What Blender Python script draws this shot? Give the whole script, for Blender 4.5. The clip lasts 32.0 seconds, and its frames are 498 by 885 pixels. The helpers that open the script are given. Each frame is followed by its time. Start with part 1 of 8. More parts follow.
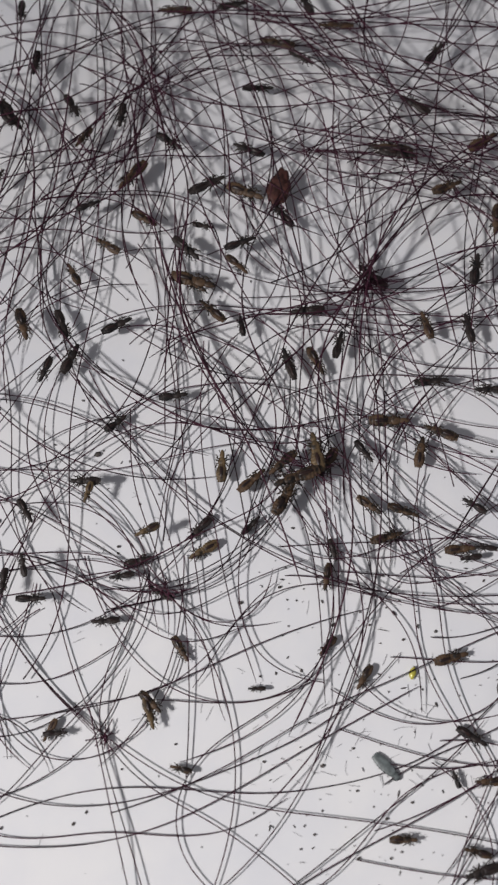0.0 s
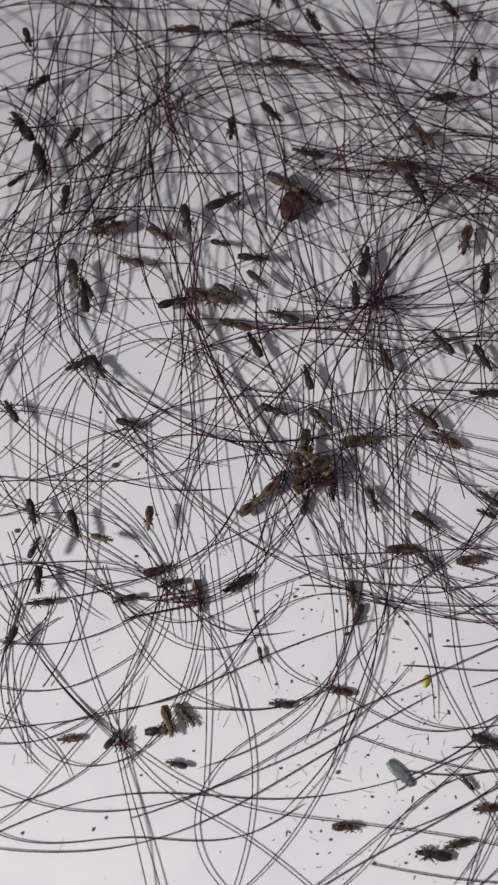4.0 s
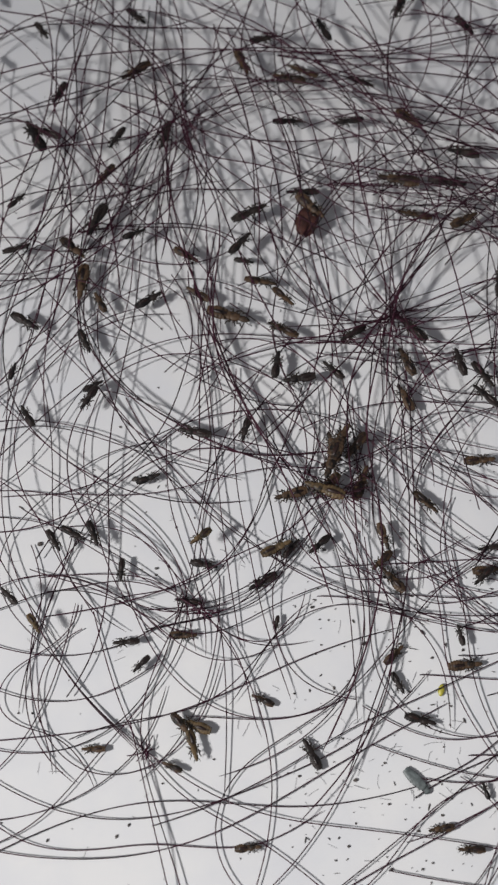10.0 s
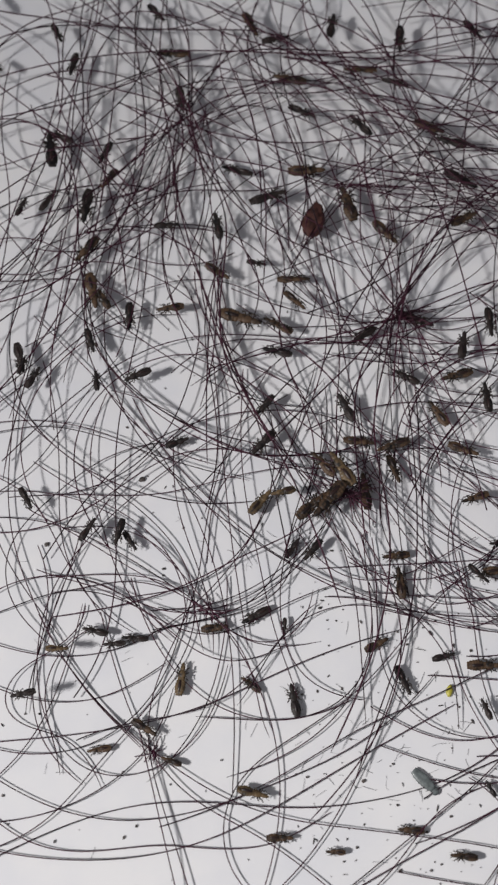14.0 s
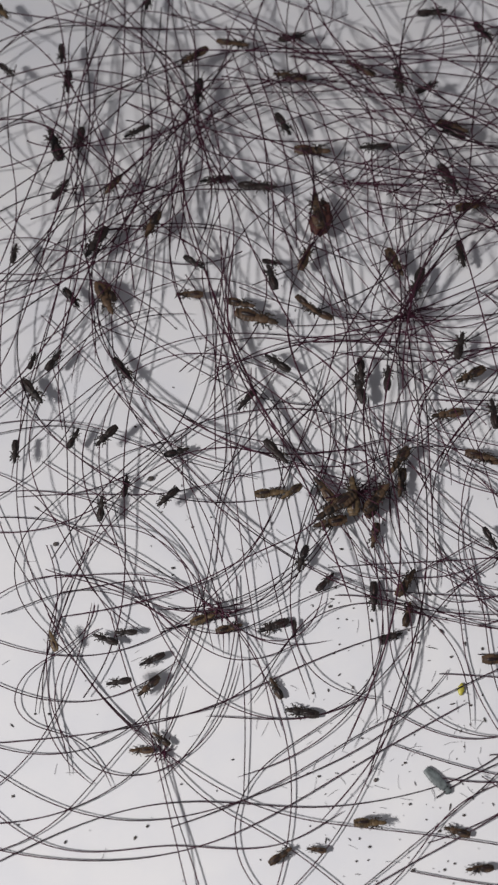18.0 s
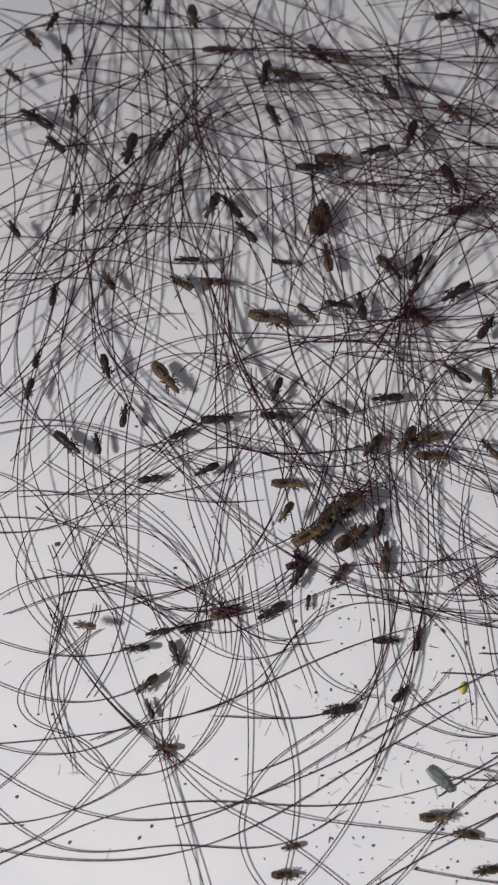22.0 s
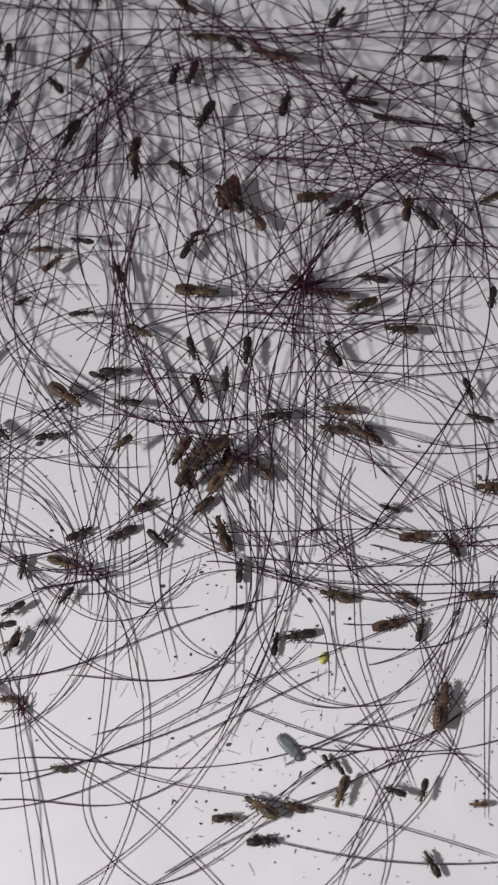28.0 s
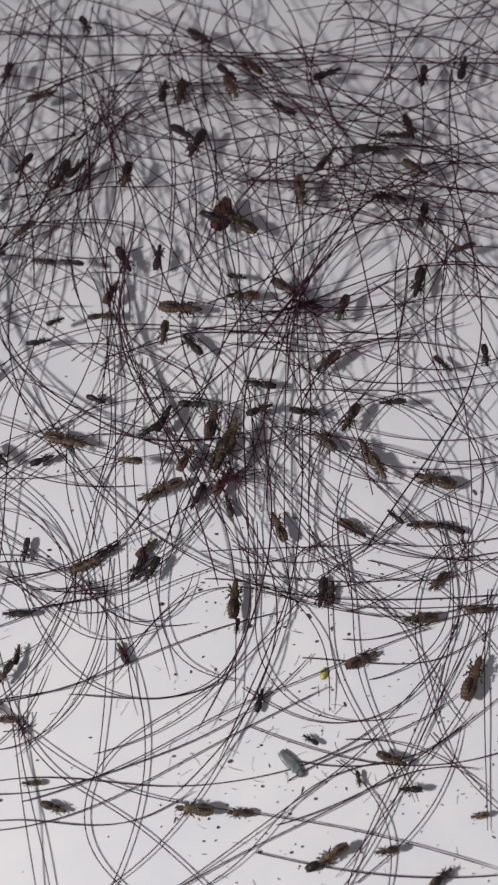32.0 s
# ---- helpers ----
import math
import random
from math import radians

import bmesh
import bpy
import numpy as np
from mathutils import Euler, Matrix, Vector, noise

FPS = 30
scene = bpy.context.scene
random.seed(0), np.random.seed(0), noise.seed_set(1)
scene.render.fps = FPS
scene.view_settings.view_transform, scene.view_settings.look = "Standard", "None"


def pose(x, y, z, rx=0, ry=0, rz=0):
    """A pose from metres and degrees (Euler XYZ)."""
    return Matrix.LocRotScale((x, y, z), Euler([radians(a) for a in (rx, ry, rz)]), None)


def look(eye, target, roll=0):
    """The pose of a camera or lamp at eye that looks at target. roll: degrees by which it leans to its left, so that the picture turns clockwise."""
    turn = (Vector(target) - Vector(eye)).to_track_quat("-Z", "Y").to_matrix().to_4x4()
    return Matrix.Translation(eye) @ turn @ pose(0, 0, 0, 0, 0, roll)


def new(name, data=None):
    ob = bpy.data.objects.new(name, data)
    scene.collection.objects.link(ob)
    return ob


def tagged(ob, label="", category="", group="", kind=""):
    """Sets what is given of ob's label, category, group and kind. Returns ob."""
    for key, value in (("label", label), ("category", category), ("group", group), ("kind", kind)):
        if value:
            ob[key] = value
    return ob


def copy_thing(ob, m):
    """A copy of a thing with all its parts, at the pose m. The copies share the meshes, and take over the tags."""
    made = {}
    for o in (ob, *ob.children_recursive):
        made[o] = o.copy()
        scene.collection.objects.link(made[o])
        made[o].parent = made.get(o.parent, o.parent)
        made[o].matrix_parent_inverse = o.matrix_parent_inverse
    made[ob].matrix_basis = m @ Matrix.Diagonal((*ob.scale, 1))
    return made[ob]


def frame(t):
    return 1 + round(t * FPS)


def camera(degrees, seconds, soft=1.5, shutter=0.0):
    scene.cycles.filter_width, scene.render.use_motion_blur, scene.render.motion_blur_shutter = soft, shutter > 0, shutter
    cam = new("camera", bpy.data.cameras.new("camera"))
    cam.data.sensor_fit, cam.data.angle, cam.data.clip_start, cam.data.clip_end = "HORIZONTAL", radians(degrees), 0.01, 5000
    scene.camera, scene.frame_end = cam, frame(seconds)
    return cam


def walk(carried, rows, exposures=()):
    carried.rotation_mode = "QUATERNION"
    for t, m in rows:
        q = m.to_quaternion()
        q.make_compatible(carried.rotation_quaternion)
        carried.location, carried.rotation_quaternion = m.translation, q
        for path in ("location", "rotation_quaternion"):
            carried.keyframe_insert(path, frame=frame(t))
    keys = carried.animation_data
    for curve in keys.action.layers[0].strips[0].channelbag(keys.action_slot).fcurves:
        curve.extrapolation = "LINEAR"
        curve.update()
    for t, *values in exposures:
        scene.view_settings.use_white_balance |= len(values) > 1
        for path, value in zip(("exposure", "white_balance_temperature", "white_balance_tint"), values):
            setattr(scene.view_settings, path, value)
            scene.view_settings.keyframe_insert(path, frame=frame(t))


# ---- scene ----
# A tangle of combed-out hair with live head lice on a white sheet, seen close up. Lengths below are in millimetres.
MM = 0.001
cam = camera(24.2, 32.0, soft=2.45, shutter=0.0)
cam.data.dof.use_dof, cam.data.dof.focus_distance, cam.data.dof.aperture_fstop = True, 0.0745, 120.0
PATH = (
    (0, 2.468, -31.402, 69.047, 23.235, -0.148, 0.03),
    (0.5, 2.372, -31.541, 69.373, 23.372, -0.23, 0.088),
    (1, 2.336, -31.494, 69.408, 23.337, -0.198, 0.045),
    (1.5, 2.061, -31.824, 69.785, 23.589, -0.416, -0.013),
    (2, 1.879, -32.027, 69.958, 23.773, -0.564, -0.163),
    (2.5, 1.486, -31.996, 70.224, 23.88, -0.371, -0.075),
    (3, 0.718, -31.445, 70.589, 23.411, -0.914, -0.069),
    (3.5, 0.066, -31.705, 70.375, 23.674, -1.266, -0.074),
    (5.5, 1.246, -31.962, 70.654, 23.783, -0.459, 0.056),
    (6, 1.257, -31.762, 71.129, 23.701, -0.468, 0.039),
    (6.5, 1.143, -31.859, 71.271, 23.782, -0.237, 0.062),
    (7, 0.968, -31.724, 71.546, 23.71, -0.248, 0.044),
    (7.5, 0.559, -31.4, 71.655, 23.416, -0.411, 0.114),
    (8, 0.349, -31.443, 71.916, 23.531, -0.414, 0.13),
    (8.5, 0.452, -31.508, 71.91, 23.654, -0.077, 0.099),
    (9, 0.834, -31.53, 71.929, 23.66, 0.097, 0.083),
    (9.5, 0.775, -31.504, 72.048, 23.65, 0.1, -0.015),
    (10, 0.647, -31.551, 72.028, 23.689, 0.125, -0.013),
    (10.5, 0.478, -31.591, 71.8, 23.726, 0.074, 0.081),
    (11, 0.53, -31.55, 71.941, 23.744, 0.059, 0.018),
    (11.5, -0.108, -31.646, 72.08, 23.824, -0.28, 0.045),
    (12, 0.281, -31.667, 72.02, 23.811, -0.117, 0.05),
    (12.5, 0.265, -31.704, 71.638, 23.829, 0.068, -0.033),
    (13, 0, -31.917, 71.634, 24.016, 0, 0),
    (13.5, 0.013, -31.824, 71.818, 23.979, 0.034, 0.005),
    (15.5, -0.349, -32.437, 71.543, 24.469, -0.228, -0.162),
    (16, -0.8, -32.613, 71.549, 24.655, -0.102, -0.33),
    (16.5, -0.933, -32.488, 71.614, 24.548, -0.199, -0.252),
    (17, -1.471, -32.609, 71.349, 24.714, -0.462, -0.119),
    (17.5, -1.057, -32.531, 71.525, 24.634, -0.126, -0.116),
    (18, -0.442, -32.253, 71.298, 24.342, 0.195, -0.204),
    (18.5, -1.384, -32.123, 71.338, 24.274, -0.126, -0.361),
    (19, -1.831, -32.328, 71.341, 24.446, -0.444, -0.378),
    (19.5, -2.076, -32.568, 71.161, 24.62, -0.653, -0.439),
    (20, -2.217, -32.487, 71.175, 24.557, -0.774, -0.434),
    (20.5, -1.906, -32.202, 71.445, 24.268, -0.638, -0.33),
    (21, -2.007, -31.918, 71.492, 24.066, -0.824, -0.418),
    (21.5, -2.058, -32.084, 71.607, 24.195, -0.888, -0.507),
    (22, -1.935, -31.999, 71.535, 24.1, -0.777, -0.616),
    (22.5, -2.091, -32.305, 71.451, 24.374, -0.684, -0.668),
    (23, -2.054, -32.328, 71.443, 24.338, -1.043, -0.716),
    (23.5, -2.411, -32.402, 71.442, 24.53, -1.257, -0.761),
    (24, -2.164, -32.43, 71.248, 24.443, -1.08, -0.889),
    (24.5, -1.481, -32.885, 70.677, 24.671, -1.073, -0.891),
    (25, 3.886, -32.136, 70.778, 23.25, 0.303, 0.242),
    (25.5, 12.133, -33.836, 69.303, 24.556, 3.813, 1.687),
    (27.5, 13.431, -34.601, 69.645, 24.88, 3.956, 2.997),
    (28, 14.065, -34.996, 69.647, 25.313, 4.313, 2.998),
    (28.5, 13.955, -35.149, 69.465, 25.624, 3.909, 2.692),
    (29, 13.694, -35.214, 69.746, 25.738, 3.978, 2.489),
    (29.5, 13.594, -35.464, 69.61, 26.045, 3.987, 2.433),
    (30, 13.657, -35.772, 70.017, 26.414, 3.79, 2.472),
    (30.5, 13.597, -35.778, 69.915, 26.552, 3.828, 2.322),
    (31, 13.485, -35.95, 69.883, 26.709, 3.694, 2.266),
    (31.5, 12.958, -36.072, 69.561, 26.74, 3.626, 2.068),
    (32, 12.753, -35.945, 69.82, 26.698, 3.48, 1.992),
)
# the phone's white balance drifts a little towards magenta and back
BALANCE = ((0, 0, 6500, 12), (3, 0, 6500, 13), (8, 0, 6500, 12), (9.5, 0, 6500, 9), (12, 0, 6500, 12), (16, 0, 6500, 10.5),
           (19, 0, 6500, 12), (24, 0, 6500, 12), (25, 0, 6500, 10.5), (28, -0.02, 6500, 14), (30, -0.02, 6500, 14.5), (31, 0, 6500, 11), (32, 0, 6500, 12.5))
walk(cam, [(t, pose(x * MM, y * MM, z * MM, rx, ry, rz)) for t, x, y, z, rx, ry, rz in PATH], BALANCE)

# ---- light: one small lamp beside the lens, and the dim room ----
world = bpy.data.worlds.new("room")
world.use_nodes = True
scene.world = world
world.node_tree.nodes["Background"].inputs["Color"].default_value = (0.93, 0.93, 1.0, 1)
world.node_tree.nodes["Background"].inputs["Strength"].default_value = 0.172
lamp_data = bpy.data.lights.new("phone_torch", "AREA")
lamp_data.shape, lamp_data.size, lamp_data.energy = "DISK", 23 * MM, 0.1125
lamp_data.color = (0.990, 0.966, 0.953)
lamp = new("phone_torch", lamp_data)
lamp.matrix_world = look((-146 * MM, -76 * MM, 150 * MM), (84 * MM, -14 * MM, 0))
lamp_data.spread = radians(80)


# ---- materials ----
def material(name, base, rough, vary=None, scale=2000.0, bump=0.0, coat=0.0, random_by=0.0, spec=0.5):
    """A principled material whose colour drifts between base and vary on two scales, with a fine relief."""
    m = bpy.data.materials.new(name)
    m.use_nodes = True
    nt = m.node_tree
    b = nt.nodes["Principled BSDF"]
    b.inputs["Roughness"].default_value = rough
    b.inputs["Specular IOR Level"].default_value = spec
    b.inputs["Coat Weight"].default_value = coat
    co = nt.nodes.new("ShaderNodeTexCoord")
    coarse, fine = nt.nodes.new("ShaderNodeTexNoise"), nt.nodes.new("ShaderNodeTexNoise")
    coarse.inputs["Scale"].default_value, fine.inputs["Scale"].default_value = scale * 0.17, scale
    fine.inputs["Detail"].default_value = 5
    for n in (coarse, fine):
        nt.links.new(co.outputs["Object"], n.inputs["Vector"])
    mix = nt.nodes.new("ShaderNodeMix")
    mix.data_type = "RGBA"
    mix.inputs["A"].default_value = (*base, 1)
    mix.inputs["B"].default_value = (*(vary or base), 1)
    add = nt.nodes.new("ShaderNodeMath")
    add.operation = "ADD"
    nt.links.new(coarse.outputs["Fac"], add.inputs[0])
    nt.links.new(fine.outputs["Fac"], add.inputs[1])
    ramp = nt.nodes.new("ShaderNodeMapRange")
    ramp.inputs["From Min"].default_value, ramp.inputs["From Max"].default_value = 0.75, 1.25
    nt.links.new(add.outputs[0], ramp.inputs["Value"])
    fac = ramp.outputs["Result"]
    if random_by:
        info = nt.nodes.new("ShaderNodeObjectInfo")
        r = nt.nodes.new("ShaderNodeMath")
        r.operation, r.use_clamp = "MULTIPLY_ADD", True
        r.inputs[1].default_value = random_by
        nt.links.new(info.outputs["Random"], r.inputs[0])
        nt.links.new(fac, r.inputs[2])
        sub = nt.nodes.new("ShaderNodeMath")
        sub.operation, sub.use_clamp = "SUBTRACT", True
        sub.inputs[1].default_value = random_by / 2
        nt.links.new(r.outputs[0], sub.inputs[0])
        fac = sub.outputs[0]
    nt.links.new(fac, mix.inputs["Factor"])
    nt.links.new(mix.outputs["Result"], b.inputs["Base Color"])
    if bump:
        bp = nt.nodes.new("ShaderNodeBump")
        bp.inputs["Strength"].default_value, bp.inputs["Distance"].default_value = 0.5, bump
        nt.links.new(fine.outputs["Fac"], bp.inputs["Height"])
        nt.links.new(bp.outputs["Normal"], b.inputs["Normal"])
    return m


PAPER = material("white_paper", (0.80, 0.80, 0.80), 0.62, (0.735, 0.745, 0.77), 420, 0.000012)
HAIR = material("dark_hair", (0.014, 0.004, 0.007), 0.42, (0.085, 0.018, 0.042), 900, random_by=0.5, spec=0.25)
HAIR_SINGLE = material("dark_brown_hair", (0.012, 0.004, 0.007), 0.42, (0.068, 0.018, 0.035), 900, random_by=0.6, spec=0.25)
SKIN_DARK = material("louse_dark_skin", (0.004, 0.0035, 0.004), 0.5, (0.034, 0.024, 0.021), 5000, 0.00007, coat=0.08, random_by=0.5, spec=0.3)
SKIN_BROWN = material("louse_brown_skin", (0.006, 0.0045, 0.004), 0.5, (0.118, 0.070, 0.039), 5000, 0.00007, coat=0.1, random_by=0.6, spec=0.3)
SKIN_TAN = material("louse_tan_skin", (0.014, 0.010, 0.007), 0.5, (0.175, 0.115, 0.055), 3800, 0.00007, coat=0.12, random_by=0.6, spec=0.35)
LEG = material("louse_leg", (0.034, 0.022, 0.013), 0.4, (0.009, 0.006, 0.006), 5000, coat=0.2, random_by=0.6)
GUT = material("blood_filled_gut", (0.008, 0.004, 0.004), 0.4, (0.035, 0.013, 0.009), 5000, random_by=0.5)
SHED = material("shed_skin", (0.17, 0.195, 0.195), 0.45, (0.035, 0.042, 0.042), 3400, 0.00007, coat=0.15)
YELLOW = material("yellow_grain", (0.48, 0.44, 0.06), 0.4, (0.30, 0.26, 0.04), 3500, 0.00003, coat=0.4)
SPECK = material("dark_dust", (0.035, 0.03, 0.028), 0.7, (0.12, 0.10, 0.09), 6000, random_by=0.7)
CLOT = material("red_brown_scab", (0.022, 0.009, 0.008), 0.6, (0.105, 0.040, 0.032), 2200, 0.00009, spec=0.3)
FIBRE = material("grey_lint", (0.20, 0.20, 0.20), 0.7, (0.42, 0.42, 0.43), 3000)


# ---- helpers for building ----
def mesh_of(name, verts, faces, mat, smooth=True):
    me = bpy.data.meshes.new(name)
    me.from_pydata(verts, [], faces)
    me.materials.append(mat)
    if smooth:
        me.polygons.foreach_set("use_smooth", [True] * len(me.polygons))
    me.update()
    return me


def part(name, bm, mat, parent, label=""):
    """One bmesh, in millimetres, as one mesh object under a thing or a part."""
    bmesh.ops.scale(bm, vec=(MM, MM, MM), verts=bm.verts)
    me = bpy.data.meshes.new(name)
    bm.to_mesh(me)
    bm.free()
    me.materials.append(mat)
    me.polygons.foreach_set("use_smooth", [True] * len(me.polygons))
    ob = new(name, me)
    ob.parent = parent
    return tagged(ob, label)


def tube(points, radii, sides=6):
    """Rings round a line of points, closed at both ends: vertices and faces, in metres."""
    p = np.asarray(points, float)
    d = np.gradient(p, axis=0)
    d /= np.linalg.norm(d, axis=1)[:, None] + 1e-12
    a = np.cross(d, (0.12, 0.05, 1.0))
    a /= np.linalg.norm(a, axis=1)[:, None] + 1e-12
    b = np.cross(d, a)
    ang = np.arange(sides) * 2 * np.pi / sides
    ring = a[:, None] * np.cos(ang)[None, :, None] + b[:, None] * np.sin(ang)[None, :, None]
    v = (p[:, None] + ring * np.asarray(radii)[:, None, None]).reshape(-1, 3)
    n = len(p)
    f = [(i * sides + k, i * sides + (k + 1) % sides, (i + 1) * sides + (k + 1) % sides, (i + 1) * sides + k) for i in range(n - 1) for k in range(sides)]
    f += [tuple(range(sides)), tuple((n - 1) * sides + k for k in reversed(range(sides)))]
    return v * MM, f


def curl_line(x, y, heading, length, turns, z, lift=0.45, step=0.35):
    """A hair's line: it sets out from (x, y) and bends by the given degrees per millimetre at even stations, sagging to its ends."""
    n = max(8, int(length / step))
    s = np.linspace(0, 1, n)
    k = np.interp(s, np.linspace(0, 1, len(turns)), turns)
    th = np.radians(heading + np.concatenate(([0], np.cumsum((k[1:] + k[:-1]) / 2 * length / (n - 1)))))
    ds = length / (n - 1)
    px = x + np.concatenate(([0], np.cumsum(np.cos((th[1:] + th[:-1]) / 2) * ds)))
    py = y + np.concatenate(([0], np.cumsum(np.sin((th[1:] + th[:-1]) / 2) * ds)))
    phase = (x * 1.7 + y * 0.9) % 6.28
    pz = z * (1 - lift + lift * np.sin(np.pi * s)) * (1 + 0.18 * np.sin(s * 9 + phase)) + 0.05
    return np.stack([px, py, pz], 1)


def strand(x, y, heading, length, turns, z, thick=0.076):
    line = curl_line(x, y, heading, length, turns, z)
    r = np.full(len(line), thick * 0.555)
    r[-4:] *= (0.9, 0.75, 0.6, 0.4)
    v, f = tube(line - line[0], r, 6)
    ob = new("hair_strand", mesh_of("hair_strand", v.tolist(), f, HAIR_SINGLE))
    ob.location = line[0] * MM
    shape = "long curving" if length > 22 else "short curved"
    lie = "lying on the white paper" if z < 0.75 else "arching over the white paper" if z < 1.5 else "raised in the hair tangle"
    return tagged(ob, "%s dark brown human hair %s" % (shape, lie), "hair", "loose hairs")


def lock(x, y, z, heading, spread, count, length, back, seed):
    """A lock: many hairs that cross at one knot and fan out from it."""
    rng = np.random.default_rng(seed)
    thing = tagged(new("hair_lock"), "knotted lock of dark reddish-brown hair fanning out", "hair lock", "hair locks")
    thing.location = (x * MM, y * MM, 0)
    for i in range(max(4, int(count * 0.26))):
        h = heading + rng.normal(0, spread * 0.85)
        L = length * rng.uniform(0.7, 1.5)
        B = back * rng.uniform(0.4, 1.4)
        c = rng.normal(0.5, 1.0) * 3.4
        jx, jy = rng.normal(0, 0.8, 2)
        k = rng.normal(0, 2.2)
        zz = z * rng.uniform(0.45, 1.15)
        fore = curl_line(jx, jy, h, L, (c * 0.5, c + k, c - k), zz, lift=0.0)
        aft = curl_line(jx, jy, h + 180, B, (-c * 0.5, -c - k * 0.5), zz, lift=0.0)
        line = np.concatenate([aft[::-1], fore[1:]])
        s = np.linspace(0, 1, len(line))
        line[:, 2] = zz * (0.5 + 0.5 * np.sin(np.pi * s)) + 0.08 + 0.12 * np.sin(s * 11 + i)
        r = np.full(len(line), rng.uniform(0.030, 0.041))
        r[-4:] *= (0.9, 0.75, 0.6, 0.4)
        v, f = tube(line, r, 5)
        ob = new("strand", mesh_of("strand", v.tolist(), f, HAIR))
        ob.parent = thing
    return thing


def tangle(count, x0, x1, y0, y1, z, longest, seed, thick=0.036):
    """A mat of long curling hairs that cross one another at random."""
    rng = np.random.default_rng(seed)
    vs, fs, base = [], [], 0
    for i in range(count):
        L = rng.uniform(0.4, 1.0) * longest
        m = rng.choice((-1, 1)) * rng.uniform(1.5, 7.5)
        k = rng.normal(m, 1.6, 4)
        h = rng.uniform(0, 360)
        line = curl_line(0, 0, h, L, k, z * rng.uniform(0.35, 1.2))
        mid = line[len(line) // 2].copy()
        line[:, 0] += rng.uniform(x0, x1) - mid[0]
        line[:, 1] += rng.uniform(y0, y1) - mid[1]
        r = np.full(len(line), thick * rng.uniform(0.80, 1.12))
        r[-4:] *= (0.9, 0.75, 0.6, 0.4)
        v, f = tube(line, r, 5)
        vs.append(v)
        fs += [tuple(base + q for q in face) for face in f]
        base += len(v)
    ob = new("hair_tangle", mesh_of("hair_tangle", np.concatenate(vs).tolist(), fs, HAIR))
    return tagged(ob, "loose mat of long dark curling hairs", "hair", kind="stuff")


# ---- the sheet ----
def paper_sheet():
    n = 40
    v, f = [], []
    for j in range(n + 1):
        for i in range(n + 1):
            x, y = (i / n - 0.5) * 0.30, (j / n - 0.5) * 0.42
            v.append((x, y, -0.00003 + 0.00002 * noise.noise((x * 60, y * 60, 0))))
    for j in range(n):
        for i in range(n):
            a = j * (n + 1) + i
            f.append((a, a + 1, a + n + 2, a + n + 1))
    ob = new("paper_ground", mesh_of("paper_ground", v, f, PAPER))
    thick = ob.modifiers.new("thickness", "SOLIDIFY")
    thick.thickness, thick.offset = 0.0002, -1
    return tagged(ob, "sheet of smooth white paper lying flat", "paper", kind="structure")


paper_sheet()


# ---- the lice ----
def blob(bm, x, y, z, rx, ry, rz, sub=2):
    r = bmesh.ops.create_icosphere(bm, subdivisions=sub, radius=1)
    for v in r["verts"]:
        v.co = Vector((v.co.x * rx + x, v.co.y * ry + y, v.co.z * rz + z))
    return r["verts"]


def limb(points, radii):
    bm = bmesh.new()
    v, f = tube(points, radii, 6)
    vs = [bm.verts.new(Vector(p) / MM) for p in v]
    for q in f:
        bm.faces.new([vs[i] for i in q])
    bmesh.ops.recalc_face_normals(bm, faces=bm.faces)
    return bm


def body_of(stations, n=18, flat=0.45, rise=0.0):
    """A flattened body lofted through (position, half width) stations along x."""
    bm = bmesh.new()
    rings = []
    for s, w in stations:
        rings.append([bm.verts.new((s, w * math.cos(a), rise + w ** 0.7 * flat * 0.75 * math.sin(a) * (1.0 if math.sin(a) > 0 else 0.6))) for a in [2 * math.pi * k / n for k in range(n)]])
    for r0, r1 in zip(rings, rings[1:]):
        for k in range(n):
            bm.faces.new((r0[k], r0[(k + 1) % n], r1[(k + 1) % n], r1[k]))
    bm.faces.new(rings[0])
    bm.faces.new(rings[-1])
    bmesh.ops.recalc_face_normals(bm, faces=bm.faces)
    return bm


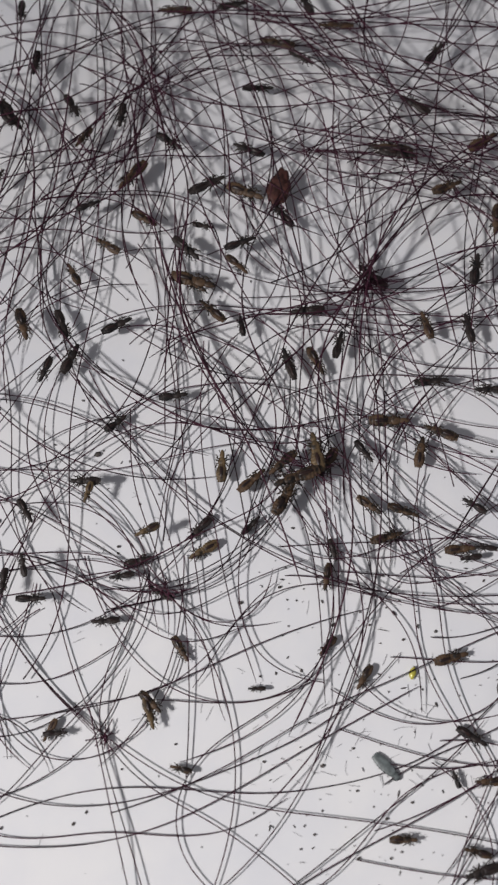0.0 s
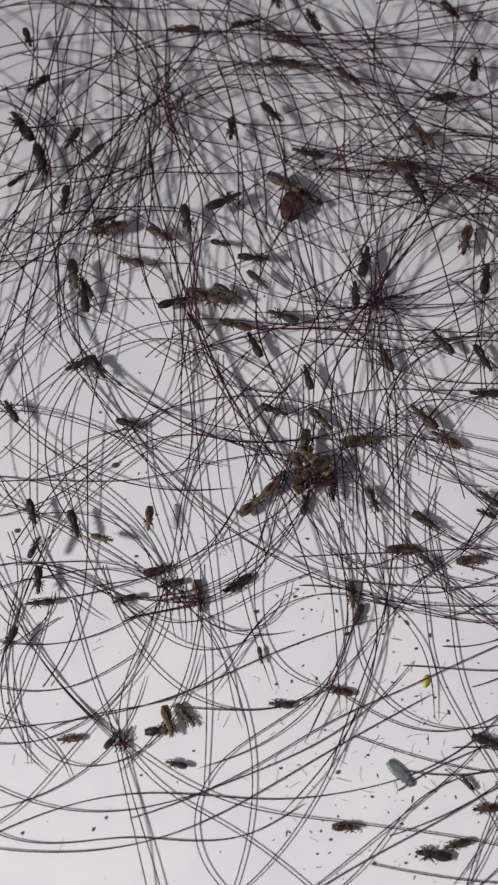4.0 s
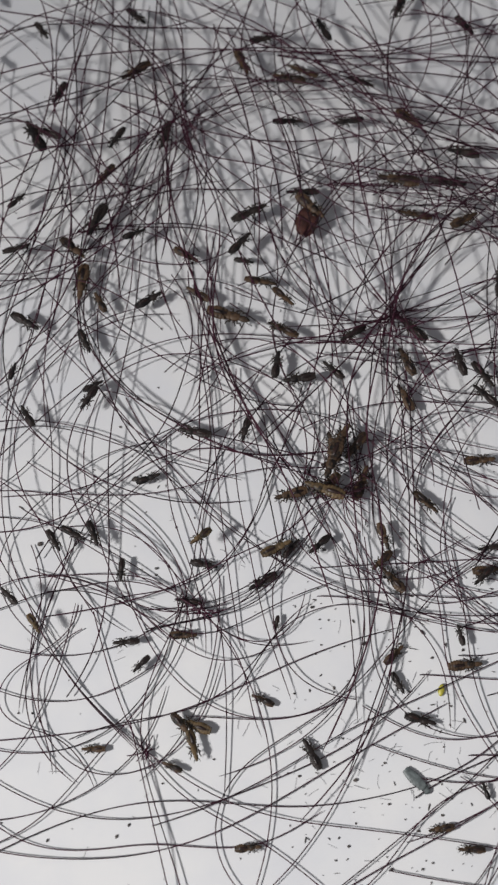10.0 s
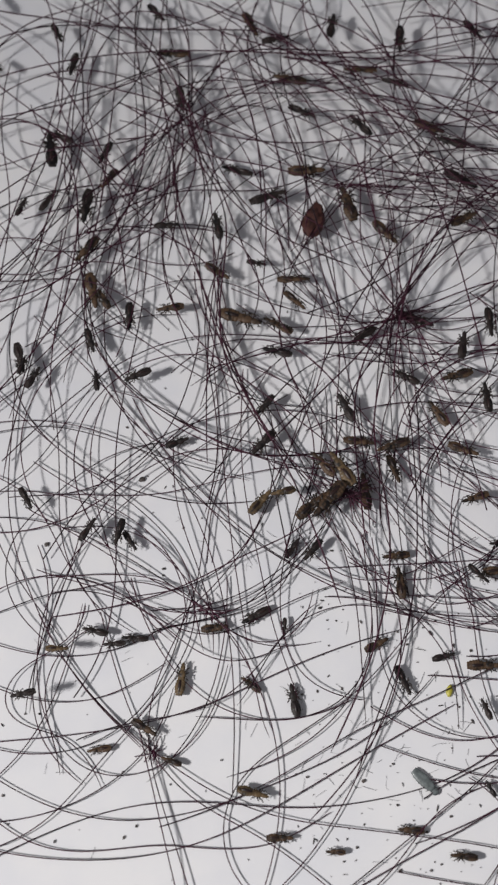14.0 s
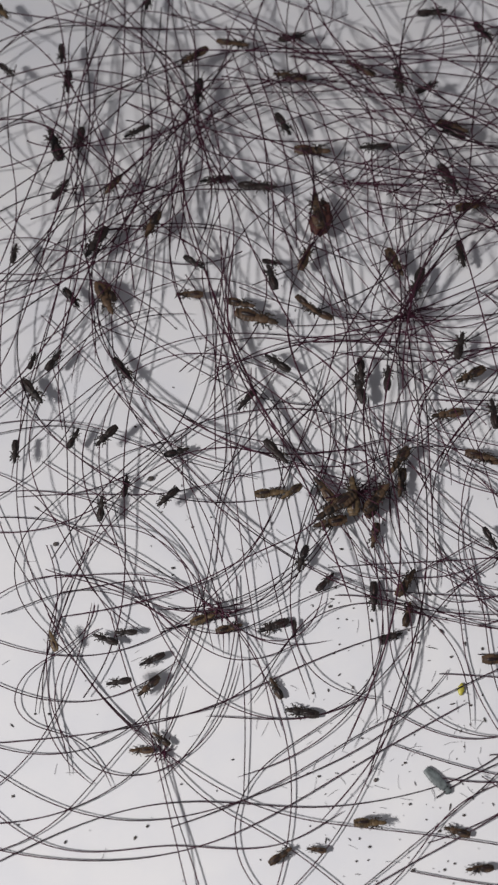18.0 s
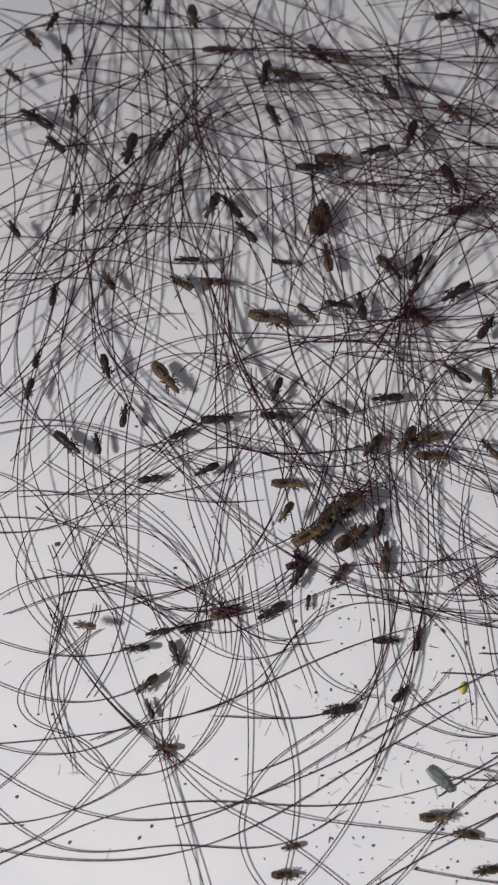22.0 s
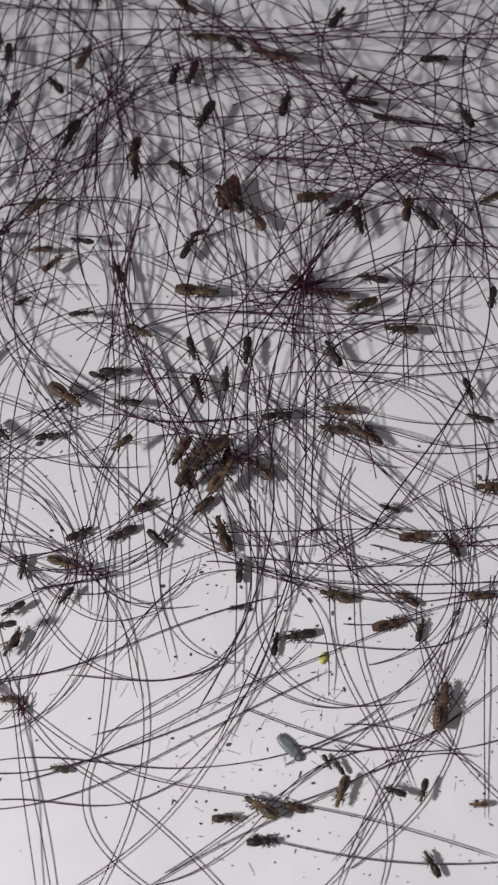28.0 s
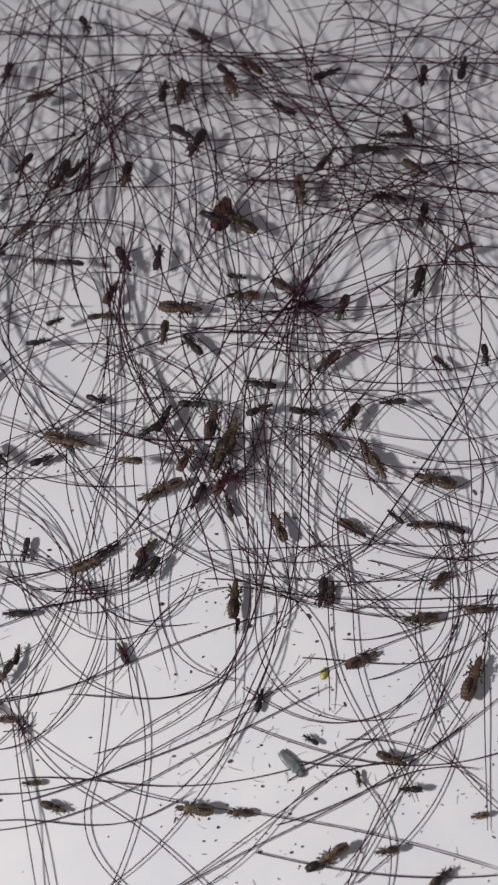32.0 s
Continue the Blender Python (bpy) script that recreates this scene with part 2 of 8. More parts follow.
def louse_model(skin, legs, plump):
    """A head louse 2.9 mm long that looks along +x, its middle at the origin: abdomen, thorax, head, antennae and six clawed legs."""
    thing = new("head_louse")
    st = [(-1.45, 0.04), (-1.42, 0.15)]
    # seven lobed segments of the abdomen, notched at the sides
    for i in range(7):
        u = i / 6
        w = plump * (0.25 + 0.29 * math.sin(math.pi * (0.12 + 0.76 * u)))
        x0 = -1.36 + u * 1.32
        st += [(x0 - 0.085, w * 0.955), (x0 - 0.03, w * 1.02), (x0 + 0.03, w * 1.025), (x0 + 0.095, w * 0.955)]
    st += [(0.13, 0.33)]
    abdomen = part("abdomen", body_of(st, 18), skin, thing)
    bm = bmesh.new()
    blob(bm, -0.62, 0, 0.15, 0.52, 0.18 * plump, 0.12)
    part("gut", bm, GUT, abdomen, "dark blood-filled gut showing through")
    part("thorax", body_of([(0.06, 0.14), (0.12, 0.29), (0.30, 0.34), (0.48, 0.32), (0.62, 0.27), (0.72, 0.21), (0.80, 0.14)], 16, 0.5), skin, thing)
    part("head", body_of([(0.70, 0.15), (0.76, 0.19), (0.90, 0.215), (1.04, 0.21), (1.18, 0.165), (1.34, 0.11), (1.42, 0.04)], 14, 0.5), skin, thing)
    for s in (-1, 1):
        part("antenna", limb([(1.16, 0.14 * s, 0.02), (1.26, 0.22 * s, 0.05), (1.36, 0.27 * s, 0.04), (1.47, 0.29 * s, 0.0)], [0.036, 0.034, 0.03, 0.016]), legs, thing)
        for x0, sweep, reach in ((0.60, 0.40, 0.36), (0.42, 0.16, 0.40), (0.24, -0.34, 0.42)):
            y0 = 0.22 * s
            bm = limb([(0, 0, 0), (sweep * 0.25, 0.22 * s, 0.10), (sweep * 0.6, (reach - 0.22) * s, 0.05),
                       (sweep * 0.95, (reach - 0.05) * s, -0.10), (sweep * 1.15 + 0.05, (reach - 0.12) * s, -0.20)],
                      [0.066, 0.080, 0.062, 0.044, 0.018])
            leg = part("leg", bm, legs, thing)
            leg.location = (x0 * MM, y0 * MM, -0.02 * MM)
    return thing


MODELS = {"dark": louse_model(SKIN_DARK, LEG, 0.78), "brown": louse_model(SKIN_BROWN, LEG, 0.84), "tan": louse_model(SKIN_TAN, LEG, 0.88)}
LOOKS = {"dark": "blackish brown head louse clinging to the hair", "brown": "mottled brown head louse crawling along the hair",
         "tan": "pale tan head louse with dark gut on the hair"}
LICE = []
for kind in MODELS:
    tagged(MODELS[kind], LOOKS[kind], "louse", "head lice")
USED = set()


def louse(kind, length, x, y, z, heading, tilt=0.0):
    """One louse of that length in millimetres, which lies or hangs at (x, y, z) and looks along the heading."""
    m = pose(x * MM, y * MM, z * MM, tilt, 0, heading)
    model = MODELS[kind]
    if kind in USED:
        ob = copy_thing(model, m)
    else:
        USED.add(kind)
        ob = model
        ob.matrix_basis = m
    ob.scale = (length / 2.9,) * 3
    if length < 1.9:
        tagged(ob, LOOKS[kind].replace("head louse", "young louse"))
    LICE.append((ob, z, tilt))
    return ob


# Some dark bodies stand at times where another louse only casts its shadow.
# kind, length, x, y, z, heading
louse("dark", 1.86, -10.46, -12.49, 1.21, 0, -9)
louse("brown", 1.62, 11.33, -26.18, 0.44, 0, 3)
louse("dark", 2.12, 15.64, -27.87, 0.32, 198, -2)
louse("dark", 1.83, -11.19, -6.97, 1.39, -58, -12)
louse("brown", 2.00, -7.10, 12.44, 1.15, 147, -14)
louse("dark", 2.17, 5.18, 3.59, 1.09, 107, 1)
louse("dark", 2.27, -6.16, 6.26, 1.10, 29, 3)
louse("dark", 1.74, -2.73, -11.91, 0.43, 150, 16)
louse("brown", 1.78, -1.45, -15.36, 0.35, -59, 5)
louse("tan", 2.22, 0.91, -3.70, 0.80, 89, -7)
louse("brown", 2.65, 11.71, -0.48, 0.67, 0, 17)
louse("dark", 2.94, -14.47, 23.10, 1.57, -57, -7)
louse("brown", 2.94, -5.63, 18.23, 1.18, 232, 3)
louse("dark", 2.18, -3.05, 20.87, 1.60, -35, 10)
louse("dark", 2.49, -1.65, 11.98, 1.53, -44, 7)
louse("tan", 2.11, -0.20, -9.18, 0.37, 211, -15)
louse("brown", 2.79, 2.38, 16.53, 1.64, -23, 16)
louse("dark", 2.48, 2.58, 20.19, 1.56, 156, 5)
louse("dark", 1.54, 7.84, -9.17, 0.35, -77, 9)
louse("dark", 1.71, -12.21, -11.48, 1.35, 265, -10)
louse("dark", 1.99, -10.69, 2.90, 1.17, 251, 6)
louse("dark", 2.39, -9.09, 3.74, 1.14, 66, 12)
louse("brown", 1.50, -8.95, -20.15, 0.38, 243, 9)
louse("dark", 2.01, -7.63, -5.00, 1.43, 180, -14)
louse("dark", 2.30, 2.00, 12.35, 1.67, 23, -4)
louse("dark", 2.31, 6.55, 7.40, 1.11, 186, -13)
louse("dark", 2.19, 6.50, 28.39, 1.65, -36, -7)
louse("brown", 1.82, 7.41, -10.92, 0.46, 259, -8)
louse("brown", 2.28, 7.61, -3.49, 0.77, 241, -4)
louse("dark", 2.11, 8.55, 4.83, 1.13, 75, -11)
louse("brown", 1.72, 9.46, -17.04, 0.33, 238, 9)
louse("dark", 1.84, 9.97, -2.72, 0.81, -54, 2)
louse("brown", 2.19, 11.22, -8.33, 0.47, 16, -11)
louse("dark", 2.32, 14.54, 2.12, 1.17, 6, -12)
louse("dark", 2.24, 17.22, 6.08, 1.19, 99, 4)
louse("brown", 2.54, 19.24, 20.91, 1.63, 34, 17)
louse("dark", 3.15, -15.09, 23.57, 1.66, 123, 10)
louse("dark", 2.22, -10.15, 24.01, 1.53, -62, -5)
louse("dark", 2.13, -6.56, 23.16, 1.54, 264, -11)
louse("dark", 1.74, -5.96, -0.73, 0.71, 39, 13)
louse("tan", 1.69, -3.61, -8.34, 1.77, 207, -7)
louse("dark", 1.92, -2.26, 1.05, 1.11, 9, 13)
louse("brown", 1.34, -1.28, -22.33, 0.47, 166, 7)
louse("dark", 2.10, -0.40, -7.70, 0.34, 227, 2)
louse("brown", 2.32, 2.83, -4.67, 0.80, 42, -16)
louse("dark", 2.34, 3.27, 25.58, 1.64, 0, -5)
louse("brown", 2.34, 4.73, -3.64, 1.13, 222, 6)
louse("dark", 1.95, 5.32, 3.15, 1.14, 107, 1)
louse("brown", 2.26, 7.06, 3.75, 0.77, -64, -11)
louse("brown", 2.11, 12.29, -6.71, 0.76, -21, -13)
louse("brown", 2.37, 14.87, -1.47, 1.11, 158, 1)
louse("dark", 2.01, 15.59, -20.50, 0.44, -31, -4)
louse("brown", 1.60, 16.35, -23.01, 0.30, 180, 1)
louse("dark", 2.29, 18.38, 1.57, 1.06, 180, 9)
louse("dark", 2.23, -13.07, 27.88, 1.59, 266, -4)
louse("brown", 2.47, -12.31, 5.96, 1.68, -73, -4)
louse("dark", 2.31, -9.81, 6.30, 1.08, -69, -5)
louse("brown", 2.40, -1.24, 9.48, 1.11, -33, -15)
louse("brown", 2.38, 0.13, 7.38, 1.12, 137, 15)
louse("dark", 1.07, 3.10, -17.72, 0.40, 180, 9)
louse("dark", 2.49, 4.94, 15.10, 1.00, 125, 12)
louse("brown", 1.92, 10.18, -6.36, 0.80, -37, 11)
louse("dark", 2.62, 11.00, 10.00, 1.17, 135, -9)
louse("brown", 2.24, 13.58, -2.69, 0.76, 78, -6)
louse("brown", 2.19, 14.44, 6.36, 1.07, 105, 3)
louse("dark", 1.60, 2.14, 6.26, 1.08, 99, 4)
louse("dark", 1.67, 2.77, -7.53, 0.40, 47, -14)
louse("dark", 1.09, 14.50, -22.87, 0.38, 107, -4)
louse("dark", 2.50, 14.60, 24.13, 1.65, 143, -15)
louse("dark", 1.56, -5.15, -10.92, 0.70, 191, 0)
louse("brown", 1.78, -3.11, -18.59, 0.70, -44, 6)
louse("brown", 1.19, 5.60, -33.00, 0.36, 180, -11)
louse("dark", 1.41, 16.26, -9.73, 0.70, 190, -9)
louse("dark", 1.44, -8.55, -20.36, 0.70, 5, -8)
louse("tan", 1.46, -7.37, -5.83, 1.63, 254, -10)
louse("brown", 2.62, 9.11, 31.49, 1.62, 180, 16)
louse("brown", 3.20, 12.65, 20.29, 1.54, 170, -3)
louse("brown", 1.64, 15.39, -26.84, 0.42, 166, 14)
louse("dark", 1.74, 16.71, -6.36, 0.85, 147, -13)
louse("brown", 2.54, 19.80, 14.61, 1.12, 261, 14)
louse("brown", 1.54, 7.34, -15.17, 0.31, 229, 3)
louse("dark", 2.56, 12.72, 37.90, 1.55, 248, 10)
louse("brown", 2.61, -2.96, 32.85, 1.69, 181, 1)
louse("tan", 1.96, -3.15, -19.23, 0.70, -74, -16)
louse("brown", 2.19, 14.72, -15.86, 0.37, 15, 13)
louse("dark", 1.41, 17.22, -9.09, 0.71, 175, 6)
louse("dark", 1.98, -14.50, 32.77, 1.59, 270, -8)
louse("dark", 1.57, -10.94, -10.66, 2.15, 104, -7)
louse("dark", 1.73, -5.99, -13.73, 0.70, 185, 10)
louse("dark", 2.81, 13.19, 19.85, 1.61, -12, 10)
louse("brown", 2.63, 3.53, 36.55, 1.61, -75, -12)
louse("dark", 2.44, 6.88, 33.73, 1.60, 113, 13)
louse("brown", 2.33, 16.47, 17.02, 1.62, 23, 17)
louse("dark", 1.74, -15.06, 17.76, 1.52, 59, -6)
louse("dark", 1.84, -13.92, 0.66, 1.25, 121, 7)
louse("brown", 2.10, -4.60, 14.64, 1.12, -32, 6)
louse("dark", 2.42, 16.31, 28.77, 1.68, 54, 7)
louse("dark", 1.87, -4.19, -9.87, 0.40, 16, 2)
louse("dark", 2.89, -0.30, 17.16, 1.64, 29, -6)
louse("dark", 1.84, -8.50, 15.41, 1.64, 24, 4)
louse("tan", 2.23, -21.17, 38.45, 1.66, -54, -1)
louse("dark", 2.19, -10.04, 36.63, 1.52, -46, 1)
louse("brown", 3.18, -1.11, 9.65, 1.17, -17, 5)
louse("brown", 2.70, 4.68, 29.81, 1.64, 167, -4)
louse("dark", 2.53, 17.96, 10.39, 1.58, 78, 8)
louse("dark", 2.22, 17.39, 35.32, 1.53, -55, 13)
louse("dark", 1.38, -15.67, 3.26, 1.47, 76, 17)
louse("brown", 2.04, 1.84, 10.60, 1.68, -45, -14)
louse("tan", 2.26, 24.00, -25.60, 0.70, 153, -4)
louse("brown", 2.95, 18.99, -21.93, 0.70, 79, -4)
louse("brown", 1.86, 25.50, -22.60, 0.70, 60, -12)
louse("dark", 1.78, 21.40, -11.54, 0.39, 118, 6)
louse("tan", 1.11, 23.92, -24.87, 0.43, 182, -18)
louse("brown", 1.70, 19.56, -12.90, 0.45, 7, -2)
louse("brown", 1.84, -9.29, 10.22, 1.10, 118, 2)
louse("dark", 1.49, -0.55, 14.11, 1.07, -12, 14)
louse("dark", 1.83, 6.70, -33.50, 0.34, 7, 2)
louse("dark", 1.00, 21.00, -21.00, 0.33, -58, 4)
louse("brown", 2.05, 15.75, -9.10, 0.46, 6, 14)
louse("dark", 1.56, 17.61, -17.23, 0.32, 75, 4)
louse("brown", 1.41, 18.92, -22.22, 0.70, 254, -11)
louse("dark", 1.82, 24.52, -1.73, 1.64, 164, 8)
louse("dark", 1.78, 23.55, 10.45, 1.37, 263, -2)
louse("dark", 1.78, -20.06, 31.82, 1.63, -45, 6)
louse("brown", 1.99, -9.18, 21.19, 1.58, 237, 5)
louse("dark", 2.29, 1.41, 33.45, 1.62, 13, 7)
louse("brown", 2.85, 25.13, -5.42, 0.76, 181, -6)
louse("brown", 2.02, 25.64, 17.66, 1.60, 209, 15)
louse("brown", 3.10, 5.57, -4.90, 1.90, 200, 8)
louse("tan", 2.80, 6.86, -3.06, 1.60, 100, -6)
louse("brown", 2.70, 4.88, -5.98, 1.30, 60, 4)

# ---- the single hairs ----
strand(-21.13, -17.24, -44.6, 37.4, (1.8, 1.5, 2.6, 4.1, 4.2, 2.4, 0.3, 2.4, 3.2, 2.5), 0.21, 0.064)
strand(-22.54, -23.6, -18.6, 21.8, (5, 1.5, 3.6, 4.3, 4.9, 8.3, 2.2), 0.21, 0.064)
strand(-22.35, -26.75, -9.1, 51.30, (5.89, 1.84, 7.50, -1.29, 2.04, 9.47, 6.36, 1.17, -1.62, -0.49, -1.58), 0.34, 0.064)
strand(-21.57, -29.99, 29.5, 48.1, (-0.3, -0.6, -0.6, -2.5, -3.4, -0.8, 2.9, 1.6, 3.7, 3.7, 3, 2.2), 0.17, 0.064)
strand(-22.14, -23.79, -23.2, 37.3, (2.5, 0.7, 2.3, 2, 2.9, 2.9, 0.9, -0.4, -0.3, 0.1), 0.21, 0.064)
strand(-19.77, -18.63, -64.6, 28.2, (5.8, 2.4, 4.1, 8.2, 3.5, -5, 3.3, 8.7, -2.7), 0.17, 0.064)
strand(-22.17, -16.95, -39.1, 25.1, (5.8, 1.3, 5.2, 7.2, 7.4, 4.4, 0), 0.25, 0.064)
strand(-23.03, -20.26, 1.9, 34.1, (0.5, 0.1, 0.5, 0.8, 2, 2.1, -0.9, -1.6, -0.7), 0.21, 0.064)
strand(2.67, 3.57, -147.7, 45.4, (0.2, 0.4, 1.3, 1.3, 2.5, 6.1, 4.4, 6.2, 13.5, 10, 7.6, 2.1), 0.29, 0.064)
strand(-13.29, -11.86, -61.2, 40.9, (1.2, 2.9, 2.2, 1.3, 3.5, 3, -0.1, -0.3, -1.2, -0.5, -0.9), 0.29, 0.064)
strand(-9.38, -11.74, -73.7, 30.4, (0.1, 1.4, 4.1, 6.1, -2.7, -1.4, -0.6, -0.9), 0.25, 0.064)
strand(1.52, 5.78, -118.8, 43.5, (0.6, 1.5, 2.2, 1.8, -5.5, 2.5, 7.6, 1.1, -0.9, -1.3, -0.6), 0.36, 0.064)
strand(-21.86, -25.45, 12.3, 19.6, (6.2, 1.9, 5.4, 5.1, 1.3, 1.8), 0.17, 0.064)
strand(6.4, -32.04, 162.8, 50.7, (-5.1, -1.1, -13.2, -11.7, 0.3, 3.5, 0.3, -3.1, -0.6, 0, -1.8, -1.4), 0.29, 0.064)
strand(-24.13, -5.60, 25.0, 50.50, (-3.07, -1.99, -4.50, -4.64, -2.53, -0.70, -3.76, -3.85, -3.35, -1.40, -2.28), 0.34, 0.064)
strand(-4.75, -32.35, 23.4, 28.8, (4, 1, 3.4, 2.7, 1, 1.6, 1.8, 1), 0.29, 0.064)
strand(-0.23, -32.35, 36.5, 28.1, (-1, -0.7, -1.2, -0.3, 1.4, 0.8, 1.1, 0.7), 0.25, 0.064)
strand(-22.84, -10.69, -31.6, 40.4, (3.1, 0.8, 2.7, 5.3, 5.4, 3.6, 2.8, 3, 0.6, 0.4, 0.4), 0.29, 0.064)
strand(-23.81, -5.17, -23.4, 53.9, (4.9, 1.6, 6, 3.7, -6.9, -7.8, 8.5, 5.1, 0.2, 1.4, -0.2, -0), 0.61, 0.078)
strand(-6.91, 46.35, -106.9, 82.16, (0.72, 1.66, 1.31, -2.04, -0.69, 3.22, 3.94, 1.51, 1.25, 3.55, 0.74, 0.93), 0.98, 0.078)
strand(-12.38, -12.14, 7.5, 47.4, (0.7, 1.6, 3.7, -2.8, 9.6, 7.8, -3.4, 4.1, 4.8, -0.2, -7.7, -4.9), 0.81, 0.078)
strand(-0.89, 5.11, -47.5, 34.1, (-1.3, -1.7, -0.5, -2.6, -4.1, -5.9, -6.5, -4.6, -1.5), 0.42, 0.064)
strand(-3.69, 45.81, -118.3, 76.9, (-2, 7.7, -2.3, -1.5, 4.5, -1, 1.3, 3.3, -3.2, -6, -3.9, -0.7), 1.08, 0.078)
strand(-13.21, -8.31, 61, 46.1, (-1, -1.7, -4.3, -3.9, -3.8, -3.9, -7.5, -5.5, 7.9, 5.3, 3.8, 2.4), 0.61, 0.078)
strand(8.71, 35.91, -56, 60, (-1, -2.6, -4.6, -1.8, 2.1, 2, -0.2, -0.6, -1.2, -2.8, -0.1, 0.4), 1.21, 0.078)
strand(0.86, 34.71, -38.4, 59.9, (4, -3.5, -10.4, 4.7, -0.1, -4.2, -1.1, 5.6, -2.7, -3, -1.5, -1), 1.42, 0.098)
strand(-10.8, 23.25, -96.1, 45.8, (-0.1, -0.3, 2, 4.9, 3.4, 4, 5.5, 0.9, -2.6, -5.9, -2.6, 0.3), 0.93, 0.078)
strand(-7.11, 24.97, -116.4, 41.4, (0.5, 0.5, 1.1, 4.6, 6.4, 4, 2.6, 4.2, 4.9, 2.6, 1.8), 0.95, 0.078)
strand(-16.45, -1.53, 49.3, 35.5, (-0.7, -0.7, -2.6, -5.3, -3.5, 0.2, 1.3, 0.5, 0.4), 0.82, 0.078)
strand(1.03, 39.8, -101, 54.8, (-2.2, -2.6, -1, 6.4, 3.2, 0.5, -0.2, 1.8, 1.2, -1.8, -0.6, -0.7), 1.56, 0.098)
strand(-24.38, -1.12, 30.2, 29, (-4.9, -1.1, -4.3, -4, -3.7, -2.9, -1.9, -2.1), 0.57, 0.064)
strand(1.71, -0.11, 48, 32, (-0.4, -0.6, 1.3, 2, -2.3, -7.2, -5.9, -2.6, -4.6), 1.94, 0.098)
strand(-2.89, 5.15, 13.8, 30.3, (-0.1, -0.1, 1, 2.4, -1.5, -3.8, -2.1, -3.1), 1.81, 0.098)
strand(-26.46, 39.71, -22.9, 36, (-2.1, -1.7, -3, -2.4, -1.1, -1.4, -1.6, -1, -0.6), 2, 0.098)
strand(-24.98, 34.53, -41.2, 24.3, (-0.2, -0.1, -0.2, -0.3, -0.3, -0.2, -0.1), 2, 0.098)
strand(-25.98, 22.89, 44.1, 31.3, (-10.6, 1.1, -13.7, -8.5, -2.5, -3.1, -0.6, -0.2), 2, 0.098)
strand(1.75, 45.05, -78.4, 43.7, (0.6, 1.6, 1.9, 1.3, -0.4, -1.7, -2.1, -1.1, -0.3, 0.1, 0.1), 2.4, 0.098)
strand(5.48, 46.02, -105.1, 42.4, (1, 3.4, 3.9, 3.2, 0.5, 0.4, 1, 1, 1, 0.7, 0.7), 2.2, 0.098)
strand(4.47, 43.62, -43.5, 38.44, (0.33, -5.79, -0.17, 4.22, 1.04, -0.55, -0.37), 2.4, 0.098)
strand(-8.06, 39.51, -22.4, 40.50, (-0.43, -1.95, -1.43, 1.16, 4.46, 4.33, 2.05), 2.4, 0.098)
strand(-13.97, 45.77, -79.4, 42.2, (-0.3, 2.9, 2.9, 0.7, -1.8, -2.4, -0.5, 0, 0.8, 1.3, 1), 2.2, 0.098)
strand(-15.52, 30.36, -19.2, 44.3, (0.2, 0.4, -1, -1.9, 0.9, 1.6, 1.3, 0.8, 0.4, 0.9, 0.6, -0.1), 2.4, 0.098)
strand(-6.95, 45.71, -87.3, 32.1, (0, -0.6, -0.4, 0.2, 2.5, 0.5, -2, -2.8, -2.1), 2, 0.098)
strand(-20.69, 9.18, 46.3, 31.3, (-0, 0.1, -0.3, 0.2, 0.8, 2.4, 2.3, 1.1), 2, 0.098)
strand(19.9, 35.62, -116.7, 22.2, (-0.4, -0.4, -1.8, -3.8, -3, -3), 1.8, 0.098)
strand(-9.9, 27.9, -27.9, 41.6, (1.4, 1.4, 1.8, 2.7, 1.3, 1.1, 1.9, 1.6, 1.1, 0.6, 0.6), 2, 0.098)
strand(-10.07, 45.09, -119.6, 42.26, (-0.03, 5.01, 0.29, -2.80, -3.63, -4.23, -1.10), 2, 0.098)
strand(-11.24, 45.67, -82.3, 45.8, (-0, -0.5, -0.9, -0.5, -0.4, -0, -0.6, -2.2, -2.4, -2.1, -1.5, -1.5), 2, 0.098)
strand(-24.99, 28.58, 53.8, 40.7, (1, -4.2, -5.9, -5.3, -0.9, 1.6, 2.1, -5.1, -9.7, -1.5, -0.9), 2, 0.098)
strand(-26.42, 27.21, 26.4, 54.40, (-0.33, -2.11, -0.50, -0.24, -0.34, 0.38, 0.02), 2, 0.098)
strand(-26.66, 25.01, 6.0, 56.33, (1.54, 0.22, 2.01, -3.96, -0.52, 4.76, -8.22, 2.43), 2, 0.098)
strand(26.54, 41.54, -148.1, 55.2, (1.2, 2.9, 3.4, 2.8, 0.8, -2.4, -2.6, -1.9, 4.3, 4.5, -0, 0.2), 2.1, 0.098)
strand(7.11, -33.74, 24.2, 29, (5, 1.3, 4.4, 2.1, -0.7, -1, 1.3, 1.6), 0.29, 0.064)
strand(7.47, -17.69, -32.3, 23.2, (0.7, 8.3, 8.2, 5.5, 2.8, 1.9), 0.25, 0.064)
strand(7.91, -20.02, -20, 24.2, (0.5, 1.7, 3.2, 3.6, 3.3, 1.8, 2.8), 0.21, 0.064)
strand(8.62, -27.21, -11, 22.7, (0.3, 1.3, 1.6, 1.6, 0.9, 1.2), 0.21, 0.064)
strand(7.55, 19.43, -16.2, 35.2, (0.1, 0.6, -4.7, -6, -2.2, -0.1, -0.8, -0.5, -0.6), 0.99, 0.078)
strand(20.43, 17.58, -102, 30, (0.4, 1, 3.4, 3.2, 0.1, -1.6, -1, -1.5), 0.71, 0.078)
strand(31.05, 43.07, -149.5, 58.1, (0.7, 4.1, 3.9, 2.1, 1, 1.5, 0.1, -2.6, -3.9, -2, 0.6, 0.7), 1.5, 0.098)
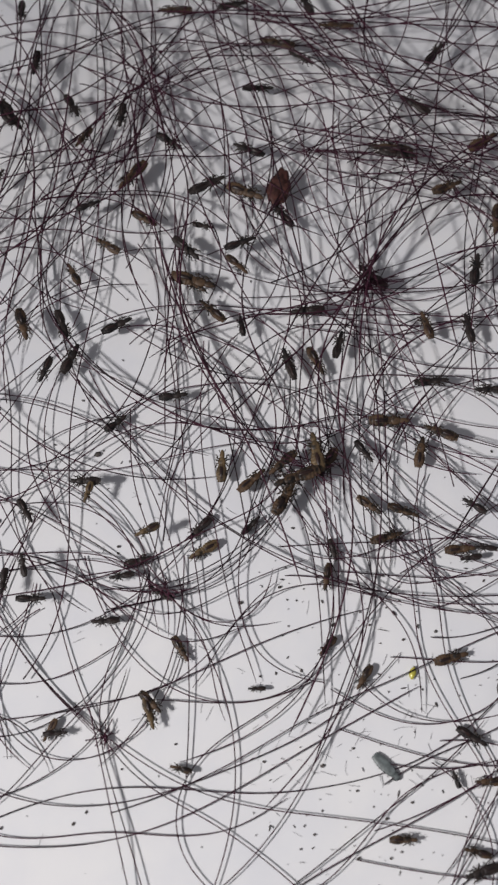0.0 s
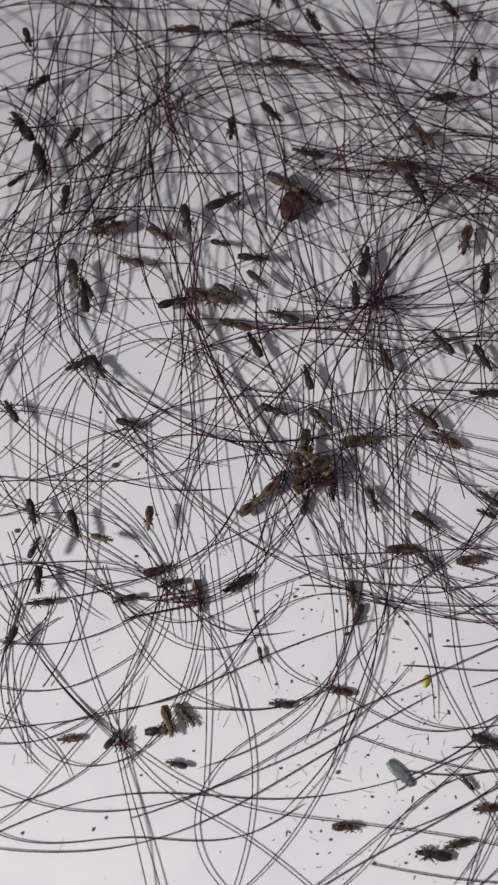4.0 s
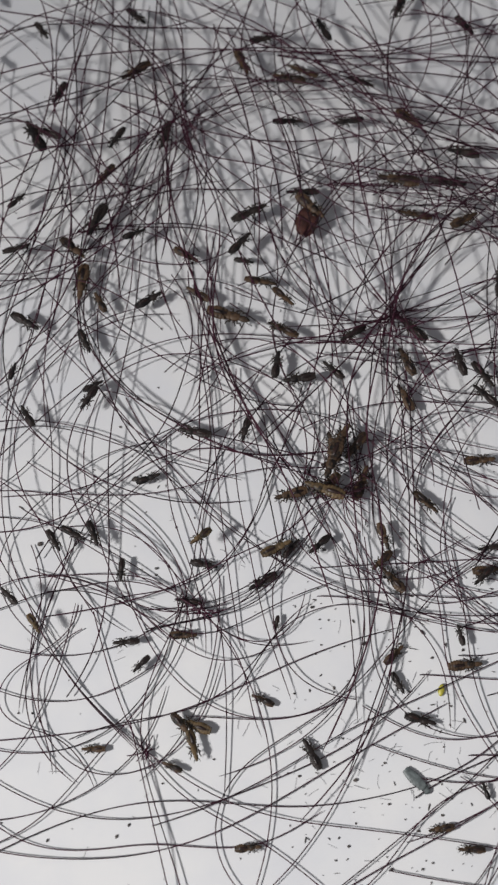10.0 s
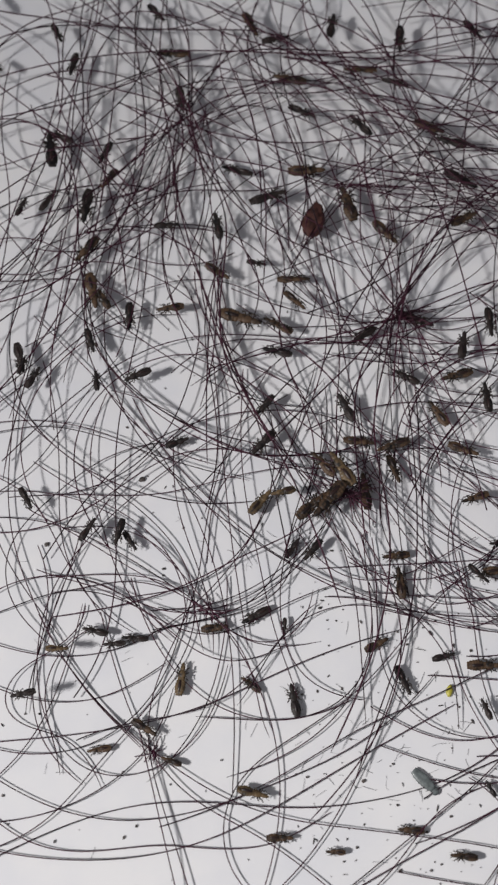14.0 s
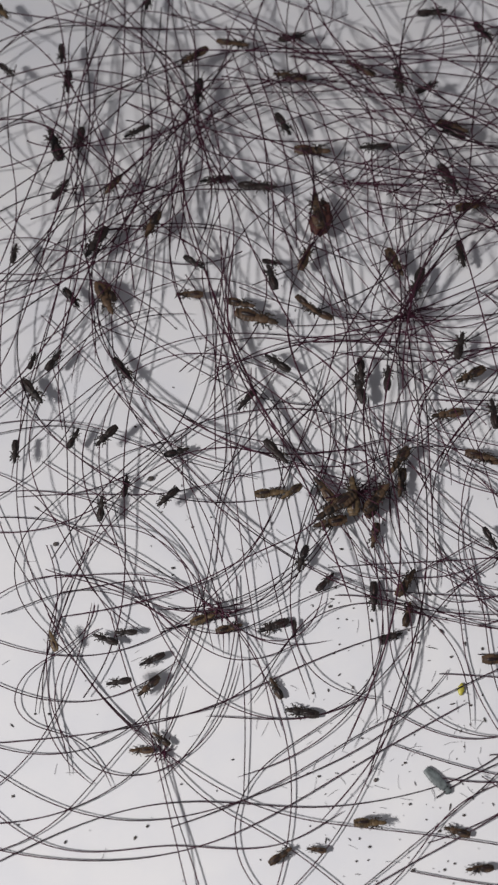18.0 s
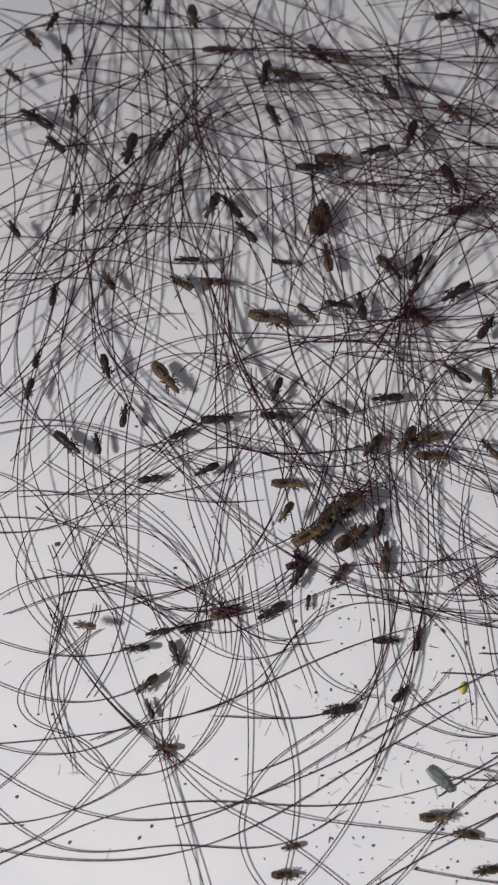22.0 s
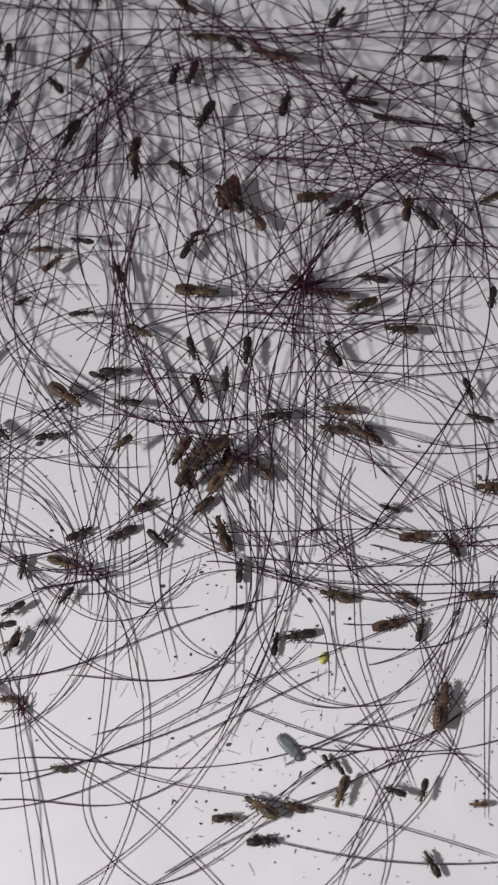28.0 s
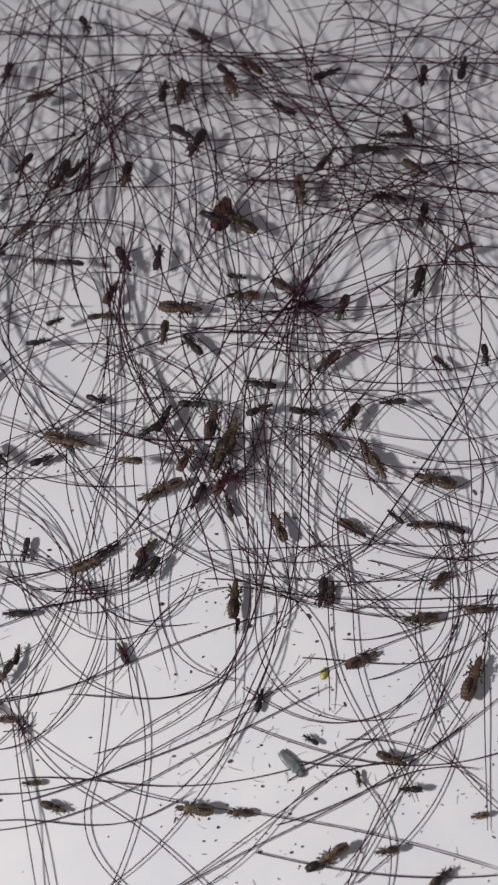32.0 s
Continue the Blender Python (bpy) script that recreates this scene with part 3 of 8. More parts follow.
strand(4.06, 9.46, 21, 33.7, (2, 2, 2.6, 0.5, -4.6, -9.6, -7.9, -2.1, -5), 2, 0.098)
strand(-12.15, 45.54, -88.9, 33.7, (0.2, -1.1, -0.9, -0.1, 1.4, -0.8, -1.8, -0.3, -0.4), 2.2, 0.098)
strand(-16.47, 39.05, -70.3, 26.6, (-0.7, -2.2, -2.8, -1.8, -1.1, -0.4, -0.1), 2.2, 0.098)
strand(-24.54, 14.53, 37.8, 30.6, (0.1, -0.5, -0.2, 1.6, 3.9, 4.4, 2.3, 1.1), 2.2, 0.098)
strand(-25.31, 9.61, -2.1, 37, (0.7, 2, 2.9, 3.5, 3.5, 3.4, 5.5, 4.9, 2.1, 1.6), 2.2, 0.098)
strand(-9.87, 28.08, -34.7, 36.8, (-1.8, -1.8, -3.8, -6.1, -2.8, 1.7, 4.9, 4.3, 0.5, 0.7), 1.74, 0.098)
strand(-14.25, 44.52, -65.9, 39.8, (-1.2, 2.4, 1, -1.9, -3.3, 1.1, 4.5, 5, 1.3, 1.1), 2.4, 0.098)
strand(-6.68, 45.08, -112.1, 32.3, (1, 2.3, 2.8, 2.2, -0.3, -2.4, -3.9, -3.8, -2.8), 2.4, 0.098)
strand(26.03, 18.53, -196.2, 28.2, (5.9, 1.1, 4.8, 4.7, 3.9, 1.5, 1, 1), 2.2, 0.098)
strand(25.58, 22.57, -166.7, 27.9, (3.1, 1, 3.6, 4.4, 2.8, 2.3, 1.6), 2.2, 0.098)
strand(-6.61, 36.58, -21.1, 35.5, (-1.1, -0.9, 1.6, 5.4, 3, 0.6, 0.6, 0, 0.5), 2.6, 0.098)
strand(2.83, 32.12, -15.4, 24.4, (0.9, 1.6, 2.1, -0.2, -2.1, -1.3, -1.7), 2.6, 0.098)
strand(6.53, 32.73, -37.1, 22.1, (0.2, 0.9, 2, 1.2, 0.6, 0.9), 2.4, 0.098)
strand(0.58, 38.01, -102.8, 23.9, (1.1, 3.9, 2, -1.2, -2.4, -1.2), 2.4, 0.098)
strand(-1.49, 39.17, -68.4, 31, (-0.4, -0.6, -0.9, -0.4, 0.1, 0.2, 0.1, 0.1), 2.4, 0.098)
strand(-21.76, -17.05, 67.8, 21.7, (-7.2, -1.2, -7.2, -8.1, -5.4, -0.4), 0.38, 0.064)
strand(-10.72, -17.21, 55.1, 45, (4.8, 4.9, 2.1, 0.1, -2.1, -1.2, 0.5, 1.7, -1, -0.9, -0.1, -0.1), 0.79, 0.078)
strand(-15.19, 9.77, -46.3, 37.8, (-0.2, -0.2, -0.6, -1.6, -2, -2.1, -1.9, -1.5, -0.9, -0.4), 0.42, 0.064)
strand(-2.98, 22.35, -165.2, 41.5, (4.9, 4.9, 7.9, 0.5, 7.1, 6.4, 2.9, 2, 1.5, 0.1, 0.2), 1.1, 0.078)
strand(-13.06, 20.88, -111.9, 37.3, (0.3, 0.5, 2, 3.6, 4.7, 5.8, 3.8, 3.4, 3.6, 2.9), 1.06, 0.078)
strand(-5.49, 21.6, -100.8, 32.5, (0.9, 1.8, 3.6, 5.8, 3.9, -0, -1.1, 0.9, 0.4), 1.38, 0.078)
strand(-24.04, 2.36, 43.7, 31.7, (-0.2, -0.5, -0.3, 1.8, 2.9, 2, 0.9, 0.9), 1.59, 0.098)
strand(-5.71, -0.01, -173.3, 29.7, (4.4, 6.8, 0.2, 13, 10.4, -5, 5, -6.6), 0.42, 0.064)
strand(-18.59, -1.89, -15.2, 14.9, (-4.1, -8.6, 3.5, -3.5), 0.42, 0.064)
strand(-18.41, -5.52, 3.7, 15.4, (-1.2, -5.3, -1.1, -1), 0.42, 0.064)
strand(-18.31, -4.83, 32.6, 15.4, (0.3, 6.3, -2.2, -0.9), 0.42, 0.064)
strand(-16.1, 4.94, -87.4, 28.2, (-0.6, -0.6, 2.6, 3.3, 1.5, 2.2, 2.8, -1.5), 0.42, 0.064)
strand(-17.72, -3.44, -69.7, 11.9, (0.4, 3.5, -1.9), 0.42, 0.064)
strand(-9.75, 3.65, -109.7, 19.3, (3.3, 5.7, 0.5, 4.9, 5.2), 0.42, 0.064)
strand(-12.59, -13.21, 85.4, 22.9, (-6.9, -0.4, -3.9, -1.6, 3.5, 3.2), 0.42, 0.064)
strand(-13.68, -7.31, -64.5, 16.4, (-5.2, -7.5, 5.3, 9.7, 5), 0.25, 0.064)
strand(-11.03, -6.68, -99.1, 11.8, (-3.2, 0.6, 4.9), 0.25, 0.064)
strand(-10.04, -12.86, -151.9, 10, (11.9, 13.2, -10.6), 0.25, 0.064)
strand(-1.39, -9.44, -87.9, 14.1, (-2, -2.8, -5.2, -4.8), 0.25, 0.064)
strand(7.21, 1.74, -51.1, 15.5, (0.2, 0.4, 3.3, 3.8), 0.42, 0.064)
strand(2.97, -5.91, -63, 14.2, (1.8, 14.9, 4.9, -2.6), 0.42, 0.064)
strand(0.04, 0.03, -48.6, 14.8, (-0.3, 0.2, -3.2, -5.5), 0.42, 0.064)
strand(-2.53, 6.8, -83.6, 21.1, (-0.2, -0.1, -0.1, 0.7, 0.3, -0.3), 0.42, 0.064)
strand(-5.11, 0.54, -87.2, 15.5, (-1.1, 4.7, -2.2, -6.3), 0.42, 0.064)
strand(-2.69, -8.54, 83.4, 16.2, (6, -10.4, -2.7, 1.6, 1.6), 0.42, 0.064)
strand(-8.09, -10.93, 12.1, 21.2, (-4.6, 8, 6.9, 4.6, 4.5, 4.4), 0.42, 0.064)
strand(8.33, 0.79, -22.5, 18.3, (-2.2, -2.9, -2.6, 0.4, 1.3), 0.42, 0.064)
strand(9.79, 9.7, -92.8, 21.1, (0.6, 0.6, -0.2, 0.1, 1.4, 0.2), 0.42, 0.064)
strand(17.91, 5.44, -137.2, 18, (2, 0.4, 7.4, 3.5, -8.9), 0.42, 0.064)
strand(4.46, -8.91, 1.9, 13.2, (0.1, 0.3, 0, -0.4), 0.42, 0.064)
strand(11.93, -10.62, 32.2, 17.3, (-3.2, 6.7, 3.5, -3.1, -2.8), 0.42, 0.064)
strand(9.11, -7.63, -38.9, 16.6, (4.4, 3.4, 4.6, 7.9, -3.9), 0.42, 0.064)
strand(6.39, -8.05, -38.4, 11.2, (-3.9, 7, 0), 0.42, 0.064)
strand(11.45, -7.02, -72.3, 17.3, (0.5, -5.2, 6.7, 2.3, -7), 0.25, 0.064)
strand(13.62, -7.7, -81.6, 17.2, (0.5, -2.7, 5.9, 1.4, -5.4), 0.25, 0.064)
strand(13.72, -12.8, 8, 10.2, (10.4, -1.7, -6.1), 0.42, 0.064)
strand(11.91, -9.52, -40.7, 8.2, (0.9, 2.6, 2.2), 0.42, 0.064)
strand(11.42, -7.53, -51.7, 15.7, (5.2, -2.9, -3.1, 9.4), 0.25, 0.064)
strand(20.01, -8.24, -133.1, 14.3, (8.3, 6.9, 1.5, 3.9), 0.25, 0.064)
strand(19.54, -5.13, -78.9, 14.3, (1, -3.4, -3.8, 7.1), 0.25, 0.064)
strand(20.24, -4.87, -80.5, 16.7, (3.4, -2.3, -8, 0.2, -0.8), 0.25, 0.064)
strand(11.1, -15.78, -2.1, 12.7, (-2.5, 1.9, 9.2, -3.1), 0.25, 0.064)
strand(23.3, -12, -123.5, 19.5, (11.3, -5.8, -1.4, 1.8, -5.3), 0.25, 0.064)
strand(22.61, -11.21, -97.2, 14.5, (0.4, 0.8, 0.4, -0.8), 0.25, 0.064)
strand(15.15, -9.36, -13, 11.6, (-3.4, -7.2, 5.2), 0.25, 0.064)
strand(10.4, -23.16, 35.8, 11.5, (-5.6, 0.9, 6.6), 0.25, 0.064)
strand(9.96, -21.84, -12.8, 12.4, (2.5, 4.6, 6.4, 4.9), 0.25, 0.064)
strand(9.74, -25.67, 15.3, 12.4, (2.7, 2, -5.9, -7.1), 0.25, 0.064)
strand(13.74, -20.69, 3.3, 9, (-4.3, -5.7, -3.4), 0.25, 0.064)
strand(14.24, -28.71, 36.2, 11.3, (1.4, 4.7, 4.6), 0.25, 0.064)
strand(13.18, -21.92, -30.6, 9.9, (-7.9, -10.6, -3.4), 0.25, 0.064)
strand(19.51, -16.01, -109, 15.6, (-1.6, -1, 1.3, 1.8), 0.25, 0.064)
strand(-13.63, 16.94, -92, 20.1, (-0.7, -0.8, -1.4, 0.4, 1.2, 1.2), 0.91, 0.078)
strand(-18.58, 1.08, 50.8, 15, (-6, 2.9, -4.3, -5), 0.8, 0.078)
strand(-12.77, 15.71, -65.7, 22.5, (-4.9, -3.4, 7.2, 2.8, 6, 4.5), 0.79, 0.078)
strand(-18.83, 0.23, 11.5, 19.5, (1.5, -6.2, -1.5, 1.6, 1.3), 0.62, 0.064)
strand(-2.64, 16.31, -81.3, 26.1, (-1.1, -1.3, 5.9, -2.2, -1.4, -0.1, -0.1), 0.81, 0.078)
strand(-1.92, 16.75, -97.8, 18.6, (0.4, 0.6, 0.7, 0.5, 0.5), 0.92, 0.078)
strand(-5.08, 13.04, -56.5, 21.8, (-4.5, -8, -1.1, -6.6, -6.3, -4.9), 0.72, 0.078)
strand(-5.87, -0.51, 39.2, 18.1, (-0.5, -0.5, 2.7, 7.2, 4.9), 0.78, 0.078)
strand(-10.31, 10.2, -44.5, 17, (1.3, 1.3, 2.3, 4.4, 3.2), 0.76, 0.078)
strand(-3.89, 13.39, -89, 21.4, (4.9, 6.6, 6.9, -11.8, -1.1, -3.3), 0.76, 0.078)
strand(2.09, 16.93, -76.4, 22.2, (-2.7, -5.1, 8.2, -0.5, -7.3, -4.9), 0.79, 0.078)
strand(-3.87, 6.46, -25, 18.5, (-4.9, -5.8, -0.1, 1, 1), 0.68, 0.078)
strand(-5.33, 5.07, 47, 18.7, (-4.9, -9.5, -9.1, -3.7, -3.9), 0.86, 0.078)
strand(13.34, 5.24, -208.3, 21.9, (4.9, 4.9, 10.4, 1.4, -1.5, -1.4), 0.77, 0.078)
strand(-2.01, 14.09, -112.5, 19.6, (4, 4.3, 0.4, -4.5, -1.7), 0.7, 0.078)
strand(10.62, 18.71, -87.2, 25.3, (-0.3, -0.5, 1.2, -0.2, -1.4, 0.3, 0.2), 0.84, 0.078)
strand(14.36, 16.51, -129.6, 22.1, (1.7, 1.5, 4.4, 1.4, -3.6, -2.8), 0.86, 0.078)
strand(23.4, 13.13, -187.5, 26.9, (4.9, 5.3, 3, -1.2, 7.8, 2.3, 2.7), 0.88, 0.078)
strand(4.87, 19.98, -73.4, 27, (-1.8, -1.9, -0.4, 2.1, -1.5, -0.5, -0.8), 0.8, 0.078)
strand(-0.86, 10.64, -37.7, 24, (-1, -0.9, -2.2, -1.7, 6.6, 4.9, 4.9), 0.7, 0.078)
strand(2.11, 16.28, -71.4, 26.1, (4.1, 5.7, -4, -0.7, 17.6, -15.9, -4.9), 0.82, 0.078)
strand(2.29, 7.38, 5.8, 20, (-3.3, -2.9, 5.5, 0.8, 0.6), 0.86, 0.078)
strand(8.66, -5.49, 92.2, 18.9, (-1.7, -1.4, -10.6, -5.4, -4.9), 0.71, 0.078)
strand(9.74, -1.51, 87.5, 17.3, (-4.9, -8, -7, -5.1, -4), 0.8, 0.078)
strand(11.32, 12.12, -111.7, 16.4, (0.3, 4.1, 11.5, -8.8, -4.9), 0.79, 0.078)
strand(20.85, 14.76, -120.9, 22.2, (-2.1, -2.4, 0.1, 6.1, 5.1, 4.9), 0.86, 0.078)
strand(-19.98, 17.31, 22, 14.9, (3.8, -4.9, -2.6, -2.5), 1.6, 0.09)
strand(-19.47, 18.81, -54.5, 16.5, (2.9, -2.2, 1.3, 7.8, 4.9), 1.3, 0.078)
strand(-11.43, 28.68, -106.2, 20.8, (-0.1, -0.1, 0.7, -0.3, -7.9, 6.9), 1.4, 0.078)
strand(-19.72, 12.51, -9.9, 15.3, (5.7, -2.5, -5.7, -4.3), 1.2, 0.078)
strand(-16.72, 28.06, -72.6, 23.3, (4.9, 0.7, -7.2, 2.8, -1.4, -2.3), 1.5, 0.078)
strand(-12.18, 32.67, -90.1, 31.5, (-0.4, -0.4, -0.4, -0.1, -1.3, -0.5, -0.2, -0.2), 1.5, 0.078)
strand(-19.36, 2.38, 49.6, 31.2, (4.3, 4.4, -0.8, -5.8, 0.8, -1.4, 0, -0.5), 1.5, 0.078)
strand(-19.94, 10.57, 16.7, 20.7, (1.1, 0.7, 6, -0.1, 0.1, 1), 1.4, 0.078)
strand(-15.54, 7.07, 27.6, 20.2, (3.1, 4.4, 2.7, 1.3, 0.6, 0.3), 1.4, 0.078)
strand(-19.93, 15.44, 14.6, 15.1, (-7, -6.7, -4.5, -4.4), 1.4, 0.078)
strand(-18.64, 32.14, -98, 28.7, (2.3, 2.3, 2.3, -2.8, -2.9, 1.3, 2.1, 2.1), 1.5, 0.078)
strand(-4.34, 28.52, -90.9, 23.3, (2.8, 2.4, -3, -0.6, 3.9, 3.1), 1.5, 0.078)
strand(8.35, 25.46, -155.7, 28.7, (0.8, 1.5, 1.2, 7.6, 6.7, 1.8, 1, 1), 1.5, 0.078)
strand(7.02, 23.01, -122.7, 24.7, (-4.9, -6.2, 8, 8.2, -0.1, -2.5, -2.5), 1.4, 0.078)
strand(-6.94, 29.75, -83.9, 20.1, (4.9, 5, 10.3, 1, -2.4, -2.3), 1.8, 0.09)
strand(-3.92, 31.22, -110.4, 24.5, (4.9, 4.9, 7.5, -2.5, -3.4, 8.8, 4.9), 1.6, 0.078)
strand(-11.94, 16.36, 36.4, 22, (-3.1, -2.2, -7.3, 6.2, 10.5, 4.9), 1.6, 0.09)
strand(-9.82, 26.49, -17.8, 22.5, (-4.9, -15.5, 0.9, 3.6, 2.1, 0.7), 1.5, 0.078)
strand(-12.01, 16.39, 3.5, 19.3, (0.1, 0.6, -10.8, -0, 2.7), 1.4, 0.078)
strand(-10.3, 17.25, -11.9, 23.1, (2.6, 0.1, -12.8, -10.4, -4.9, -4.9), 1.4, 0.078)
strand(-1.15, 25.33, -63.3, 23.9, (-1.6, -1.9, 0.9, 4.3, 4, 3.9), 1.4, 0.078)
strand(-0.96, 30.96, -73.1, 19.7, (-1, -1, -1.5, -1.1, -1), 1.7, 0.09)
strand(9.05, 23.6, -122.1, 23.8, (0.1, 0.5, 0.6, 5.8, 5, 4.9), 1.3, 0.078)
strand(-4.06, 25.45, -57.2, 19.4, (1.8, 1.8, 3.1, 2.4, 2.3), 1.6, 0.078)
strand(0.95, 28.07, -163, 18.6, (4.9, 5.2, 8.2, 4.5, 4.1), 1.7, 0.09)
strand(-10.86, 21.79, -62.5, 17.2, (3.2, 4, -0.7, -9.5, -4.9), 1.4, 0.078)
strand(9.96, 23.14, -92.9, 16.2, (3.5, 1.6, -11.9, 7.1, 4.9), 1.4, 0.078)
strand(6.52, 27.66, -64.1, 20.8, (-3.5, -3.5, -2.6, 5.7, 5.6, 4.2), 1.4, 0.078)
strand(5.53, 17.09, 54.1, 18.5, (-2.7, -3.5, -5.3, -4.3, -4.1), 1.8, 0.09)
strand(-0.32, 11.88, 25.5, 25.1, (-0.8, -0.8, -0.6, 1.2, 1.6, 0.6, 0.5), 1.5, 0.078)
strand(4.86, 18.18, -92.3, 16.3, (1.9, 3, 4.8, 3.5, 3.5), 1.2, 0.078)
strand(9.58, 19.36, 27, 13.6, (-0.7, -1.5, -4.3, -3.3), 1.8, 0.09)
strand(-14.32, 6.21, -69.7, 21.5, (-2.1, -2.1, -1.3, 4.8, 7, 4.9), 0.42, 0.064)
strand(-17.46, -15.66, -27.7, 13.8, (1.9, 5.5, 7.5, -0.2), 0.25, 0.064)
strand(-7.54, -9.49, -74.4, 19.1, (2.4, 4, 7.3, 7.5, 2.2), 0.25, 0.064)
strand(19.92, 5.3, -137.2, 20.2, (1.4, 1.2, 4.8, 5.8, 2.6, 1.3), 0.42, 0.064)
strand(6.48, -8.48, -23.6, 12.3, (-0.7, 10.5, 5.7, -3.1), 0.42, 0.064)
strand(13.63, 1.79, -151.2, 17.5, (4.9, 4.9, 13.1, -4.6, -6.2), 0.42, 0.064)
strand(7.33, -0.4, -74.4, 16.5, (2, 2.9, 3.8, 3, 1.7), 0.42, 0.064)
strand(18.65, -20.2, -50.9, 7.2, (-1.5, 7.1), 0.25, 0.064)
strand(-18.7, 2.16, 43.9, 20.3, (-3, 3.2, 1.4, -1.4, -1.3, -1.3), 0.87, 0.078)
strand(-9.11, -7.43, 131.3, 27.2, (-4.9, -6.2, -8.4, -6.6, -8, -3.4, -2.5), 0.76, 0.078)
strand(4.14, 17.05, -84.3, 22, (0.5, 1.8, -6, -2.9, 0, -0.1), 0.88, 0.078)
strand(-3.27, 4.34, 43.2, 22, (-4.9, -5.2, -2.6, 15.3, 3.5, 4.8), 0.93, 0.078)
strand(-19.76, 13.03, 2.2, 17, (-8.1, 8.2, -7, -5.7, -4.9), 1.3, 0.078)
strand(-16.38, 17.45, 10, 18.6, (1.1, 0.3, 6.3, 8.4, 4.9), 1.7, 0.09)
strand(2.66, 26.23, -68.6, 22.7, (-0.3, -0.3, 0.3, 3.2, 4.8, 3.4), 1.3, 0.078)
strand(5.83, 21.65, -42.9, 20.1, (4.9, 7.9, -3.2, -8.8, -4.9, -4.9), 1.6, 0.078)
strand(1.64, 23.99, -51.4, 24.2, (1, -0, 8.5, 7.5, 2.4, 3.1, 2.6), 1.5, 0.078)
strand(-13.87, 38.42, -101.6, 19.5, (1.8, 3.1, -2.9, -2.4, -0.7), 2, 0.09)
strand(-11.49, 38.83, -97.5, 21, (0.3, -1.1, 1.6, 1.3, -0.5, -0.4), 2, 0.09)
strand(-20.56, 24.86, 14.9, 18.1, (4.8, 0.7, -2.6, 3.7, 4.6), 2, 0.09)
strand(-17.49, 41.58, -41.7, 23.3, (-0, 0.1, -1.1, -0, 1.1, 1), 2, 0.09)
strand(-20.8, 37.69, -20.4, 25, (0.1, 0.3, -3.7, -6.1, 3.4, 2.2, 2), 2, 0.09)
strand(-20.4, 24.13, 46.1, 13.9, (-12.5, -13.7, -4.9, -4.9), 1.9, 0.09)
strand(-20.92, 31.86, 41.7, 16.7, (1.1, -3.7, -0.1, 1.2, 1.2), 2, 0.09)
strand(-3.06, 38.48, -42.1, 18.1, (3, -3.4, 6.2, 3.4, 3.4), 2, 0.09)
strand(-5.57, 38.3, -77.1, 23.9, (0.5, -3.7, 2.1, 2.2, -6.4, -4.9), 2, 0.09)
strand(-10.26, 18.11, 69.7, 26.6, (-1.5, -3.4, 2.9, -4, -7.1, 3.8, 1.5), 2, 0.09)
strand(-2.25, 35.2, -58.5, 21.9, (4.4, 2.3, -7.7, -1.2, 4.9, 4.5), 2, 0.09)
strand(-3.34, 38.04, -49.2, 10.4, (-1, -3.8, -3.3), 2, 0.09)
strand(-10.01, 24.73, -8.8, 21.5, (4.9, 10.6, -8.8, -2.9, 5.2, 1.4), 2, 0.09)
strand(-1.21, 35.32, -73.5, 21.9, (1.1, 1.5, -0, -4, -3.8, -3.8), 2, 0.09)
strand(2.78, 38.16, -97.5, 23.4, (1.6, 1.4, 2.8, -1.8, -4.3, -4), 2, 0.09)
strand(-7.15, 38.74, -61.8, 11.9, (-0.3, -4.2, -3.6), 2, 0.09)
strand(-2.28, 35.66, -81.3, 20.5, (1.2, 2, -1.6, -2.4, -0.8, -0.9), 2, 0.09)
strand(12.78, 38.94, -107.5, 11, (1, 2.1, 1.8), 2, 0.09)
strand(20.06, 35.68, -113.4, 19.4, (-0.6, -0.8, -1.1, -0.8, -0.8), 2, 0.09)
strand(17.91, 42.82, -83.8, 24.4, (-1.8, -1.8, -1.2, 3.1, 8.4, 4.9, 4.9), 2, 0.09)
strand(7.31, 28.93, -16.1, 18.6, (0.5, 0.7, 0.7, 0.5, 0.5), 2, 0.09)
strand(-2.59, 30.75, -14.2, 22.2, (0, 0.5, -7.6, -5.1, 5.2, 4.1), 2, 0.09)
strand(5.89, 30.01, -5.4, 18.5, (1, 2.2, -3.9, 1.9, 2.8), 2, 0.09)
strand(13.46, 37.21, -22.4, 23.9, (-4.7, -6.9, -4.5, -1.7, -1.1, -1), 2, 0.09)
strand(10.75, 18.22, 50.3, 25.4, (-0.7, -0.7, -2.9, -0.7, 13, -4.3, -1.8), 2, 0.09)
strand(4.43, 25.55, 16.5, 21.2, (-2.6, -2.9, 3.5, 8.2, -5.4, -2.5), 2, 0.09)
strand(7.27, 34.18, -53.2, 25.1, (1.7, 1.8, 1.7, 0, -2.2, -1.9, -1.9), 2, 0.09)
strand(10.04, 33.85, -13.5, 22.4, (-3.5, -5, -1.9, 1.1, 1.9, 1.7), 2, 0.09)
strand(25.73, 25.99, -133.5, 12.8, (-1.8, -2, 2.9, 2), 1.8, 0.09)
strand(24.49, 34.4, -136.7, 18.7, (4.9, 8.5, 0.9, -7.2, -4.9), 1.9, 0.09)
strand(8.49, 29.2, -23.2, 17.2, (-0.5, -0.6, 0.8, -0.5, -0.3), 1.9, 0.09)
strand(10.74, 31.58, -85.1, 22.9, (2.1, 2.1, 2.9, 2, -4.2, -3.7), 1.6, 0.09)
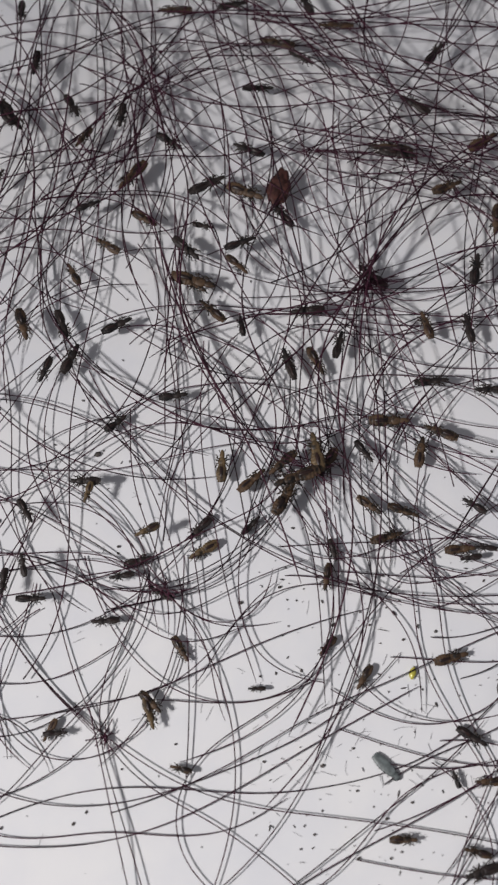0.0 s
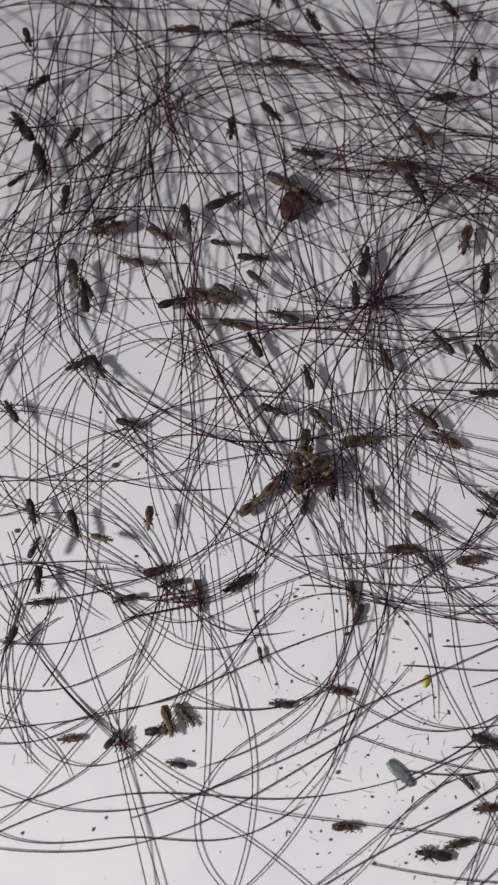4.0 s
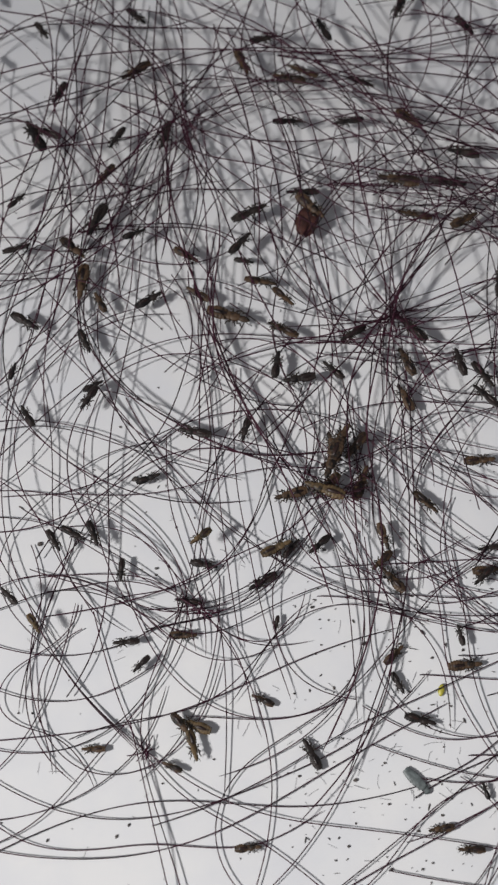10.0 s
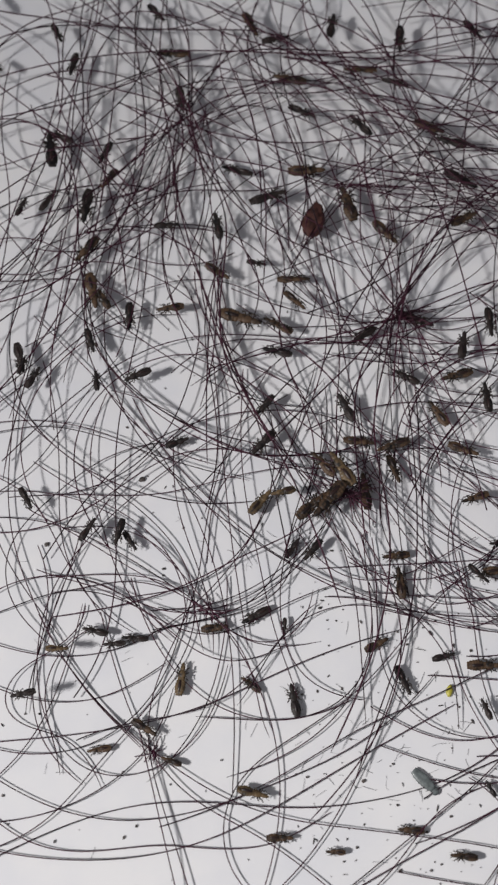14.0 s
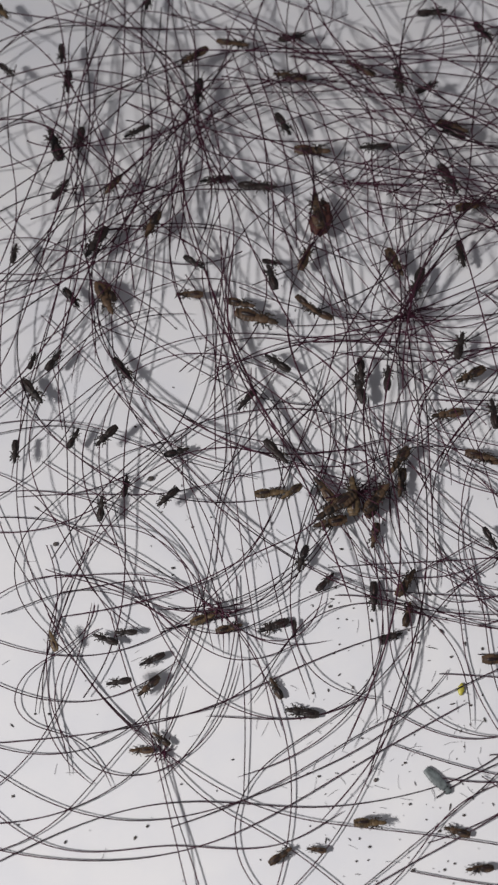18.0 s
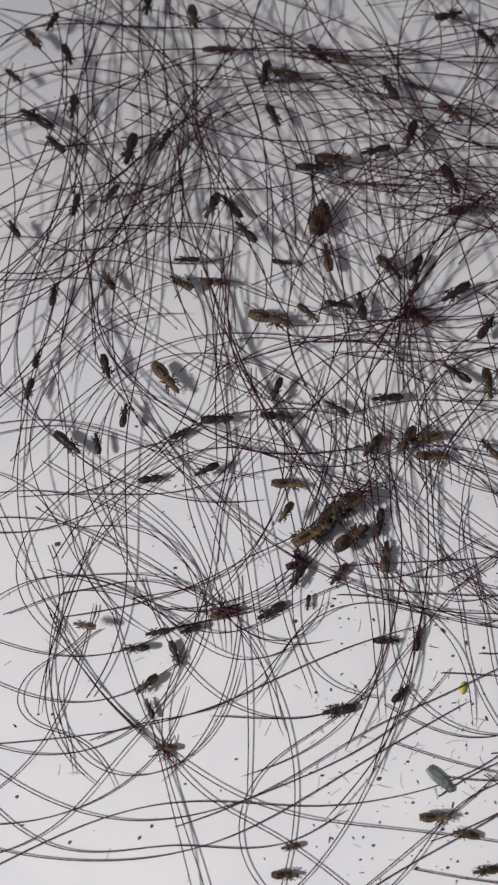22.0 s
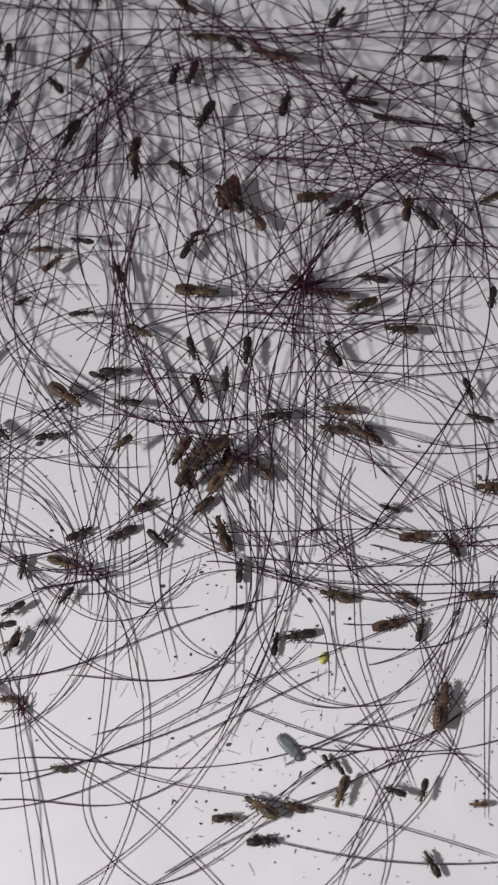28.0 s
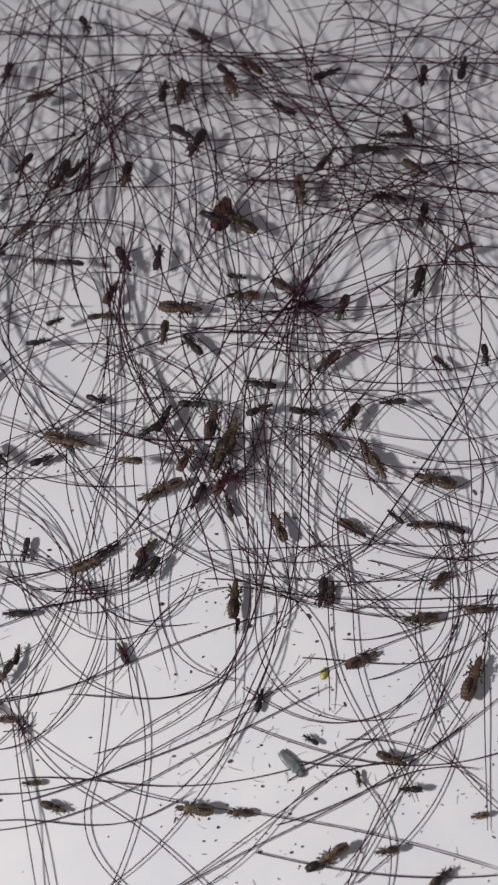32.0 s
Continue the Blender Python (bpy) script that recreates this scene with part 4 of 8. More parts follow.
strand(4.8, 22.73, -14.9, 21.9, (-0.8, -1, 1, 1.4, -3.2, 0.7), 1.6, 0.078)
strand(8.16, 13.37, 17.1, 16.9, (2.5, 0.8, -7.8, -1.9, 2), 1.4, 0.078)
strand(8.34, 25.29, -48.8, 25.8, (0.9, 0.9, 0.8, -1.7, -2.3, 1, 1), 1.4, 0.078)
strand(8.19, 20.56, -30.7, 19.9, (4.1, -0.8, -3.4, 2.5, -6.2), 1.4, 0.078)
strand(15.43, 20.76, -67.4, 20, (1.9, -3.4, -5.1, 3.1, 2.3), 1.2, 0.078)
strand(21.38, 26.81, -123.1, 26.1, (3, 3.7, -0.4, 1.4, 2.5, -0.5, -0.4), 1.4, 0.078)
strand(15.59, 28.22, -43.5, 20.2, (-2.2, -2, -4.8, -4.6, 2.7, 2), 1.6, 0.078)
strand(16.6, 23.55, -68.9, 21.1, (0.9, 3.9, -8.8, -5.3, 6.2, 3.4), 1.3, 0.078)
strand(10.37, 9.6, -2.7, 17.6, (4.9, 4.9, 4.7, -6.1, 3), 1.4, 0.078)
strand(7.4, 20.49, -3.1, 20.3, (3, 3.4, -5, 0.3, 2.1, 1.6), 1.7, 0.09)
strand(12.63, 6.41, 21.3, 16.1, (2.8, 2.8, 4.3, 5.4, 3.9), 1.2, 0.078)
strand(14.56, 13.56, 49.8, 14.1, (-1.7, -1.7, -2.7, -2.3), 1.7, 0.09)
strand(19.5, 17.8, -110.3, 25.3, (2.1, 2.9, -1.9, -5.5, -1.4, 3.2, 2.5), 0.85, 0.078)
strand(5.16, 6.6, -14.8, 26.9, (2.1, 2.3, 5.1, 9.5, 1, -3.8, -3.7), 0.94, 0.078)
strand(21.29, 16.56, -92.5, 22.8, (-3.8, 1.4, 4.8, -2.9, -0.9, -1.1), 0.88, 0.078)
strand(9.39, 11.3, -62.2, 17.6, (4.9, 17, -1.8, -4.9, 1.8), 1, 0.078)
strand(10.77, 1.72, 64.7, 18.2, (-4.9, -6.7, -2.1, 10.8, -3.1), 0.99, 0.078)
strand(5.32, 10.17, -23, 21.3, (-0.6, -0.6, 0, 4.4, 7.5, -2.3), 0.8, 0.078)
strand(9.21, 5.16, -21.9, 15.5, (1.3, 2.5, 4.3, 1.1), 0.74, 0.078)
strand(12.12, -2.01, 65.2, 15.1, (-4.9, -9.9, 0.9, 7.3), 0.71, 0.078)
strand(16.19, 11.41, -56.1, 13.8, (-1.3, -1.9, 4.3, -0.5), 0.73, 0.078)
strand(3.87, 0.75, 28.1, 24.6, (-3.1, -3.1, -4.4, -3.3, -2.9, -2, -1.9), 0.68, 0.078)
strand(15.79, 11.54, -45.6, 12.6, (1.2, 0.8, -5.6, 1.9), 0.83, 0.078)
strand(-10.36, -11.32, -89.6, 16.4, (-25.6, -2.7, 39.3, -15.4, -5.2), 0.25, 0.064)
strand(14.2, -9.66, -226.8, 17.1, (4, 50, 6.1, 0.8, 8.4), 0.42, 0.064)
strand(-20.39, 21.91, 5.1, 13.8, (1.3, 1.3, 0.9, 0.9), 1.8, 0.09)
strand(9.21, 24.06, -100.4, 13.2, (4.9, 11.6, 7, 4.6), 1.6, 0.078)
strand(-17.23, 24.62, -33.1, 18.9, (4.9, 12.2, 4.6, -11.1, -4.9), 1.9, 0.09)
strand(-0.61, 39.5, -22.6, 27.5, (-1.4, -1.4, -3.1, -1.7, 5.2, 2.9, 2.8), 2, 0.09)
strand(11.62, 36.08, 14.6, 16.5, (-4.9, -9.4, -3, 7, 7.2), 2, 0.09)
strand(-10.42, -19.78, 24.7, 17.8, (-5.4, -1.3, 9.7, 0.9, -8.9), 0.6, 0.064)
strand(-6.77, -18.64, -74.8, 13.1, (0, 0, -0, -0), 0.6, 0.064)
strand(-12.38, -10.5, 2.8, 17.8, (7.9, -8.2, -7.7, 12.3, 4.4), 0.55, 0.064)
strand(-14.34, -4.92, -29.8, 22.5, (1, -1.6, 2.3, -5.5, -9, 11.5), 0.55, 0.064)
strand(-13.91, -9.59, 15.6, 22.8, (-11.9, -4.8, 10, 4.9, 5, 3.6), 0.55, 0.064)
strand(-16.2, -11.92, 17.1, 23.9, (5.1, -9.8, -3.9, 14.8, -2.9, -0.6), 0.55, 0.064)
strand(-13.6, -8.99, -22.6, 17.8, (5.1, -4.2, -3.7, 15.8, 2.2), 0.55, 0.064)
strand(-11.93, -6.15, 4.8, 14, (-2.6, -9.1, -9, 5.1), 0.55, 0.064)
strand(-6.25, -11.68, 1.4, 13.6, (0.1, 6.7, 4, -1.2), 0.55, 0.064)
strand(-6.03, -12.95, 13.3, 14.7, (-2.8, 5.5, 5.5, 1.5), 0.55, 0.064)
strand(-13, -9.56, 3.5, 20.4, (0.2, -1.9, -11.1, 5.2, 24.2, 4.9), 0.55, 0.064)
strand(-14.38, -1.44, -37.1, 16.4, (1.3, 2.4, -5.4, -8.4, -3.5), 0.55, 0.064)
strand(-9.45, 3.79, -13.4, 23.2, (-5, -3.6, 8.5, 2.6, -9.9, -4.9), 0.75, 0.064)
strand(-7.93, 3.22, -64.1, 25.9, (1.8, 2.8, 0.5, 2.8, 3.2, -1, -1.4), 0.55, 0.064)
strand(-15.78, -4.05, 1.9, 19.6, (0.3, -1.3, 4.3, -0.7, -4.5), 0.64, 0.064)
strand(-6.12, -13.13, 19, 22.1, (-5.4, 2.3, 15.5, -4, 4.6, 0.8), 0.55, 0.064)
strand(-5.72, -11.45, -13.1, 19.1, (-1.4, 14.7, 6.2, -6, 4.1), 0.55, 0.064)
strand(-0.39, 5.52, -91.7, 23.3, (-0.6, 1.3, 2.1, -0.6, 2.4, -1.6), 0.55, 0.064)
strand(7.1, -17.34, 173.5, 25.3, (-4.9, -14.7, -4.2, -4.2, 1.1, 4.8, 4), 0.55, 0.064)
strand(10.97, -12.26, -196.3, 14.6, (-1.3, 10, 8.3, -8.1), 0.55, 0.064)
strand(1.64, 3.26, -71.6, 23, (0.9, 1.7, -2.4, -3.1, -0.4, 0.5), 0.55, 0.064)
strand(-5.23, -24.74, 16.1, 26.7, (1.3, 1.9, 1.1, -2.6, 1.1, -0.6, -1), 0.32, 0.064)
strand(7.47, -6.53, -91.1, 20.6, (3.3, -0.4, -10.7, -10.9, -2.8, 1.8), 0.32, 0.064)
strand(8.01, -6.79, -83.4, 20, (-3.5, 0.5, 11.1, 9.1, 1.2), 0.32, 0.064)
strand(3.74, -29.43, 31, 16.1, (2.4, 0.4, -0.6, 2.2, 2.3), 0.32, 0.064)
strand(3.29, -30.09, 14.6, 15.8, (5.3, 5.8, -8.3, -2.1), 0.32, 0.064)
strand(13.89, -4.06, -117.4, 13, (5, 10, 9.1, 4.9), 0.32, 0.064)
strand(7.59, 3.25, -90.3, 24.8, (1.9, 4.9, 6.8, 2.6, 6.2, 3.7, -2.1), 0.54, 0.064)
strand(5.44, 1.63, -57, 23.7, (0.8, 1.3, 3.5, 6.5, 3.4, -3.3), 0.54, 0.064)
strand(11.15, 5.82, -81.4, 22, (1.8, 2.9, 4.8, 2.1, -1.7, 3.5), 0.6, 0.064)
strand(5.61, -1, 28.8, 23.1, (-5, -11.8, -2.5, 0.7, 4.4, -1.7), 0.59, 0.064)
strand(6.5, -2.52, 39.4, 19.5, (-4.9, -9.6, 0, 8.1, -2.6), 0.7, 0.064)
strand(7.81, 1.67, -39.2, 18.2, (5.5, 4, -3.6, 8.9, -7.1), 0.7, 0.064)
strand(11.53, 1.36, 24.9, 18.9, (-4.9, -13.1, -5.5, -2.5, -2.8), 0.68, 0.064)
strand(16.92, 6.44, -47.3, 20.3, (-0.9, -1, -5.7, -7.8, -3.6, 0.5), 0.65, 0.064)
strand(7.39, -10.43, -6.1, 20.5, (1.1, -0.4, 4.7, 7.5, -3.8, -1.5), 0.45, 0.064)
strand(4.84, -10.76, 0.8, 20.1, (-5.2, -2.2, 3.8, 1.8, 0.1, 0.8), 0.4, 0.064)
strand(8.51, -11.6, -14.1, 16.7, (-0.4, 1, 4.8, 4.5, -2.5), 0.39, 0.064)
strand(15.17, -17.09, 13.4, 14.3, (4.5, 12.4, 5, -6.2), 0.41, 0.064)
strand(13.57, -14.58, -8.1, 11.4, (11, -1.8, -5.1), 0.36, 0.064)
strand(7.32, -6.47, -87.1, 14.2, (11.8, 3.8, -10.3, -0.6), 0.4, 0.064)

# ---- the locks and the loose mat ----
lock(9.99, 8.87, 1.94, 119, 22, 15, 12.7, 10.0, 1)
lock(9.99, 8.87, 1.94, 61, 35, 9, 11.5, 7.7, 2)
lock(10.12, 8.80, 1.76, 9, 24, 10, 8.8, 7.7, 4)
lock(-4.26, 25.64, 2.4, -107, 22, 18, 12.3, 4.6, 8)
lock(-4.27, 25.80, 2.2, 36, 25, 14, 10.0, 4.6, 9)
lock(17.54, 18.89, 2.2, 168, 18, 20, 11.5, 6.2, 12)
lock(14.98, 23.37, 2.3, 155, 16, 16, 12.7, 6.2, 13)
lock(7.37, 20.39, 2.2, 6, 14, 16, 11.5, 7.7, 14)
lock(-8.16, 17.07, 2, 57, 22, 14, 10.0, 8.5, 15)
lock(15.04, -1.85, 1.06, -22, 18, 18, 11.5, 4.6, 19)
lock(15.01, 21.80, 2.2, -26, 20, 16, 11.5, 6.2, 20)
tangle(30, -15, 36, 22, 46, 2.8, 46, 51, 0.046)
tangle(17, 2, 36, 28, 48, 2.4, 36, 55, 0.046)
tangle(12, 24, 39, 3, 20, 1.4, 24, 53, 0.038)
tangle(14, 25, 40, 22, 42, 2.2, 34, 57, 0.046)
tangle(4, 26, 36, -8, 4, 0.8, 28, 54)
tangle(5, -17, -5, 4, 20, 1.3, 26, 56, 0.040)


# ---- dust, a yellow grain and a shed skin on the sheet ----
def grain(name, mat, x, y, a, b, heading, label, category, group="", rough=0.25, flat=0.5):
    bm = bmesh.new()
    r = bmesh.ops.create_icosphere(bm, subdivisions=2, radius=1)
    for v in r["verts"]:
        n = 1 + rough * noise.noise(v.co * 1.7 + Vector((x, y, a * 9)))
        v.co = Vector((v.co.x * a * n, v.co.y * b * n, (v.co.z * n + 0.9) * min(a, b) * flat))
    ob = part(name, bm, mat, None)
    ob.matrix_basis = pose(x * MM, y * MM, 0, 0, 0, heading)
    return tagged(ob, label, category, group)


def shed_skin(x, y, heading):
    thing = tagged(new("shed_skin"), "pale grey translucent shed louse skin on the paper", "louse skin")
    st = []
    for i in range(8):
        u = i / 7
        w = 0.36 * math.sin(math.pi * (0.10 + 0.80 * u)) ** 0.35
        st += [(-0.95 + u * 1.5 - 0.06, w * 0.92), (-0.95 + u * 1.5 + 0.03, w * 1.05)]
    part("abdomen", body_of(st, 16, 0.35, 0.16), SHED, thing)
    part("head", body_of([(0.58, 0.20), (0.68, 0.27), (0.84, 0.24), (0.96, 0.10)], 12, 0.35, 0.14), SHED, thing)
    thing.matrix_basis = pose(x * MM, y * MM, 0, 0, 0, heading)
    return thing


def scab(x, y, z, length, width, heading, seed):
    """A lumpy red-brown scab of dried skin and blood, drawn out to a point where the hairs hold it."""
    bm = bmesh.new()
    for v in bmesh.ops.create_icosphere(bm, subdivisions=4, radius=1)["verts"]:
        p = v.co.copy()
        n = 1 + 0.30 * noise.noise(p * 1.5 + Vector((seed, 0, 0))) + 0.14 * noise.noise(p * 5 + Vector((seed, 3, 0))) + 0.06 * noise.noise(p * 13)
        taper = 1 - 0.42 * max(0, p.x)
        v.co = Vector((p.x * length / 2 * n, p.y * width / 2 * n * taper, p.z * width * 0.26 * n * taper))
    ob = part("scab", bm, CLOT, None)
    ob.matrix_basis = pose(x * MM, y * MM, z * MM, 0, 0, heading)
    return tagged(ob, "lumpy red-brown scab caught in the hair", "scab")


def hair_knot(x, y, z, size, count, seed):
    """A tight knot: short dark hairs that cross at one place at all slants."""
    rng = np.random.default_rng(seed)
    vs, fs, base = [], [], 0
    for i in range(count):
        L = size * rng.uniform(1.6, 4.2)
        line = curl_line(0, 0, rng.uniform(0, 360), L, rng.normal(0, 14, 3), 0.1, step=0.15)
        line -= line[int(len(line) * rng.uniform(0.25, 0.75))]
        line[:, 2] += np.linspace(-0.4, 0.4, len(line)) * rng.normal(0, size * 0.8)
        line += rng.normal(0, size * 0.20, 3)
        line[:, 2] = np.maximum(line[:, 2], 0.06 - z)
        v, f = tube(line, np.full(len(line), rng.uniform(0.024, 0.036)), 5)
        vs.append(v)
        fs += [tuple(base + q for q in face) for face in f]
        base += len(v)
    ob = new("hair_knot", mesh_of("hair_knot", np.concatenate(vs).tolist(), fs, HAIR))
    ob.location = (x * MM, y * MM, z * MM)
    return tagged(ob, "tight knot of short dark reddish-brown hairs", "hair knot", "hair knots")


def dust(count, x0, x1, y0, y1, seed, size=0.022):
    """Fine dark dust, strewn at random: one mesh of small uneven crumbs."""
    rng = np.random.default_rng(seed)
    v, f = [], []
    for i in range(count):
        x, y = rng.uniform(x0, x1), rng.uniform(y0, y1)
        a, b = 0.018 + rng.gamma(1.1, size, 2)
        th = rng.uniform(0, 6.28)
        n0 = len(v)
        ring = [(a * math.cos(k) * rng.uniform(0.7, 1.3), b * math.sin(k) * rng.uniform(0.7, 1.3)) for k in (0, 1.05, 2.1, 3.14, 4.2, 5.2)]
        pts = [(p * math.cos(th) - q * math.sin(th), p * math.sin(th) + q * math.cos(th)) for p, q in ring]
        v += [((x + p) * MM, (y + q) * MM, 0.0) for p, q in pts] + [((x + p * 0.6) * MM, (y + q * 0.6) * MM, 0.05 * MM) for p, q in pts]
        f += [(n0 + k, n0 + (k + 1) % 6, n0 + 6 + (k + 1) % 6, n0 + 6 + k) for k in range(6)] + [tuple(n0 + 6 + k for k in range(6))]
    ob = new("dust", mesh_of("dust", v, f, SPECK, False))
    return tagged(ob, "fine dark dust strewn on the white paper", "dust", kind="stuff")


def lint(count, x0, x1, y0, y1, seed):
    """Pale curled fibres, a tenth of a hair thick, strewn on the sheet: one mesh."""
    rng = np.random.default_rng(seed)
    vs, fs, base = [], [], 0
    for i in range(count):
        L = rng.uniform(0.25, 0.95)
        line = curl_line(0, 0, rng.uniform(0, 360), L, rng.normal(0, 70, 5), 0.02, step=0.10)
        line[:, 0] += rng.uniform(x0, x1)
        line[:, 1] += rng.uniform(y0, y1)
        line[:, 2] = 0.02
        v, f = tube(line, np.full(len(line), rng.uniform(0.008, 0.015)), 4)
        vs.append(v)
        fs += [tuple(base + q for q in face) for face in f]
        base += len(v)
    ob = new("lint", mesh_of("lint", np.concatenate(vs).tolist(), fs, FIBRE))
    return tagged(ob, "pale grey curled lint fibres on the paper", "lint", kind="stuff")


grain("dust_speck", SPECK, 4.52, -11.43, 0.132, 0.088, 20, "small dark speck of dirt on the paper", "dirt", "dirt specks")
grain("dust_speck", SPECK, 7.10, -12.34, 0.132, 0.059, -60, "small dark speck of dirt on the paper", "dirt", "dirt specks")
grain("dust_speck", SPECK, -7.11, -2.63, 0.235, 0.176, 30, "small dark speck of dirt on the paper", "dirt", "dirt specks")
grain("dust_speck", SPECK, -13.14, -7.19, 0.176, 0.147, 40, "small dark speck of dirt on the paper", "dirt", "dirt specks")
grain("dust_speck", SPECK, -5.49, -8.84, 0.118, 0.088, 0, "small dark speck of dirt on the paper", "dirt", "dirt specks")
grain("dust_speck", SPECK, 4.91, -10.20, 0.074, 0.059, 0, "small dark speck of dirt on the paper", "dirt", "dirt specks")
grain("dust_speck", SPECK, 4.96, -12.23, 0.059, 0.059, 0, "small dark speck of dirt on the paper", "dirt", "dirt specks")
grain("dust_speck", SPECK, 5.02, -13.87, 0.059, 0.059, 0, "small dark speck of dirt on the paper", "dirt", "dirt specks")
grain("dust_speck", SPECK, 4.66, -14.44, 0.059, 0.059, 0, "small dark speck of dirt on the paper", "dirt", "dirt specks")
grain("dust_speck", SPECK, 5.99, -11.54, 0.059, 0.044, 0, "small dark speck of dirt on the paper", "dirt", "dirt specks")
grain("dust_speck", SPECK, 9.39, -13.00, 0.074, 0.059, 0, "small dark speck of dirt on the paper", "dirt", "dirt specks")
grain("dust_speck", SPECK, 9.95, -13.79, 0.103, 0.074, 20, "small dark speck of dirt on the paper", "dirt", "dirt specks")
grain("dust_speck", SPECK, 11.00, -12.71, 0.074, 0.059, 0, "small dark speck of dirt on the paper", "dirt", "dirt specks")
grain("dust_speck", SPECK, 11.44, -13.07, 0.206, 0.088, -50, "small dark speck of dirt on the paper", "dirt", "dirt specks")
grain("dust_speck", SPECK, 11.80, -11.43, 0.074, 0.059, 0, "small dark speck of dirt on the paper", "dirt", "dirt specks")
grain("dust_speck", SPECK, 11.82, -12.27, 0.074, 0.059, 0, "small dark speck of dirt on the paper", "dirt", "dirt specks")
grain("dust_speck", SPECK, 11.94, -14.69, 0.103, 0.074, 20, "small dark speck of dirt on the paper", "dirt", "dirt specks")
grain("dust_speck", SPECK, 13.68, -18.56, 0.162, 0.059, -70, "small dark speck of dirt on the paper", "dirt", "dirt specks")
grain("dust_speck", SPECK, 3.30, -16.91, 0.088, 0.074, 0, "small dark speck of dirt on the paper", "dirt", "dirt specks")
grain("dust_speck", SPECK, 6.89, -22.10, 0.147, 0.103, 30, "small dark speck of dirt on the paper", "dirt", "dirt specks")
grain("dust_speck", SPECK, 3.51, -21.87, 0.103, 0.074, 0, "small dark speck of dirt on the paper", "dirt", "dirt specks")
grain("dust_speck", SPECK, 2.84, -21.70, 0.074, 0.059, 0, "small dark speck of dirt on the paper", "dirt", "dirt specks")
grain("dust_speck", SPECK, 8.69, -21.11, 0.088, 0.074, 0, "small dark speck of dirt on the paper", "dirt", "dirt specks")
grain("dust_speck", SPECK, 8.84, -23.49, 0.088, 0.074, 0, "small dark speck of dirt on the paper", "dirt", "dirt specks")
grain("dust_speck", SPECK, 11.20, -23.65, 0.221, 0.044, 75, "small dark speck of dirt on the paper", "dirt", "dirt specks")
grain("dust_speck", SPECK, 11.97, -24.13, 0.103, 0.074, 0, "small dark speck of dirt on the paper", "dirt", "dirt specks")
grain("dust_speck", SPECK, 10.48, -25.02, 0.103, 0.088, 0, "small dark speck of dirt on the paper", "dirt", "dirt specks")
grain("dust_speck", SPECK, 6.34, -25.87, 0.088, 0.074, 0, "small dark speck of dirt on the paper", "dirt", "dirt specks")
grain("dust_speck", SPECK, 5.55, -26.65, 0.074, 0.059, 0, "small dark speck of dirt on the paper", "dirt", "dirt specks")
grain("dust_speck", SPECK, 10.61, -27.14, 0.088, 0.074, 0, "small dark speck of dirt on the paper", "dirt", "dirt specks")
grain("dust_speck", SPECK, 8.81, -27.14, 0.103, 0.088, 0, "small dark speck of dirt on the paper", "dirt", "dirt specks")
grain("dust_speck", SPECK, 11.22, -26.80, 0.074, 0.059, 0, "small dark speck of dirt on the paper", "dirt", "dirt specks")
grain("dust_speck", SPECK, -14.64, -22.94, 0.088, 0.088, 0, "small dark speck of dirt on the paper", "dirt", "dirt specks")
grain("dust_speck", SPECK, -11.38, -25.53, 0.103, 0.074, 70, "small dark speck of dirt on the paper", "dirt", "dirt specks")
grain("dust_speck", SPECK, -14.21, -24.55, 0.088, 0.059, 0, "small dark speck of dirt on the paper", "dirt", "dirt specks")
grain("dust_speck", SPECK, -7.32, -25.31, 0.132, 0.074, 60, "small dark speck of dirt on the paper", "dirt", "dirt specks")
grain("dust_speck", SPECK, -6.62, -24.67, 0.103, 0.074, 70, "small dark speck of dirt on the paper", "dirt", "dirt specks")
grain("dust_speck", SPECK, -7.55, -21.57, 0.074, 0.059, 0, "small dark speck of dirt on the paper", "dirt", "dirt specks")
grain("dust_speck", SPECK, -4.69, -22.29, 0.074, 0.059, 0, "small dark speck of dirt on the paper", "dirt", "dirt specks")
grain("dust_speck", SPECK, -1.63, -20.88, 0.088, 0.059, 0, "small dark speck of dirt on the paper", "dirt", "dirt specks")
grain("dust_speck", SPECK, -12.81, -18.11, 0.088, 0.074, 0, "small dark speck of dirt on the paper", "dirt", "dirt specks")
grain("dust_speck", SPECK, -13.68, -18.11, 0.074, 0.059, 0, "small dark speck of dirt on the paper", "dirt", "dirt specks")
grain("dust_speck", SPECK, 9.30, -11.24, 0.103, 0.059, 30, "small dark speck of dirt on the paper", "dirt", "dirt specks")
grain("dust_speck", SPECK, 7.75, -13.79, 0.176, 0.118, 40, "small dark speck of dirt on the paper", "dirt", "dirt specks")
grain("dust_speck", SPECK, 2.10, -12.42, 0.147, 0.118, 0, "small dark speck of dirt on the paper", "dirt", "dirt specks")
grain("yellow_grain", YELLOW, 12.40, -16.70, 0.40, 0.20, 75, "small glossy yellow grain lying on the paper", "grain", "", 0.35)
shed_skin(10.59, -22.19, -45)
scab(4.75, 17.30, 1.25, 3.0, 1.6, 76, 71)
hair_knot(10.6, 9.0, 1.4, 0.9, 20, 72)
hair_knot(6.4, -4.2, 1.2, 1.1, 22, 74)
hair_knot(-5.72, -20.44, 0.4, 0.45, 9, 75)
hair_knot(-2.49, -11.74, 0.6, 0.6, 10, 76)
lint(60, 2, 14, -24, -16, 81)
lint(110, -20, 30, -29, -4, 82)
dust(380, 2, 34, -30, -6, 61)
dust(200, -22, 34, -30, 40, 62)
